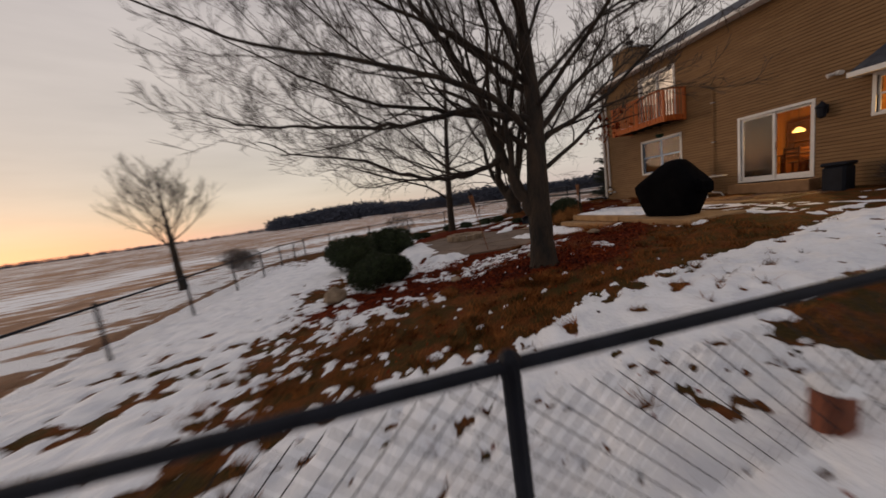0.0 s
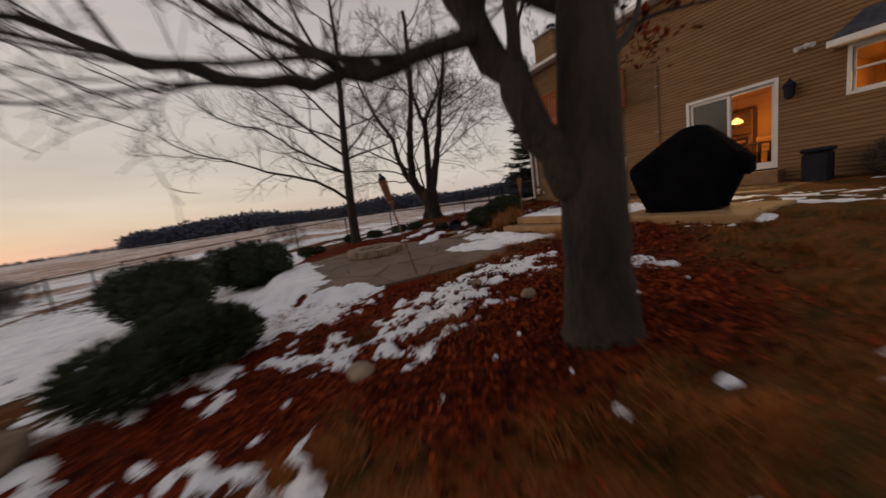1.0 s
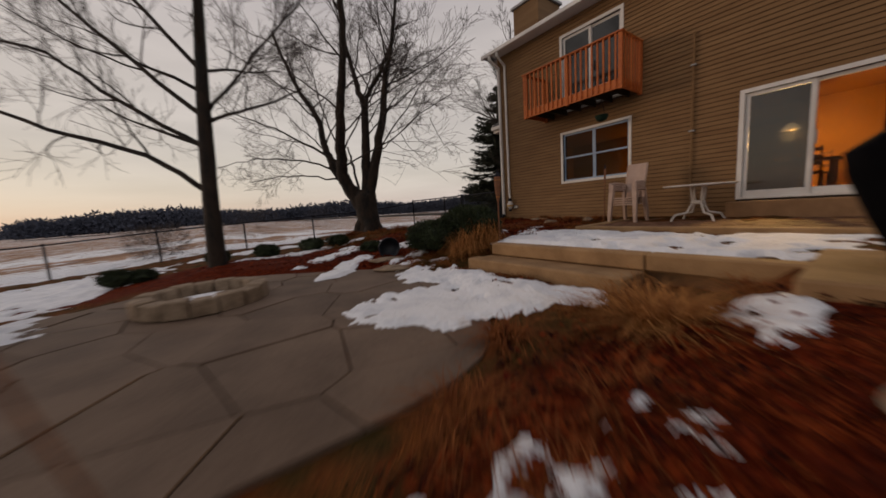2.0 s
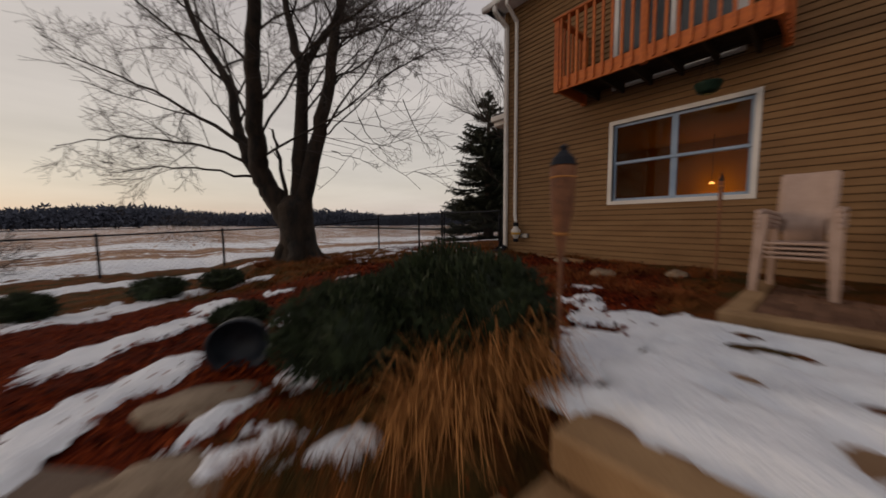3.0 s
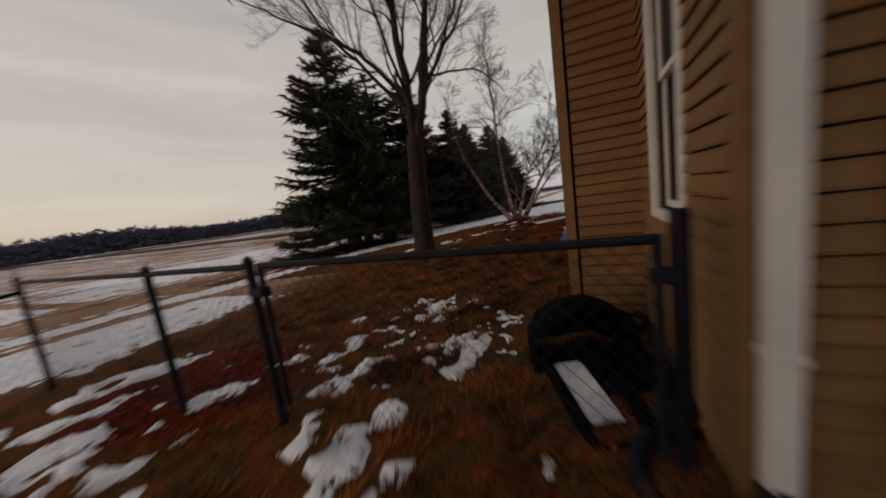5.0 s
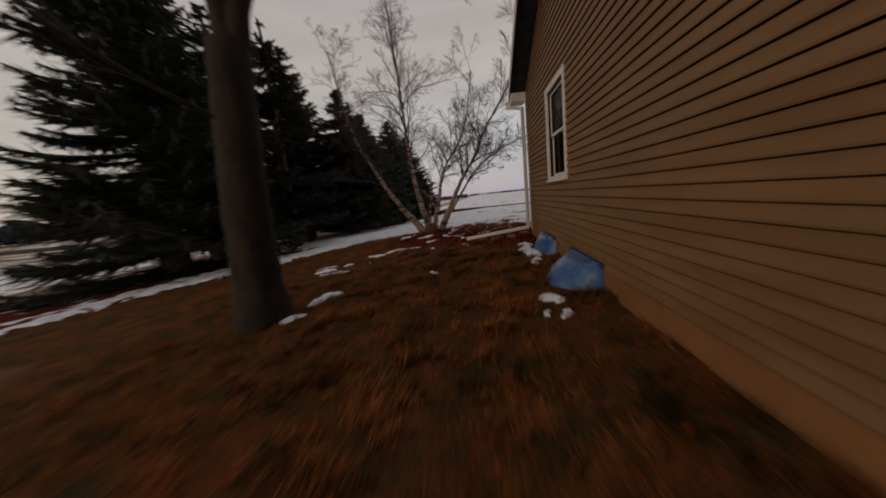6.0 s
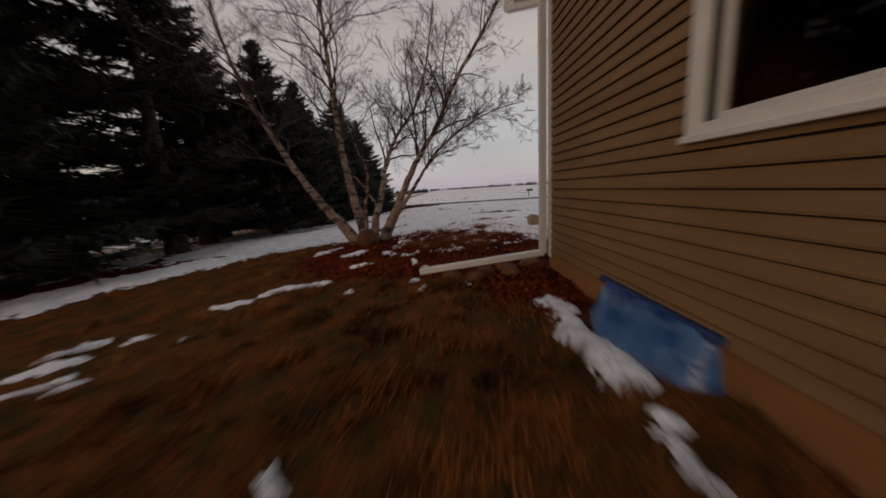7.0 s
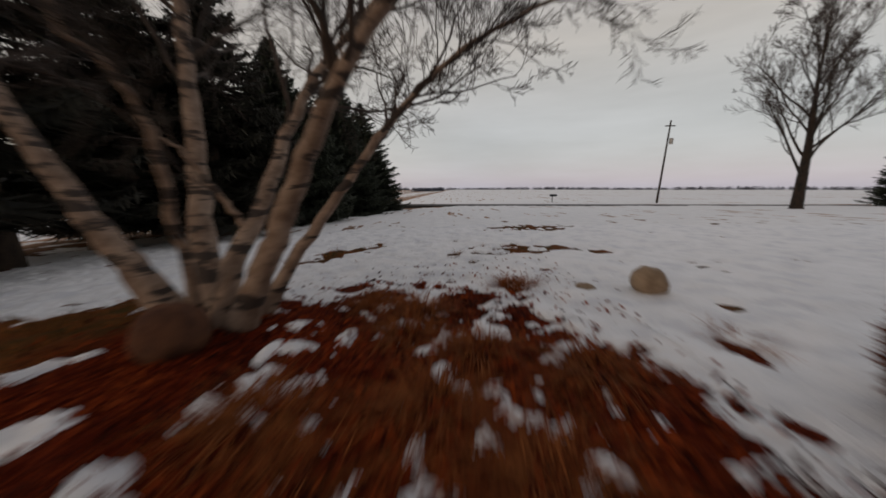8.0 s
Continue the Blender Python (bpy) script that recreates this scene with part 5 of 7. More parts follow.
ch = tagged(new("chimney"), "siding-clad chimney box with a metal flue cap", "chimney", kind="structure")
part("chase", boxes((0.55, 1.75, -1.35, -0.30, 5.9, 7.25), bevel=0.01), M_SIDING, ch)
part("cap", boxes((0.48, 1.82, -1.42, -0.23, 7.25, 7.34), bevel=0.01), M_METAL, ch)
part("flue", rod(rod(bmesh.new(), (1.15, -0.82, 7.34), (1.15, -0.82, 7.58), 0.12), (1.15, -0.82, 7.60), (1.15, -0.82, 7.74), 0.19), M_BLACK, ch)


def spout(name, pts, size, label, foot=None):
    """A flat-sided downspout that follows its points."""
    ob = tagged(new(name), label, "downspout")
    bm = bmesh.new()
    for a, b in zip(pts, pts[1:]):
        a, b = Vector(a), Vector(b)
        d = b - a
        m = Matrix.Translation((a + b) / 2) @ d.to_track_quat("Z", "Y").to_matrix().to_4x4() @ Matrix.Diagonal((size[0], size[1], d.length + 0.02, 1))
        r = bmesh.ops.create_cube(bm, size=1, matrix=m)
        bmesh.ops.bevel(bm, geom=list({e for v in r["verts"] for e in v.link_edges}), offset=0.008, segments=1, affect="EDGES")
    part("pipe", bm, M_TRIM, ob)
    for a, b in zip(pts, pts[1:]):
        d = Vector(b) - Vector(a)
        if d.length > 2:
            for t in (0.15, 0.55, 0.9):
                c = Vector(a) + d * t
                part("strap", boxes((c.x - size[0] * 0.53, c.x + size[0] * 0.53, c.y - size[1] * 0.55, c.y + size[1] * 0.55, c.z - 0.015, c.z + 0.015)), M_TRIM, ob)
    if foot:
        part("boot", rod(bmesh.new(), foot[0], foot[1], 0.06, 0.055, 10), M_BLACK, ob, "black rubber boot")
    return ob


spout("downspout", [(-0.46, -0.03, 5.64), (-0.46, -0.03, 5.52), (-0.075, -0.06, 5.30), (-0.075, -0.06, 0.10)], (0.085, 0.085), "white square downspout at the house corner with a black boot", ((-0.075, -0.06, 0.12), (-0.18, -0.02, -0.03)))
spout("downspout", [(-0.46, -0.38, 5.64), (-0.46, -0.38, 5.52), (-0.07, -0.35, 5.30), (-0.07, -0.35, 0.86), (-0.13, -0.42, 0.72)], (0.065, 0.065), "narrow white downspout ending above a white drain lamp")
spout("downspout", [(11.68, 1.02, 3.22), (11.68, 1.02, 3.12), (11.205, 0.745, 2.95), (11.205, 0.745, 0.15), (11.40, 2.30, -0.05)], (0.078, 0.078), "white downspout with a long extension lying over the leaves")


# ---- conifers ----
def conifer(name, x, y, height, radius, seed, label, mat=M_NEEDLE, skirt=0.4, levels=30, group="conifers beside the lane", gap=0.0, base=None):
    rng = np.random.default_rng(seed)
    z = z_at(x, y) if base is None else base
    ob = thing(name, (0, 0, 0), label, "tree", group)
    stem = Tubes()
    t = np.linspace(0, 1, 8)
    stem.add(np.stack((x + 0 * t, y + 0 * t, z - 0.2 + (height + 0.1) * t), 1), 0.05 + radius * 0.075 * (1 - t) + 0.10 * (1 - t) ** 8, 9)
    stem.done("trunk", M_BARK2, ob)
    v, wood = [], Tubes()
    lobe = rng.random(6) * 2 * math.pi
    for i in range(levels):
        h = (i + rng.random() * 0.6) / levels
        zb = z + skirt + (height - skirt) * h
        reach = radius * (1 - h ** 1.45) ** 0.85 * (0.88 + 0.2 * rng.random()) + 0.10
        if rng.random() < gap:
            continue
        for k in range(int((9 + 9 * (1 - h)) * (1 - 1.1 * gap))):
            a = rng.random() * 2 * math.pi
            length = reach * (0.70 + 0.30 * rng.random() + 0.10 * math.sin(2 * a + lobe[0] + 4 * h) + 0.07 * math.sin(3 * a + lobe[1] - 7 * h))
            out_, side = np.array((math.cos(a), math.sin(a), 0)), np.array((-math.sin(a), math.cos(a), 0))
            n = max(6, int(length * 10))
            s = np.linspace(0.10, 1, n)
            droop = -0.24 * length * s + 0.20 * length * s ** 3 + 0.16 * length * h * s
            spine = np.array((x, y, zb)) + out_ * (s * length)[:, None] + np.stack((0 * s, 0 * s, droop), 1)
            if length > 0.8:
                wood.add(spine[::max(1, n // 4)], np.linspace(0.022, 0.006, len(spine[::max(1, n // 4)])), 3)
            # sprays on both sides of the bough, each a slim blade with its own tilt, and tufts along the top and below
            wide = 0.26 * length * np.sin(np.clip(s * 1.08, 0, 1) * math.pi * 0.90) + 0.06
            for sgn in (1, -1):
                w_ = wide * (0.55 + 0.75 * rng.random(n))
                tip = spine + sgn * side * w_[:, None] + out_ * (w_ * (0.25 + 0.6 * rng.random(n)))[:, None] + np.stack((0 * s, 0 * s, 0.22 * w_ * rng.normal(0, 1, n) - 0.08 * w_), 1)
                wv = out_ * 0.055 + np.array((0, 0, 0.03))
                v.append(np.stack((spine - wv, spine + wv, tip), 1))
            for drop in (-0.20, 0.10):
                hang = spine + np.stack((0.09 * rng.normal(0, 1, n), 0.09 * rng.normal(0, 1, n), drop * (0.5 + rng.random(n))), 1) + out_ * 0.10
                wv = side * 0.05 + out_ * 0.02
                v.append(np.stack((spine - wv, spine + wv, hang), 1))
    tris = np.concatenate(v)
    wood.done("bough", M_BARK2, ob, kind="stuff")
    array_part("crown", tris.reshape(-1, 3), np.arange(len(tris) * 3).reshape(-1, 3), mat, ob, "layered needle boughs", kind="stuff")
    return ob


for k, (x, y, h, r, mat, skirt, gap) in enumerate((
        (13.1, 12.6, 11.7, 4.6, M_NEEDLE, 0.1, 0.20), (16.3, 12.4, 10.4, 4.0, M_NEEDLE2, 1.1, 0.46), (19.1, 11.7, 11.0, 3.6, M_NEEDLE2, 1.5, 0.46), (22.3, 12.8, 11.6, 3.8, M_NEEDLE2, 1.4, 0.36),
        (24.6, 10.6, 9.4, 3.5, M_NEEDLE2, 0.9, 0.22), (30.0, 11.0, 9.4, 3.7, M_NEEDLE, 0.5, 0.0), (38.0, 10.8, 10.8, 4.3, M_NEEDLE, 0.2, 0.0), (45.0, 10.6, 10.4, 4.2, M_NEEDLE, 0.2, 0.0),
        (18.5, 15.8, 10.2, 3.6, M_NEEDLE2, 1.2, 0.42), (26.5, 14.8, 10.0, 3.6, M_NEEDLE2, 0.8, 0.05), (34.0, 14.2, 9.6, 3.6, M_NEEDLE, 0.4, 0.0))):
    conifer("spruce_tree" if mat is M_NEEDLE else "pine_tree", x, y, h, r, 40 + k, "dense dark green spruce reaching down to the ground" if mat is M_NEEDLE else "dark old pine with a bare lower trunk and snow behind",
            mat, skirt, 52, gap=gap)
conifer("spruce_tree", 46.5, -44.0, 7.5, 3.2, 70, "dark spruce standing beyond the bare lawn tree", group="", levels=26)


# ---- birch clump ----
def birch_bark():
    """Pale bark with dark level bands."""
    m = M_BIRCH
    n, l = m.node_tree.nodes, m.node_tree.links
    geo = next(k for k in n if k.type == "NEW_GEOMETRY")
    mp = n.new("ShaderNodeMapping")
    mp.inputs["Scale"].default_value = (2.0, 2.0, 9.0)
    l.new(geo.outputs["Position"], mp.inputs["Vector"])
    band = n.new("ShaderNodeTexNoise")
    band.inputs["Scale"].default_value, band.inputs["Detail"].default_value = 1.2, 4.0
    l.new(mp.outputs[0], band.inputs["Vector"])
    cut = n.new("ShaderNodeMapRange")
    cut.inputs["From Min"].default_value, cut.inputs["From Max"].default_value = 0.545, 0.60
    l.new(band.outputs[0], cut.inputs["Value"])
    ramp = next(k for k in n if k.type == "VALTORGB")
    mix = n.new("ShaderNodeMix")
    mix.data_type = "RGBA"
    mix.inputs["B"].default_value = (0.045, 0.032, 0.026, 1)
    l.new(cut.outputs[0], mix.inputs["Factor"])
    l.new(ramp.outputs[0], mix.inputs["A"])
    l.new(mix.outputs["Result"], n["Principled BSDF"].inputs["Base Color"])


birch_bark()
BX, BY, BZ0 = 14.5, 3.6, -0.25
birch = thing("birch_tree", (0, 0, 0), "clump of pale banded birch stems with fine bare twigs", "tree")
rngb = np.random.default_rng(27)
crown = Tubes()
for way_points, r0, r1, count, reach, start in (
        (((0.58, 0.35, -0.05), (0.60, 0.62, 0.35), (0.62, 0.92, 0.73), (0.66, 1.28, 1.15), (0.70, 1.75, 1.90), (0.75, 2.3, 2.9), (0.75, 2.75, 3.9), (0.7, 3.05, 5.2), (0.7, 3.3, 6.9)), 0.142, 0.015, 20, 2.1, 0.50),
        (((0.72, 0.20, -0.05), (0.93, 0.40, 0.65), (1.24, 0.62, 1.35), (1.50, 0.80, 2.20), (1.68, 0.92, 3.10), (1.75, 0.98, 4.3), (1.8, 1.05, 5.8), (1.8, 1.15, 7.4), (1.8, 1.2, 9.6)), 0.128, 0.015, 36, 2.6, 0.38),
        (((0.50, 0.15, -0.05), (0.36, 0.12, 0.72), (0.22, 0.05, 1.07), (0.08, -0.06, 1.49), (-0.04, -0.08, 1.75), (-0.16, -0.06, 1.95), (-0.33, 0.0, 2.12), (-0.45, 0.1, 2.6)), 0.046, 0.010, 9, 0.8, 0.45),
        (((0.52, 0.0, -0.05), (0.62, -0.03, 0.49), (0.92, -0.12, 0.95), (1.20, -0.21, 1.45), (1.45, -0.28, 1.93), (1.69, -0.44, 2.41), (1.92, -0.67, 2.85), (2.15, -1.1, 3.5), (2.3, -1.5, 4.6), (2.4, -1.8, 6.2)), 0.100, 0.015, 24, 2.0, 0.40),
        (((0.46, -0.15, -0.05), (0.42, -0.40, 0.50), (0.38, -0.63, 0.89), (0.34, -0.83, 1.29), (0.30, -1.03, 1.68), (0.25, -1.27, 2.05), (0.25, -1.65, 2.6), (0.3, -2.1, 3.5), (0.3, -2.9, 4.7), (0.3, -3.5, 6.0), (0.3, -4.0, 7.6)), 0.108, 0.015, 28, 2.0, 0.46),
        (((0.62, -0.20, -0.05), (0.80, -0.50, 0.58), (0.94, -0.87, 1.12), (1.03, -1.15, 1.53), (1.13, -1.42, 1.91), (1.24, -1.77, 2.3), (1.35, -2.2, 2.65), (1.5, -3.0, 3.1), (1.6, -3.9, 3.35)), 0.062, 0.012, 20, 1.5, 0.40),
        (((0.86, -0.10, 0.85), (0.80, -0.01, 1.08), (0.75, 0.14, 1.33), (0.70, 0.28, 1.55), (0.62, 0.40, 1.68)), 0.036, 0.012, 3, 0.7, 0.4)):
    pts, rad = led_limb(rngb, np.asarray(way_points) + np.array((BX, BY, BZ0)), r0, r1, 0.010)
    stem = Tubes()
    stem.add(pts, rad * (1 + 0.45 * np.exp(-np.arange(len(pts)) / 2.0)) if r0 > 0.04 else rad, 12)
    stem.done("stem", M_BIRCH, birch, "pale banded birch stem")
    dress(rngb, crown, crown, pts, rad, count, reach, 3 if count > 10 else 2, start, 0.028, 0.60, 0.0, 0.14, 5, 0.003, 0.58, 0.08, 0.50)
crown.done("crown", M_TWIG, birch, "fine drooping twigs", kind="stuff")


# ---- shrubs ----
def shrub(name, x, y, rx, ry, h, seed, label, mat, count=5200, spike=0.10, turn=0.0, lumps=5, group="", category="shrub", core=0.82, twiggy=False, flat_base=0.0):
    rng = np.random.default_rng(seed)
    z = z_at(x, y)
    ob = thing(name, (x, y, z), label, category, group, turn=turn)
    centres = np.stack((rng.normal(0, 0.35, lumps) * rx, rng.normal(0, 0.35, lumps) * ry, h * (0.42 + 0.16 * rng.random(lumps))), 1)
    if flat_base:                     # a skirt that reaches the ground
        centres[2::2, 2] *= flat_base
        centres[2::2, :2] *= 1.5
    centres[0] = (0, 0, h * 0.5)
    size = np.stack((rx * (0.55 + 0.2 * rng.random(lumps)), ry * (0.55 + 0.2 * rng.random(lumps)), h * (0.40 + 0.14 * rng.random(lumps))), 1)
    size[0] = (rx * 0.8, ry * 0.8, h * 0.5)
    if core:
        bm = bmesh.new()
        for c, s in zip(centres, size):
            r = bmesh.ops.create_icosphere(bm, subdivisions=2, radius=1, matrix=Matrix.LocRotScale(Vector(c), None, Vector(s * core)))
            for q in r["verts"]:
                q.co += Vector(rng.normal(0, 0.03, 3))
                q.co.z = max(q.co.z, -0.05)
        part("core", bm, mat, ob)
    pick = rng.integers(0, lumps, count)
    d = rng.normal(0, 1, (count, 3))
    d /= np.linalg.norm(d, axis=1)[:, None]
    p = centres[pick] + d * size[pick] * (0.78 + 0.28 * rng.random((count, 1)))
    keep = p[:, 2] > 0.0
    p, d = p[keep], d[keep]
    n = len(p)
    up = d * 0.75 + np.array((0, 0, 0.45)) + rng.normal(0, 0.32, (n, 3))
    up /= np.linalg.norm(up, axis=1)[:, None]
    s = np.cross(up, rng.normal(0, 1, (n, 3)))
    s /= np.linalg.norm(s, axis=1)[:, None]
    length = spike * (0.6 + 0.8 * rng.random((n, 1)))
    w = 0.03 if twiggy else 0.24
    tri = np.stack((p - s * length * w, p + s * length * w, p + up * length), 1)
    array_part("foliage", tri.reshape(-1, 3), np.arange(n * 3).reshape(-1, 3), mat, ob, kind="stuff")
    return ob


shrub("yew_bush", -13.65, -4.4, 0.85, 0.95, 1.15, 1, "large dark green clipped yew in a leafy bed", M_JUNIPER, 9000, 0.08, turn=-20)
shrub("yew_bush", -12.2, -2.9, 0.72, 0.80, 1.12, 2, "dark green clipped yew behind the larger one", M_JUNIPER, 8000, 0.08)
shrub("yew_bush", -12.52, -7.66, 0.70, 0.54, 0.62, 3, "low spreading dark green yew beside a boulder", M_JUNIPER, 9000, 0.075, turn=15)
shrub("juniper_bush", -4.86, -3.38, 0.68, 0.66, 0.72, 4, "round dense green juniper among dry grasses", M_JUNIPER, 26000, 0.055, lumps=9, flat_base=0.5)
for k, (x, y, r, h) in enumerate(((-7.9, 1.1, 0.30, 0.32), (-6.7, 1.6, 0.42, 0.34), (-5.8, 2.0, 0.40, 0.34), (-9.0, 0.9, 0.30, 0.28), (-10.6, 0.4, 0.32, 0.30), (-5.9, -1.0, 0.30, 0.22))):
    shrub("dwarf_shrub", x, y, r, r, h, 30 + k, "small dark evergreen mound in the mulch bed", M_JUNIPER, 1500, 0.07, group="dwarf evergreens in the bed", lumps=3)
M_RED_TWIG = material("red_twig", (0.10, 0.030, 0.018), (0.20, 0.07, 0.04), 9.0, 0.85, 0.0)
shrub("spirea_bush", 13.55, -0.75, 0.40, 0.40, 0.68, 50, "round leafless reddish-brown shrub in the snow", M_RED_TWIG, 9000, 0.07, core=0.55, twiggy=False)
for k, (x, y, r, h) in enumerate(((-10.8, 9.5, 1.1, 1.3), (-5.2, 26.0, 2.2, 2.6), (6.0, 44.0, 3.0, 3.2), (-22.0, 8.0, 0.8, 1.0), (-24.0, 12.0, 0.9, 1.2), (-20.5, 4.5, 0.6, 0.9))):
    shrub("field_shrub", x, y, r, r, h, 60 + k, "leafless brown scrub in the field", M_TWIG, 1800, 0.25, core=0, twiggy=True, group="scrub beyond the fence")


# ---- fences ----
def chain_panel(bm, a, b, z0a, z0b, height, pitch=0.062, r=0.0024):
    """Diagonal wires both ways between two posts."""
    a, b = Vector((*a, 0)), Vector((*b, 0))
    run = (b - a).length
    n = int((run + height) / pitch)
    for k in range(n):
        for sgn in (1, -1):
            s0, s1 = k * pitch - height, k * pitch
            lo, hi = max(s0, 0.0), min(s1, run)
            if hi - lo < 0.03:
                continue
            ends = []
            for s in (lo, hi):
                h = (s - s0) if sgn > 0 else height - (s - s0)
                p = a.lerp(b, s / run)
                ends.append(Vector((p.x, p.y, z0a + (z0b - z0a) * s / run + h)))
            rod(bm, ends[0], ends[1], r, r, 3, False)


def fence_run(name, posts, height, label, mesh=True, rail_z=None, fine=0.062, stout=1.0):
    ob = tagged(new(name), label, "fence")
    tops = []
    for x, y in posts:
        z = z_at(x, y)
        top = (rail_z(x, y) if rail_z else z + height)
        tops.append((x, y, z, top))
        post = part("post", rod(bmesh.new(), (x, y, z - 0.2), (x, y, top + 0.02), 0.030 * min(stout, 1.35), 0.030 * min(stout, 1.35), 10), M_BLACK, ob)
        part("cap", lathe(bmesh.new(), ((0.034, -0.01), (0.036, 0.015), (0.022, 0.04), (0.005, 0.052)), (x, y, top + 0.02), 10, min(stout, 1.35), min(stout, 1.35)), M_BLACK, post)
    for p, q in zip(tops, tops[1:]):
        part("rail", rod(bmesh.new(), (p[0], p[1], p[3]), (q[0], q[1], q[3]), 0.022 * stout, 0.022 * stout, 10), M_BLACK, ob)
        if mesh:
            bm = bmesh.new()
            chain_panel(bm, p[:2], q[:2], p[2] + 0.06, q[2] + 0.06, min(p[3] - p[2], q[3] - q[2]) - 0.10, fine, (0.0032 if stout > 1 else 0.0022) if fine < 0.118 else 0.0018)
            part("wire_mesh", bm, M_BLACK, ob, "black diamond chain link")["kind"] = "stuff"
    return ob


fence_run("chain_link_fence", [(-17.5, -14.62), (-14.85, -14.62), (-12.15, -14.60), (-9.4, -14.64), (-6.7, -14.64)], 1.05, "black chain-link fence round the snowy yard", fine=0.115, stout=1.55, rail_z=lambda x, y: 0.27 + 0.01 * (x + 12.15))
fence_run("chain_link_fence", [(-17.5, -14.62 + 2.64 * i) for i in range(9)], 1.02, "black chain-link fence along the open field", fine=0.12)
fence_run("chain_link_fence", [(-0.08 - 2.63 * i, 6.5) for i in range(7)] + [(-17.5, 6.5)], 1.10, "black chain-link fence with meadow behind", fine=0.12, rail_z=lambda x, y: z_at(x, y) + (1.22 if x > -1 else 1.08))
fence_run("chain_link_fence", [(-0.08, 6.5), (-0.05, 3.70), (0.0, 2.52)], 1.15, "short black chain-link fence beside the gate", rail_z=lambda x, y: 1.0, fine=0.09)
gate = thing("garden_gate", (0, 0, 0), "black chain-link gate between the house corner and the fence", "gate")
part("post", rod(bmesh.new(), (0.10, 0.16, -0.2), (0.10, 0.16, 1.10), 0.036, 0.036, 10), M_BLACK, gate, "hinge post at the house wall")
bm = bmesh.new()
bend(bm, [(0.05, 0.24, 0.06), (0.05, 0.24, 1.0), (0.0, 2.42, 1.0), (0.0, 2.42, 0.02)], 0.021, 10)
part("gate_frame", bm, M_BLACK, gate)
bm = bmesh.new()
chain_panel(bm, (0.05, 0.24), (0.0, 2.42), 0.05, 0.03, 0.94, 0.09, 0.0020)
part("wire_mesh", bm, M_BLACK, gate, "black diamond chain link")["kind"] = "stuff"
for z in (0.25, 0.85):
    part("hinge", boxes((0.03, 0.12, 0.17, 0.27, z - 0.025, z + 0.025), bevel=0.006), M_BLACK, gate)
part("latch", boxes((-0.04, 0.04, 2.40, 2.53, 0.80, 0.86), bevel=0.008), M_BLACK, gate)


# ---- far woods and the road side ----
def woods(name, bearing0, bearing1, dist, height, count, seed, label, mat, spread=60):
    rng = np.random.default_rng(seed)
    v, f, n = [], [], 0
    for k in range(count):
        a, d = radians(bearing0 + (bearing1 - bearing0) * rng.random()), dist + spread * rng.random()
        x, y = d * math.sin(a), d * math.cos(a)
        h = height * (0.85 + 0.22 * rng.random()) * (0.85 + 0.3 * math.sin(7 * a + seed) ** 2)
        # a bare crown: short sprays of twigs that fill a rounded shape
        m, way = 110, rng.normal(0, 1, (110, 3))
        way /= np.linalg.norm(way, axis=1, keepdims=True)
        way[:, 2] = np.abs(way[:, 2])
        root = np.array((x, y, z_at(x, y) + h * 0.10)) + way * np.array((0.45, 0.45, 0.62)) * h * rng.uniform(0.1, 1.0, (m, 1)) ** 0.6
        twist = way * 0.7 + rng.normal(0, 0.6, (m, 3))
        tip = root + twist * 0.07 * h
        across = np.cross(way, rng.normal(0, 1, (m, 3)))
        across *= 0.045 * h / np.linalg.norm(across, axis=1, keepdims=True)
        v.append(np.stack((root - across, root + across, tip), 1).reshape(-1, 3))
        f.append(np.arange(3 * m).reshape(-1, 3) + n)
        n += 3 * m
    ob = array_part(name, np.concatenate(v), np.concatenate(f), mat, kind="stuff")
    return tagged(ob, label, "woods", kind="stuff")


# distance haze is put into these blue-grey colours, paler for the farther woods
M_HAZED_WOODS = material("far_woods", (0.042, 0.050, 0.074), (0.066, 0.074, 0.102), 0.03, 0.95, 0.0)
M_HAZED_WOODS2 = material("hazed_farther_woods", (0.06, 0.065, 0.08), (0.10, 0.10, 0.12), 0.05, 0.95, 0.0)
woods("far_woods", -19, 75, 330, 22, 2000, 81, "dark leafless wooded ridge beyond the snowy meadow", M_HAZED_WOODS, 90)
woods("far_woods", -75, -16, 700, 9, 500, 82, "thin dark tree line on the western horizon", M_HAZED_WOODS, 60)
woods("far_woods", 76, 150, 900, 11, 700, 83, "thin blue-grey tree line on the eastern horizon", M_HAZED_WOODS2, 120)
woods("far_woods", 83, 88, 420, 9, 60, 84, "small dark grove beyond the white field", M_HAZED_WOODS, 40)

pole = thing("utility_pole", (66.1, -31.4, z_at(66.1, -31.4)), "leaning wooden utility pole with a grey transformer", "utility pole")
part("mast", rod(bmesh.new(), (0, 0, -0.3), (0.5, -1.0, 12.8), 0.17, 0.11, 10), M_BARK, pole)
part("transformer", lathe(bmesh.new(), ((0.02, 0), (0.28, 0.03), (0.30, 0.8), (0.24, 0.92), (0.05, 0.95)), (0.4, -1.35, 9.2), 12), M_METAL, pole)
part("crossarm", boxes((0.38, 0.52, -1.7, -0.2, 11.9, 12.05)), M_BARK, pole)
mail = thing("mailbox", (68.8, -15.4, z_at(68.8, -15.4)), "dark rural mailbox on a post beside the road", "mailbox")
part("post", boxes((-0.06, 0.06, -0.06, 0.06, 0, 1.05)), M_BARK, mail)
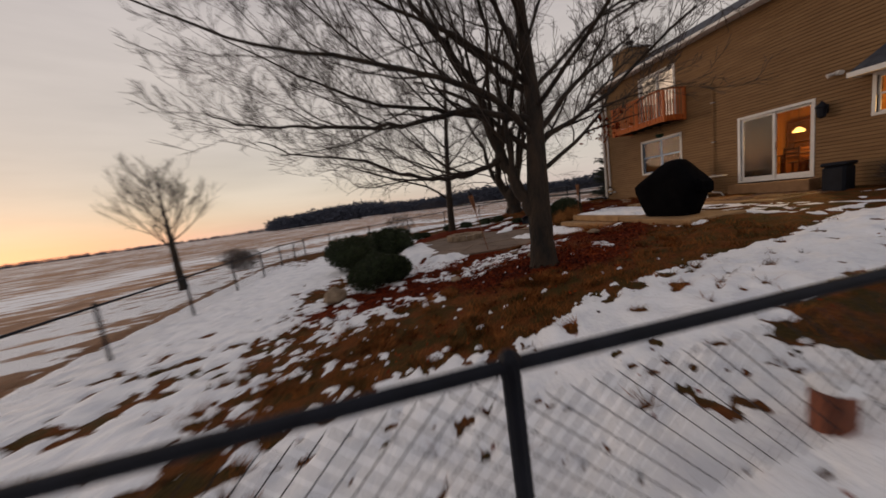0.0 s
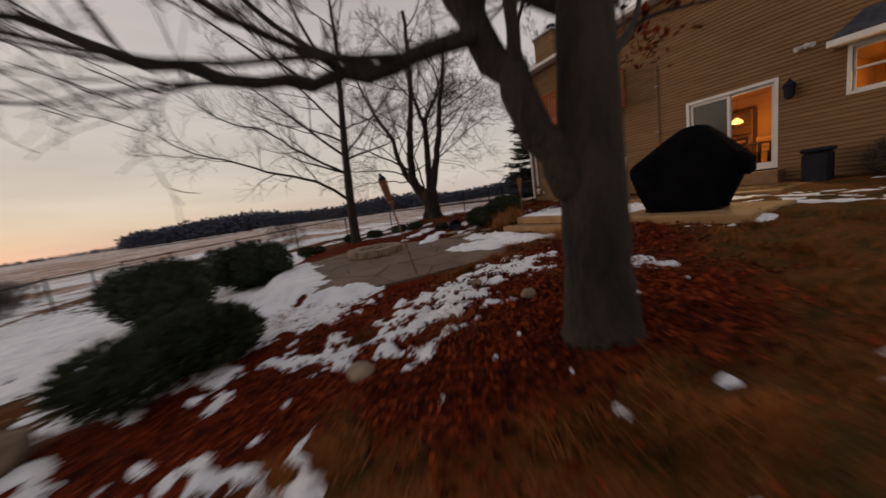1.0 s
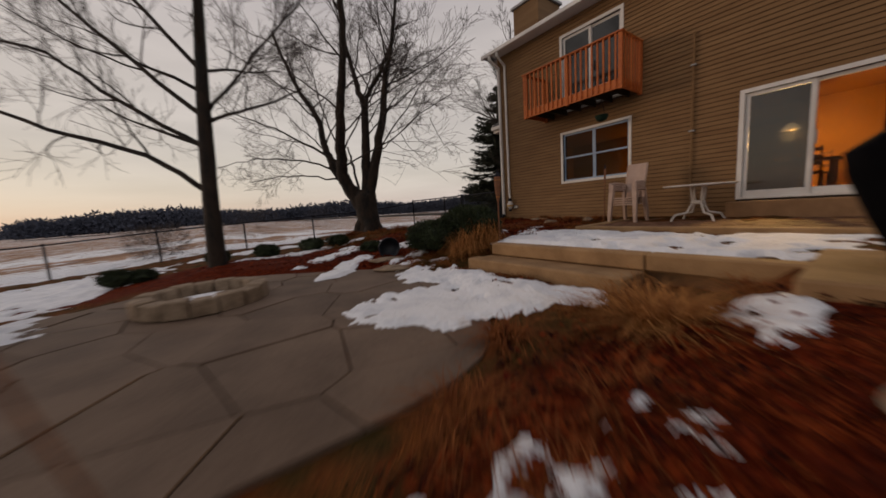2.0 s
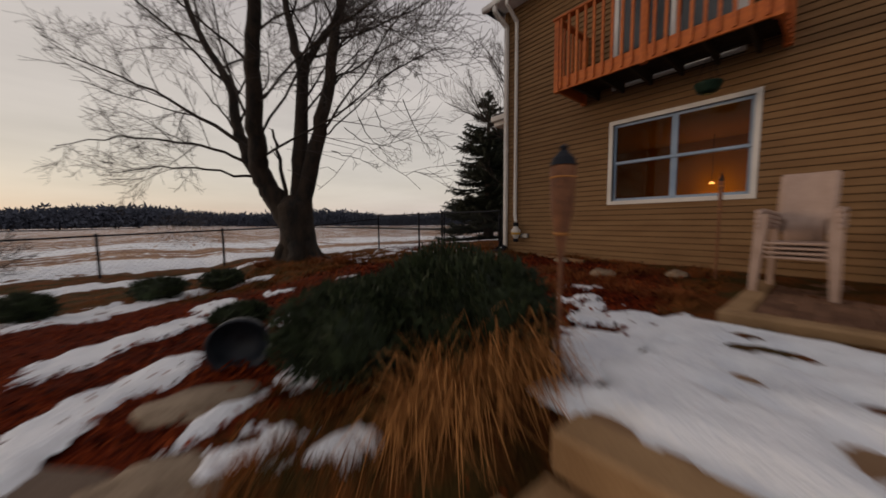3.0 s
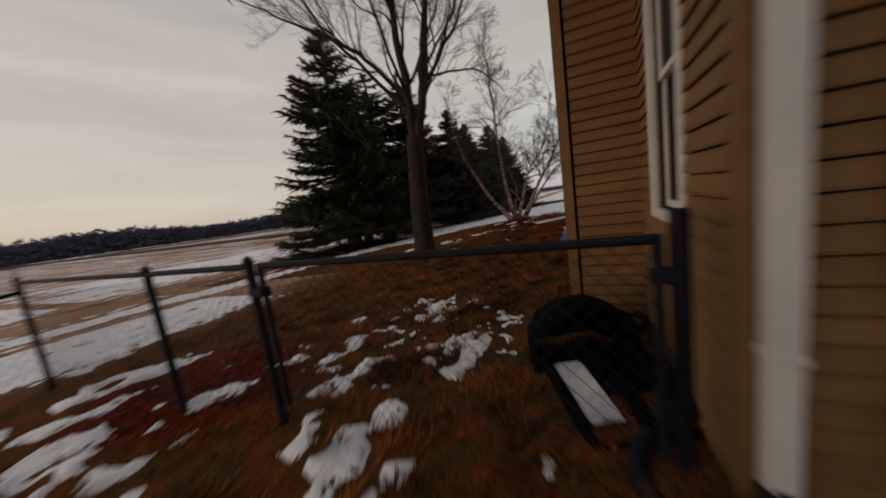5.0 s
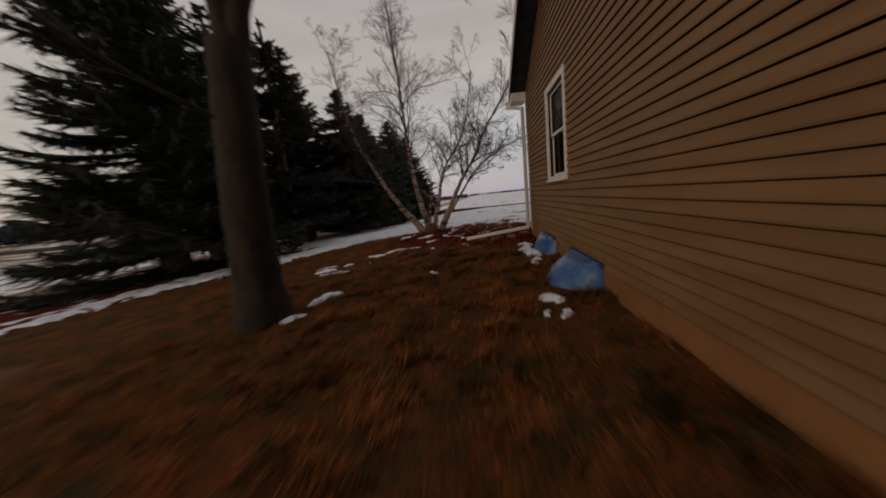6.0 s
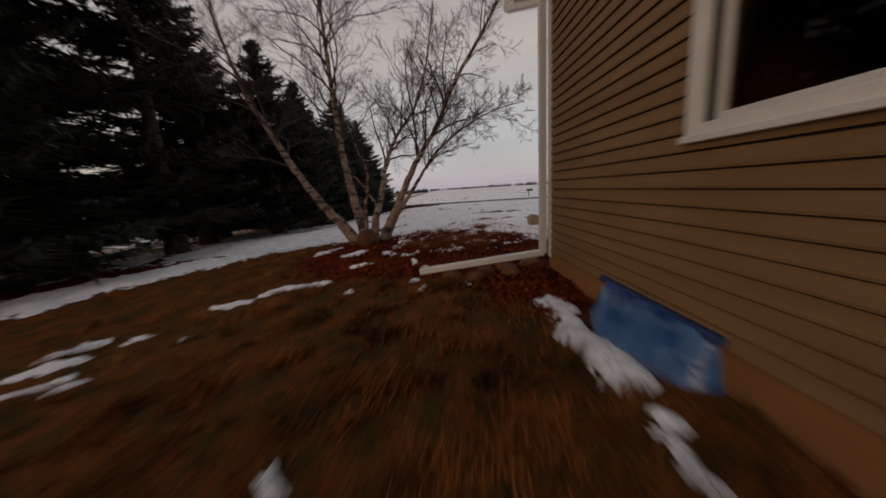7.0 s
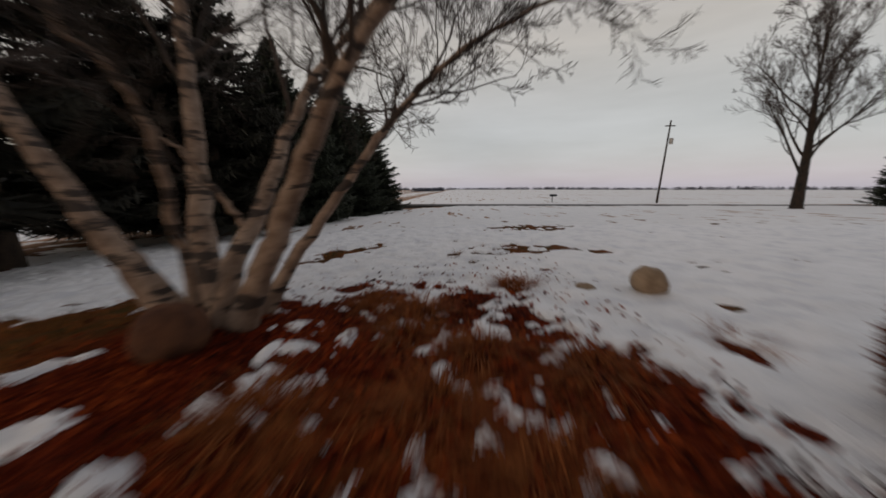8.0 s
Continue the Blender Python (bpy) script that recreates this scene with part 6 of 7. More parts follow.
part("box", boxes((-0.15, 0.15, -0.75, 0.45, 1.05, 1.4), bevel=0.05), M_BIN, mail)
tagged(part("road", boxes((50.2, 53.8, -300, 260, -1.6, -0.98)), material("asphalt", (0.03, 0.03, 0.032), (0.07, 0.066, 0.062), 0.6, 0.9, 0.3)), "dark cleared country road through the snow", "road", kind="structure")


# ---- balcony ----
bal = thing("balcony", (0, 0, 0), "orange-stained cedar balcony with upright balusters below a sliding door", "balcony")
BX0, BY0, BY1, BZ, BT = -1.02, -4.72, -2.02, 3.0, 4.22
part("rim_board", boxes((BX0 - 0.04, BX0, BY0, BY1, BZ, BZ + 0.22), bevel=0.006), M_CEDAR, bal)
part("rim_board", boxes((BX0, -0.03, BY0 - 0.04, BY0, BZ, BZ + 0.22), bevel=0.006), M_CEDAR, bal)
part("rim_board", boxes((BX0, -0.03, BY1, BY1 + 0.04, BZ, BZ + 0.22), bevel=0.006), M_CEDAR, bal)
# joists and deck boards carry the underside's shade in their colour
for i in range(6):
    y = BY0 + 0.25 + i * 0.44
    part("joist", boxes((BX0 + 0.002, -0.03, y - 0.02, y + 0.02, BZ + 0.01, BZ + 0.17)), M_CORE_SHADE, bal, "joist coloured dark for the shade below the deck")
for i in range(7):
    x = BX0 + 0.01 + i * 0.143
    part("deck_board", boxes((x, x + 0.135, BY0 + 0.002, BY1 - 0.002, BZ + 0.175, BZ + 0.21), bevel=0.004), M_DECK_SHADE, bal, "deck board coloured dark for the shade below the balcony")
for x, y in ((BX0 - 0.02, BY0 - 0.02), (BX0 - 0.02, BY1 + 0.02), (BX0 - 0.02, (BY0 + BY1) / 2), (-0.08, BY0 - 0.02), (-0.08, BY1 + 0.02)):
    part("post", boxes((x - 0.045, x + 0.045, y - 0.045, y + 0.045, BZ - 0.02, BT - 0.03), bevel=0.006), M_CEDAR, bal)
part("top_rail", boxes((BX0 - 0.09, BX0 + 0.05, BY0 - 0.09, BY1 + 0.09, BT - 0.03, BT + 0.01), bevel=0.008), M_CEDAR, bal)
for y in (BY0 - 0.02, BY1 + 0.02):
    part("top_rail", boxes((BX0 + 0.05, -0.035, y - 0.06, y + 0.06, BT - 0.03, BT + 0.01), bevel=0.008), M_CEDAR, bal)
for k in range(19):
    y = BY0 + 0.08 + k * 0.142
    bm = boxes((BX0 - 0.075, BX0 - 0.041, y - 0.018, y + 0.018, BZ + 0.03, BT - 0.03))
    part("baluster", bm, M_CEDAR, bal)
for y, s in ((BY0 - 0.058, 1), (BY1 + 0.058, -1)):
    for k in range(6):
        x = BX0 + 0.12 + k * 0.142
        part("baluster", boxes((x - 0.018, x + 0.018, y - 0.017, y + 0.017, BZ + 0.03, BT - 0.03)), M_CEDAR, bal)
for i in range(5):
    y = BY0 + 0.47 + i * 0.44
    tagged(part("balcony_snow", boxes((BX0 + 0.03, BX0 + 0.35, y - 0.14, y + 0.14, BZ + 0.212, BZ + 0.25), bevel=0.015), M_SNOW), "old snow lying on the balcony deck", "snow")

basket = thing("hanging_basket", (-0.55, -4.03, 2.47), "dark green hanging flower basket below the balcony", "planter")
part("bowl", lathe(bmesh.new(), ((0.05, 0), (0.12, 0.03), (0.16, 0.12), (0.165, 0.15)), sides=14), material("green_plastic", (0.005, 0.016, 0.010), (0.010, 0.028, 0.017), 5, 0.6, 0.05, spec=0.15), basket)
part("cord", rod(rod(rod(bmesh.new(), (0.15, 0, 0.15), (0, 0, 0.56), 0.004), (-0.08, 0.13, 0.15), (0, 0, 0.56), 0.004), (-0.08, -0.13, 0.15), (0, 0, 0.56), 0.004), M_BLACK, basket)

# ---- fixtures on the walls ----
sc = thing("wall_lantern", (-0.03, -8.86, 2.0), "dark bronze wall lantern beside the sliding door", "lamp")
part("backplate", boxes((-0.02, 0.0, -0.06, 0.06, 0.0, 0.24), bevel=0.006), M_BIN, sc)
part("housing", lathe(bmesh.new(), ((0.03, -0.12), (0.09, -0.08), (0.11, 0.16), (0.14, 0.18), (0.06, 0.28), (0.015, 0.34)), (-0.17, 0, 0), 8), M_BIN, sc)
part("arm", rod(bmesh.new(), (-0.01, 0, 0.18), (-0.14, 0, 0.18), 0.012), M_BIN, sc)
fl = thing("flood_light", (-0.03, -9.08, 2.98), "small white twin flood light high on the siding", "lamp")
part("base", rod(bmesh.new(), (0.02, 0, 0), (-0.03, 0, 0), 0.06, 0.06, 12), M_WHITE, fl)
for dy in (-0.08, 0.08):
    part("head", rod(bmesh.new(), (-0.05, dy * 0.6, 0.0), (-0.15, dy * 1.7, -0.04), 0.03, 0.06, 12), M_WHITE, fl)
mb = thing("wall_conduit", (-0.03, -5.08, 0.85), "tan painted conduit pipe strapped to the siding", "pipe")
part("conduit", rod(bmesh.new(), (-0.05, -0.75, -0.9), (-0.05, -0.75, 3.1), 0.022), M_SIDING, mb, "tan painted conduit pipe")
for zz in (-0.2, 1.0, 2.4):
    part("strap", boxes((-0.08, 0.0, -0.80, -0.70, zz, zz + 0.03)), M_METAL, mb)
ob = thing("outlet_box", (-0.03, -0.62, 0.34), "grey outdoor outlet cover near the house corner", "outlet")
part("cover", boxes((-0.06, 0.0, -0.10, 0.10, 0.0, 0.10), bevel=0.01), M_METAL, ob)
ld = thing("drain_lantern", (-0.15, -0.44, 0.36), "white and yellow lantern-shaped drain guard below the downspout", "drain guard")
part("body", lathe(bmesh.new(), ((0.03, -0.05), (0.055, -0.03), (0.06, 0.0), (0.10, 0.06), (0.115, 0.15), (0.06, 0.22), (0.055, 0.25)), sides=14), M_WHITE, ld, "", True)
part("band", lathe(bmesh.new(), ((0.098, 0.055), (0.112, 0.062), (0.117, 0.105), (0.108, 0.108)), sides=14), material("yellow_band", (0.52, 0.30, 0.04), (0.62, 0.38, 0.06), 4, 0.5, 0.0), ld, "yellow band")
part("collar", lathe(bmesh.new(), ((0.06, 0.25), (0.065, 0.26), (0.065, 0.33), (0.055, 0.34)), sides=14), M_BLACK, ld)
part("foot", lathe(bmesh.new(), ((0.045, -0.12), (0.06, -0.10), (0.06, -0.05), (0.04, -0.04)), sides=14), M_BLACK, ld)

# ---- terrace, steps and pavers ----
tx, ty0, ty1 = TERRACE
ter = tagged(new("terrace"), "raised terrace edged with tan landscape timbers and steps", "terrace", kind="structure")
part("fill", boxes((tx + 0.02, -0.02, ty0, ty1 - 0.02, -0.9, TERRACE_Z - 0.03)), M_FOUND, ter)
for k in range(2):
    a, b = ty1 - k * 2.42, ty1 - (k + 1) * 2.42 + 0.01
    part("timber", boxes((tx - 0.12, tx + 0.10, b, a, TERRACE_Z - 0.18, TERRACE_Z + 0.012), bevel=0.018), M_TIMBER, ter)
    if k < 1:
        part("timber", boxes((tx - 0.62, tx - 0.36, b, a + 0.06, TERRACE_Z - 0.40, TERRACE_Z - 0.175), bevel=0.02), M_TIMBER, ter)
        part("tread", boxes((tx - 0.36, tx - 0.12, b, a, TERRACE_Z - 0.42, TERRACE_Z - 0.185), bevel=0.006), M_TIMBER, ter)
pad = tagged(new("paver_pad"), "brown brick paver pad with timber edging at the house wall", "paving", kind="structure")
PZ = -0.07
part("timber", boxes((-2.86, -2.68, -9.5, -4.66, PZ - 0.16, PZ + 0.02), bevel=0.016), M_TIMBER, pad)
part("timber", boxes((-2.68, -0.1, -4.84, -4.66, PZ - 0.16, PZ + 0.02), bevel=0.016), M_TIMBER, pad)
part("bedding", boxes((-2.67, -0.03, -9.5, -4.85, PZ - 0.2, PZ - 0.012)), M_FOUND, pad)
brick = bmesh.new()
box(brick, -0.107, 0.107, -0.052, 0.052, -0.03, 0.0, 0.006)
brick_mesh = bpy.data.meshes.new("brick")
bmesh.ops.recalc_face_normals(brick, faces=brick.faces)
brick.to_mesh(brick_mesh)
brick.free()
brick_mesh.materials.append(M_PAVER)
rngp = np.random.default_rng(8)
far_bricks = bmesh.new()
for j in range(42):
    y = -4.91 - j * 0.110
    for i in range(12):
        x = -2.56 + i * 0.22 + (0.11 if j % 2 else 0.0)
        if x > -0.12:
            continue
        z = PZ + float(rngp.normal(0, 0.003))
        if j < 24:
            b = new("brick", brick_mesh)
            b.parent, b.location = pad, (x, y, z)
        else:
            box(far_bricks, x - 0.107, x + 0.107, y - 0.052, y + 0.052, z - 0.03, z)
part("brick_rest", far_bricks, M_PAVER, pad)["kind"] = "stuff"


def pad_snow(name, x0, x1, y0, y1, z, label, seed):
    """A sheet of snow over a level place, with a wavering melted rim and dents."""
    sx, sy, sf = sheet(np.linspace(x0, x1, int((x1 - x0) / 0.05)), np.linspace(y0, y1, int((y1 - y0) / 0.05)))
    edge = np.minimum(np.minimum(sx - x0, x1 - sx), np.minimum(sy - y0, y1 - sy)) - 0.12 + 0.35 * fbm(sx, sy, 1.6, 4, seed)
    dents = np.clip(fbm(sx, sy, 2.6, 3, seed + 4.0) - 0.13, 0, 1) * 0.55 + 0.12 * np.clip(2.2 * pits(sx, sy, 0.36, 0.5, 0.11, 11), 0, 1)
    zz = z + 0.05 * np.clip(edge / 0.12, -0.6, 1) + 0.03 * fbm(sx, sy, 1.5, 4, seed) + 0.03 * fbm(sx, sy, 7.0, 3, seed) - dents
    keep = (zz.reshape(-1)[sf] > z - 0.03).any(axis=1)
    sf = sf[keep]
    used, inv = np.unique(sf, return_inverse=True)
    ob_ = array_part(name, np.stack((sx, sy, zz), -1).reshape(-1, 3)[used], inv.reshape(-1, 4), M_SNOW, smooth=True)
    return tagged(ob_, label, "snow", kind="stuff")


pad_snow("terrace_snow", tx + 0.08, -2.85, -11.7, ty1 + 0.30, TERRACE_Z, "trodden snow lying on the terrace", 2.0)
pad_snow("terrace_snow", -2.9, -0.5, -11.7, -9.3, TERRACE_Z, "snow lying beside the paver pad", 6.0)

# ---- flagstone patio with a fire ring ----
pat = tagged(new("flagstone_patio"), "brown-grey flagstone patio with snow along one side", "patio", kind="structure")
rngf = np.random.default_rng(17)
pcx, pcy, prx, pry = PATIO
seeds = []
while len(seeds) < 46:
    p = rngf.uniform(-1, 1, 2)
    if np.hypot(*p) < 1 and all(np.hypot(p[0] - q[0], p[1] - q[1]) > 0.20 for q in seeds):
        seeds.append(p)


def clip(poly, mid, way):
    """The part of a polygon on the near side of the line through mid, square to way."""
    res = []
    for a, b in zip(poly, poly[1:] + poly[:1]):
        da, db = np.dot(a - mid, way), np.dot(b - mid, way)
        if da <= 0:
            res.append(a)
        if da * db < 0:
            res.append(a + (b - a) * da / (da - db))
    return res


for i, s in enumerate(seeds):
    cell = [np.array((math.cos(a), math.sin(a))) * (0.97 + 0.05 * math.sin(5 * a)) for a in np.linspace(0, 2 * math.pi, 48, endpoint=False)]
    for j, q in enumerate(seeds):
        if i != j:
            cell = clip(cell, (s + q) / 2 - (q - s) / np.linalg.norm(q - s) * 0.0022, q - s)
            if len(cell) < 3:
                break
    if len(cell) < 3:
        continue
    h = PATIO_Z + rngf.normal(0, 0.005)
    bm = bmesh.new()
    low_ = [bm.verts.new((pcx + c[0] * prx, pcy + c[1] * pry, h - 0.06)) for c in cell]
    m = sum(cell) / len(cell)
    mid_ = [bm.verts.new((pcx + c[0] * prx, pcy + c[1] * pry, h - 0.008)) for c in cell]
    top_ = [bm.verts.new((pcx + (m[0] + (c[0] - m[0]) * 0.988) * prx, pcy + (m[1] + (c[1] - m[1]) * 0.988) * pry, h)) for c in cell]
    for lo, hi in ((low_, mid_), (mid_, top_)):
        for k in range(len(cell)):
            bm.faces.new((lo[k], lo[(k + 1) % len(cell)], hi[(k + 1) % len(cell)], hi[k]))
    bm.faces.new(top_)
    part("flagstone", bm, M_FLAG, pat)

ring = thing("fire_ring", (-9.25, -3.3, PATIO_Z), "low ring of tan stone blocks holding snow on the patio", "fire pit")
for k in range(16):
    a = 2 * math.pi * k / 16
    bm = bmesh.new()
    vs = [(r * math.cos(a + s), r * math.sin(a + s), z) for z in (0, 0.20) for r, s in ((0.52, -0.18), (0.52, 0.18), (0.74, 0.185), (0.74, -0.185))]
    v = [bm.verts.new(Vector(q) + Vector((0, 0, 0.01 * math.sin(k * 3) if q[2] else 0))) for q in vs]
    for q in ((0, 1, 2, 3), (4, 5, 6, 7), (0, 1, 5, 4), (1, 2, 6, 5), (2, 3, 7, 6), (3, 0, 4, 7)):
        bm.faces.new([v[n] for n in q])
    bmesh.ops.bevel(bm, geom=list(bm.edges), offset=0.015, segments=1, affect="EDGES")
    part("stone_block", bm, M_STONE, ring)
part("ash_bed", lathe(bmesh.new(), ((0.5, 0.0), (0.5, 0.05), (0.2, 0.09), (0.02, 0.10)), sides=16), M_SNOW, ring, "snow lying inside the ring")


# ---- furniture on the pad ----
def plate(bm, lo, hi):
    """A tapered solid between two four-cornered outlines."""
    v0, v1 = [bm.verts.new(p) for p in lo], [bm.verts.new(p) for p in hi]
    for i in range(4):
        bm.faces.new((v0[i], v0[(i + 1) % 4], v1[(i + 1) % 4], v1[i]))
    bm.faces.new(v0)
    bm.faces.new(v1)
    return bm


def quad(x, y, z, w, d):
    return [(x - w, y - d, z), (x + w, y - d, z), (x + w, y + d, z), (x - w, y + d, z)]


def resin_chair(z, top):
    """One-piece armchair: its front is towards -y."""
    part("seat", boxes((-0.20, 0.20, -0.24, 0.22, 0.385 + z, 0.403 + z), (-0.22, 0.22, -0.262, -0.238, 0.378 + z, 0.405 + z), bevel=0.008), M_PINKISH, chairs)
    for sx in (-1, 1):
        part("front_leg", plate(bmesh.new(), quad(sx * 0.29, -0.27, 0.0 if z == 0 else 0.03 + z * 0.8, 0.030, 0.030), quad(sx * 0.255, -0.22, 0.70 + z, 0.048, 0.035)), M_PINKISH, chairs)
        part("back_leg", plate(bmesh.new(), quad(sx * 0.25, 0.33, 0.0 if z == 0 else 0.03 + z * 0.8, 0.026, 0.026), quad(sx * 0.22, 0.22, 0.60 + z, 0.034, 0.040)), M_PINKISH, chairs)
        arm = bend(bmesh.new(), [(sx * 0.265, -0.23, 0.66 + z), (sx * 0.285, -0.25, 0.72 + z), (sx * 0.285, -0.02, 0.735 + z), (sx * 0.26, 0.16, 0.72 + z), (sx * 0.20, 0.24, 0.69 + z)], 0.030, 10)
        part("armrest", arm, M_PINKISH, chairs)
    back = bmesh.new()
    steps = (0.0, 0.30, 0.36, 0.75, 0.96, 1.0) if top else (0.0, 0.30, 0.40)
    rows = []
    for t in steps:
        wide = (0.15 if t < 0.33 else 0.225) - (0.02 if t == 1.0 else 0.0)
        for d in (0.0, 0.024):
            rows.append([back.verts.new((wide * (i / 4 - 1), 0.19 + 0.20 * t + 0.035 * (1 - (i / 4 - 1) ** 2) + d, 0.40 + z + 0.76 * t)) for i in range(9)])
    pairs = [(rows[0], rows[1]), (rows[-2], rows[-1])]
    for k in range(0, len(rows) - 2, 2):
        pairs += [(rows[k], rows[k + 2]), (rows[k + 1], rows[k + 3])]
        for i in (0, 8):
            back.faces.new((rows[k][i], rows[k + 2][i], rows[k + 3][i], rows[k + 1][i]))
    for p, q in pairs:
        for i in range(8):
            back.faces.new((p[i], p[i + 1], q[i + 1], q[i]))
    part("backrest", back, M_PINKISH, chairs, "", True)


for k in range(4):
    chairs = thing("stacking_chair", (-1.28, -5.03, PZ), "faded pinkish resin armchair in a stack beside the window", "chair", "stacked resin chairs", turn=-94)
    resin_chair(k * 0.050, k == 3)
tab = thing("patio_table", (-1.0, -6.25, PZ), "white metal patio table with curved splayed legs", "table")
part("tabletop", lathe(bmesh.new(), ((0.58, 0.69), (0.60, 0.70), (0.60, 0.72), (0.57, 0.725)), sides=28), M_WHITE, tab)
for k in range(4):
    a = radians(45 + 90 * k)
    c, s = math.cos(a), math.sin(a)
    part("leg", bend(bmesh.new(), [(0.14 * c, 0.14 * s, 0.69), (0.10 * c, 0.10 * s, 0.36), (0.20 * c, 0.20 * s, 0.16), (0.42 * c, 0.42 * s, 0.12), (0.50 * c, 0.50 * s, 0.0)], 0.020, 8), M_WHITE, tab)
part("collar", lathe(bmesh.new(), ((0.10, 0.33), (0.12, 0.35), (0.12, 0.38), (0.10, 0.40)), sides=14), M_WHITE, tab)

# ---- covered grill and bin ----
gp_z = -0.06
tagged(part("grill_pad", boxes((-6.2, -4.7, -10.2, -8.2, -0.5, gp_z), bevel=0.02), M_TIMBER), "flat tan slab below the covered grill", "slab", kind="structure")
grill = thing("grill", (-5.5, -9.1, gp_z), "gas grill under a heavy black cover", "grill", turn=97)
bm = bmesh.new()
prof = ((0.0, 0.48, 0.30), (0.06, 0.54, 0.33), (0.34, 0.66, 0.36), (0.62, 0.76, 0.39), (0.76, 0.77, 0.39), (0.84, 0.70, 0.38), (1.02, 0.50, 0.34), (1.18, 0.31, 0.26), (1.29, 0.17, 0.18), (1.32, 0.07, 0.09))
rings = []
rngg = np.random.default_rng(4)
for z, rx, ry in prof:
    row = []
    for i in range(28):
        a = 2 * math.pi * i / 28
        c, s = math.cos(a), math.sin(a)
        e = 0.45 if z < 1.0 else 0.6
        fold = 1 + 0.025 * math.sin(9 * a + 3 * z) + rngg.normal(0, 0.008)
        row.append(bm.verts.new((rx * math.copysign(abs(c) ** e, c) * fold - 0.30 * max(0.0, z - 0.80), ry * math.copysign(abs(s) ** e, s) * fold, z)))
    rings.append(row)
for lo, hi in zip(rings, rings[1:]):
    for i in range(28):
        bm.faces.new((lo[i], lo[(i + 1) % 28], hi[(i + 1) % 28], hi[i]))
bm.faces.new(rings[-1])
part("cover", bm, M_COVER, grill, "", True)
bm = boxes((-0.83, -0.58, -0.27, 0.25, 0.48, 0.80), bevel=0.07)
for q in bm.verts:
    q.co.z += 0.05 * (q.co.x + 0.8) + 0.015 * math.sin(9 * q.co.y)
part("side_shelf", bm, M_COVER, grill, "cover drawn over the side shelf")
for sx in (-0.5, 0.5):
    for sy in (-0.2, 0.2):
        part("caster", rod(bmesh.new(), (sx, sy - 0.015, 0.03), (sx, sy + 0.015, 0.03), 0.03), M_BLACK, grill)
bin_ = thing("storage_bin", (-0.62, -9.45, TERRACE_Z), "dark plastic bin with a lid beside the patio door", "bin", turn=4)
part("body", boxes((-0.24, 0.24, -0.22, 0.22, 0.0, 0.70), bevel=0.05), M_BIN, bin_)
part("lid", boxes((-0.27, 0.27, -0.25, 0.25, 0.70, 0.80), bevel=0.04), M_BIN, bin_)
shrub("wall_shrub", -0.55, -10.6, 0.40, 0.55, 0.75, 77, "leafless brown shrub at the house wall", M_TWIG, 2600, 0.2, core=0.5, twiggy=True)


# ---- torches and stakes ----
def torch(x, y, lean, height, label, z0=None, fat=1.0):
    z = z_at(x, y) if z0 is None else z0
    ob = thing("garden_torch", (x, y, z), label, "torch", "bamboo torches")
    ob.matrix_world = pose(x, y, z, *lean)
    part("pole", rod(bmesh.new(), (0, 0, -0.1), (0, 0, height - 0.36), 0.014, 0.014, 8), M_BAMBOO, ob)
    head = part("head", lathe(bmesh.new(), ((0.016, height - 0.50), (0.030, height - 0.42), (0.058, height - 0.26), (0.068, height - 0.04), (0.062, height - 0.03)), sides=12, sx=fat, sy=fat), M_BAMBOO, ob, "woven bamboo head")
    for k in range(4):
        zz = height - 0.40 + 0.10 * k
        part("ring", lathe(bmesh.new(), ((0.036 + 0.009 * k, zz), (0.042 + 0.009 * k, zz + 0.008), (0.036 + 0.009 * k, zz + 0.016)), sides=12, sx=fat, sy=fat), M_STRAW, head)
    part("snuffer", lathe(bmesh.new(), ((0.07, height - 0.03), (0.055, height + 0.01), (0.02, height + 0.05), (0.022, height + 0.07), (0.004, height + 0.085)), sides=12, sx=fat, sy=fat), M_BIN, ob, "dark metal cap")
    return ob


torch(-9.55, -6.85, (4, -13, 0), 1.75, "leaning bamboo garden torch beside the patio")
torch(-4.78, -4.32, (0, 1, 0), 1.26, "bamboo garden torch beside the terrace steps")
torch(-0.95, -4.30, (0, 2, 0), 1.30, "thin bamboo torch standing at the house wall", fat=0.4)

# ---- stones, pots, odds and ends ----
def boulder(name, x, y, r, h, seed, label, group="", mat=M_STONE, sink=0.25, stretch_=(1, 1)):
    rng = np.random.default_rng(seed)
    ob_ = thing(name, (x, y, z_at(x, y)), label, "stone", group, turn=float(rng.uniform(0, 180)))
    bm_ = bmesh.new()
    bmesh.ops.create_icosphere(bm_, subdivisions=3, radius=1)
    off = rng.uniform(0, 50)
    for v_ in bm_.verts:
        k_ = 1 + 0.22 * noise.noise(v_.co * 1.3 + Vector((off, 0, 0))) + 0.08 * noise.noise(v_.co * 4 + Vector((off, 3, 0)))
        v_.co = Vector((v_.co.x * r * stretch_[0] * k_, v_.co.y * r * stretch_[1] * k_, (v_.co.z + 1 - sink) * h / 2 * k_))
    part("rock", bm_, mat, ob_, "", True)
    return ob_


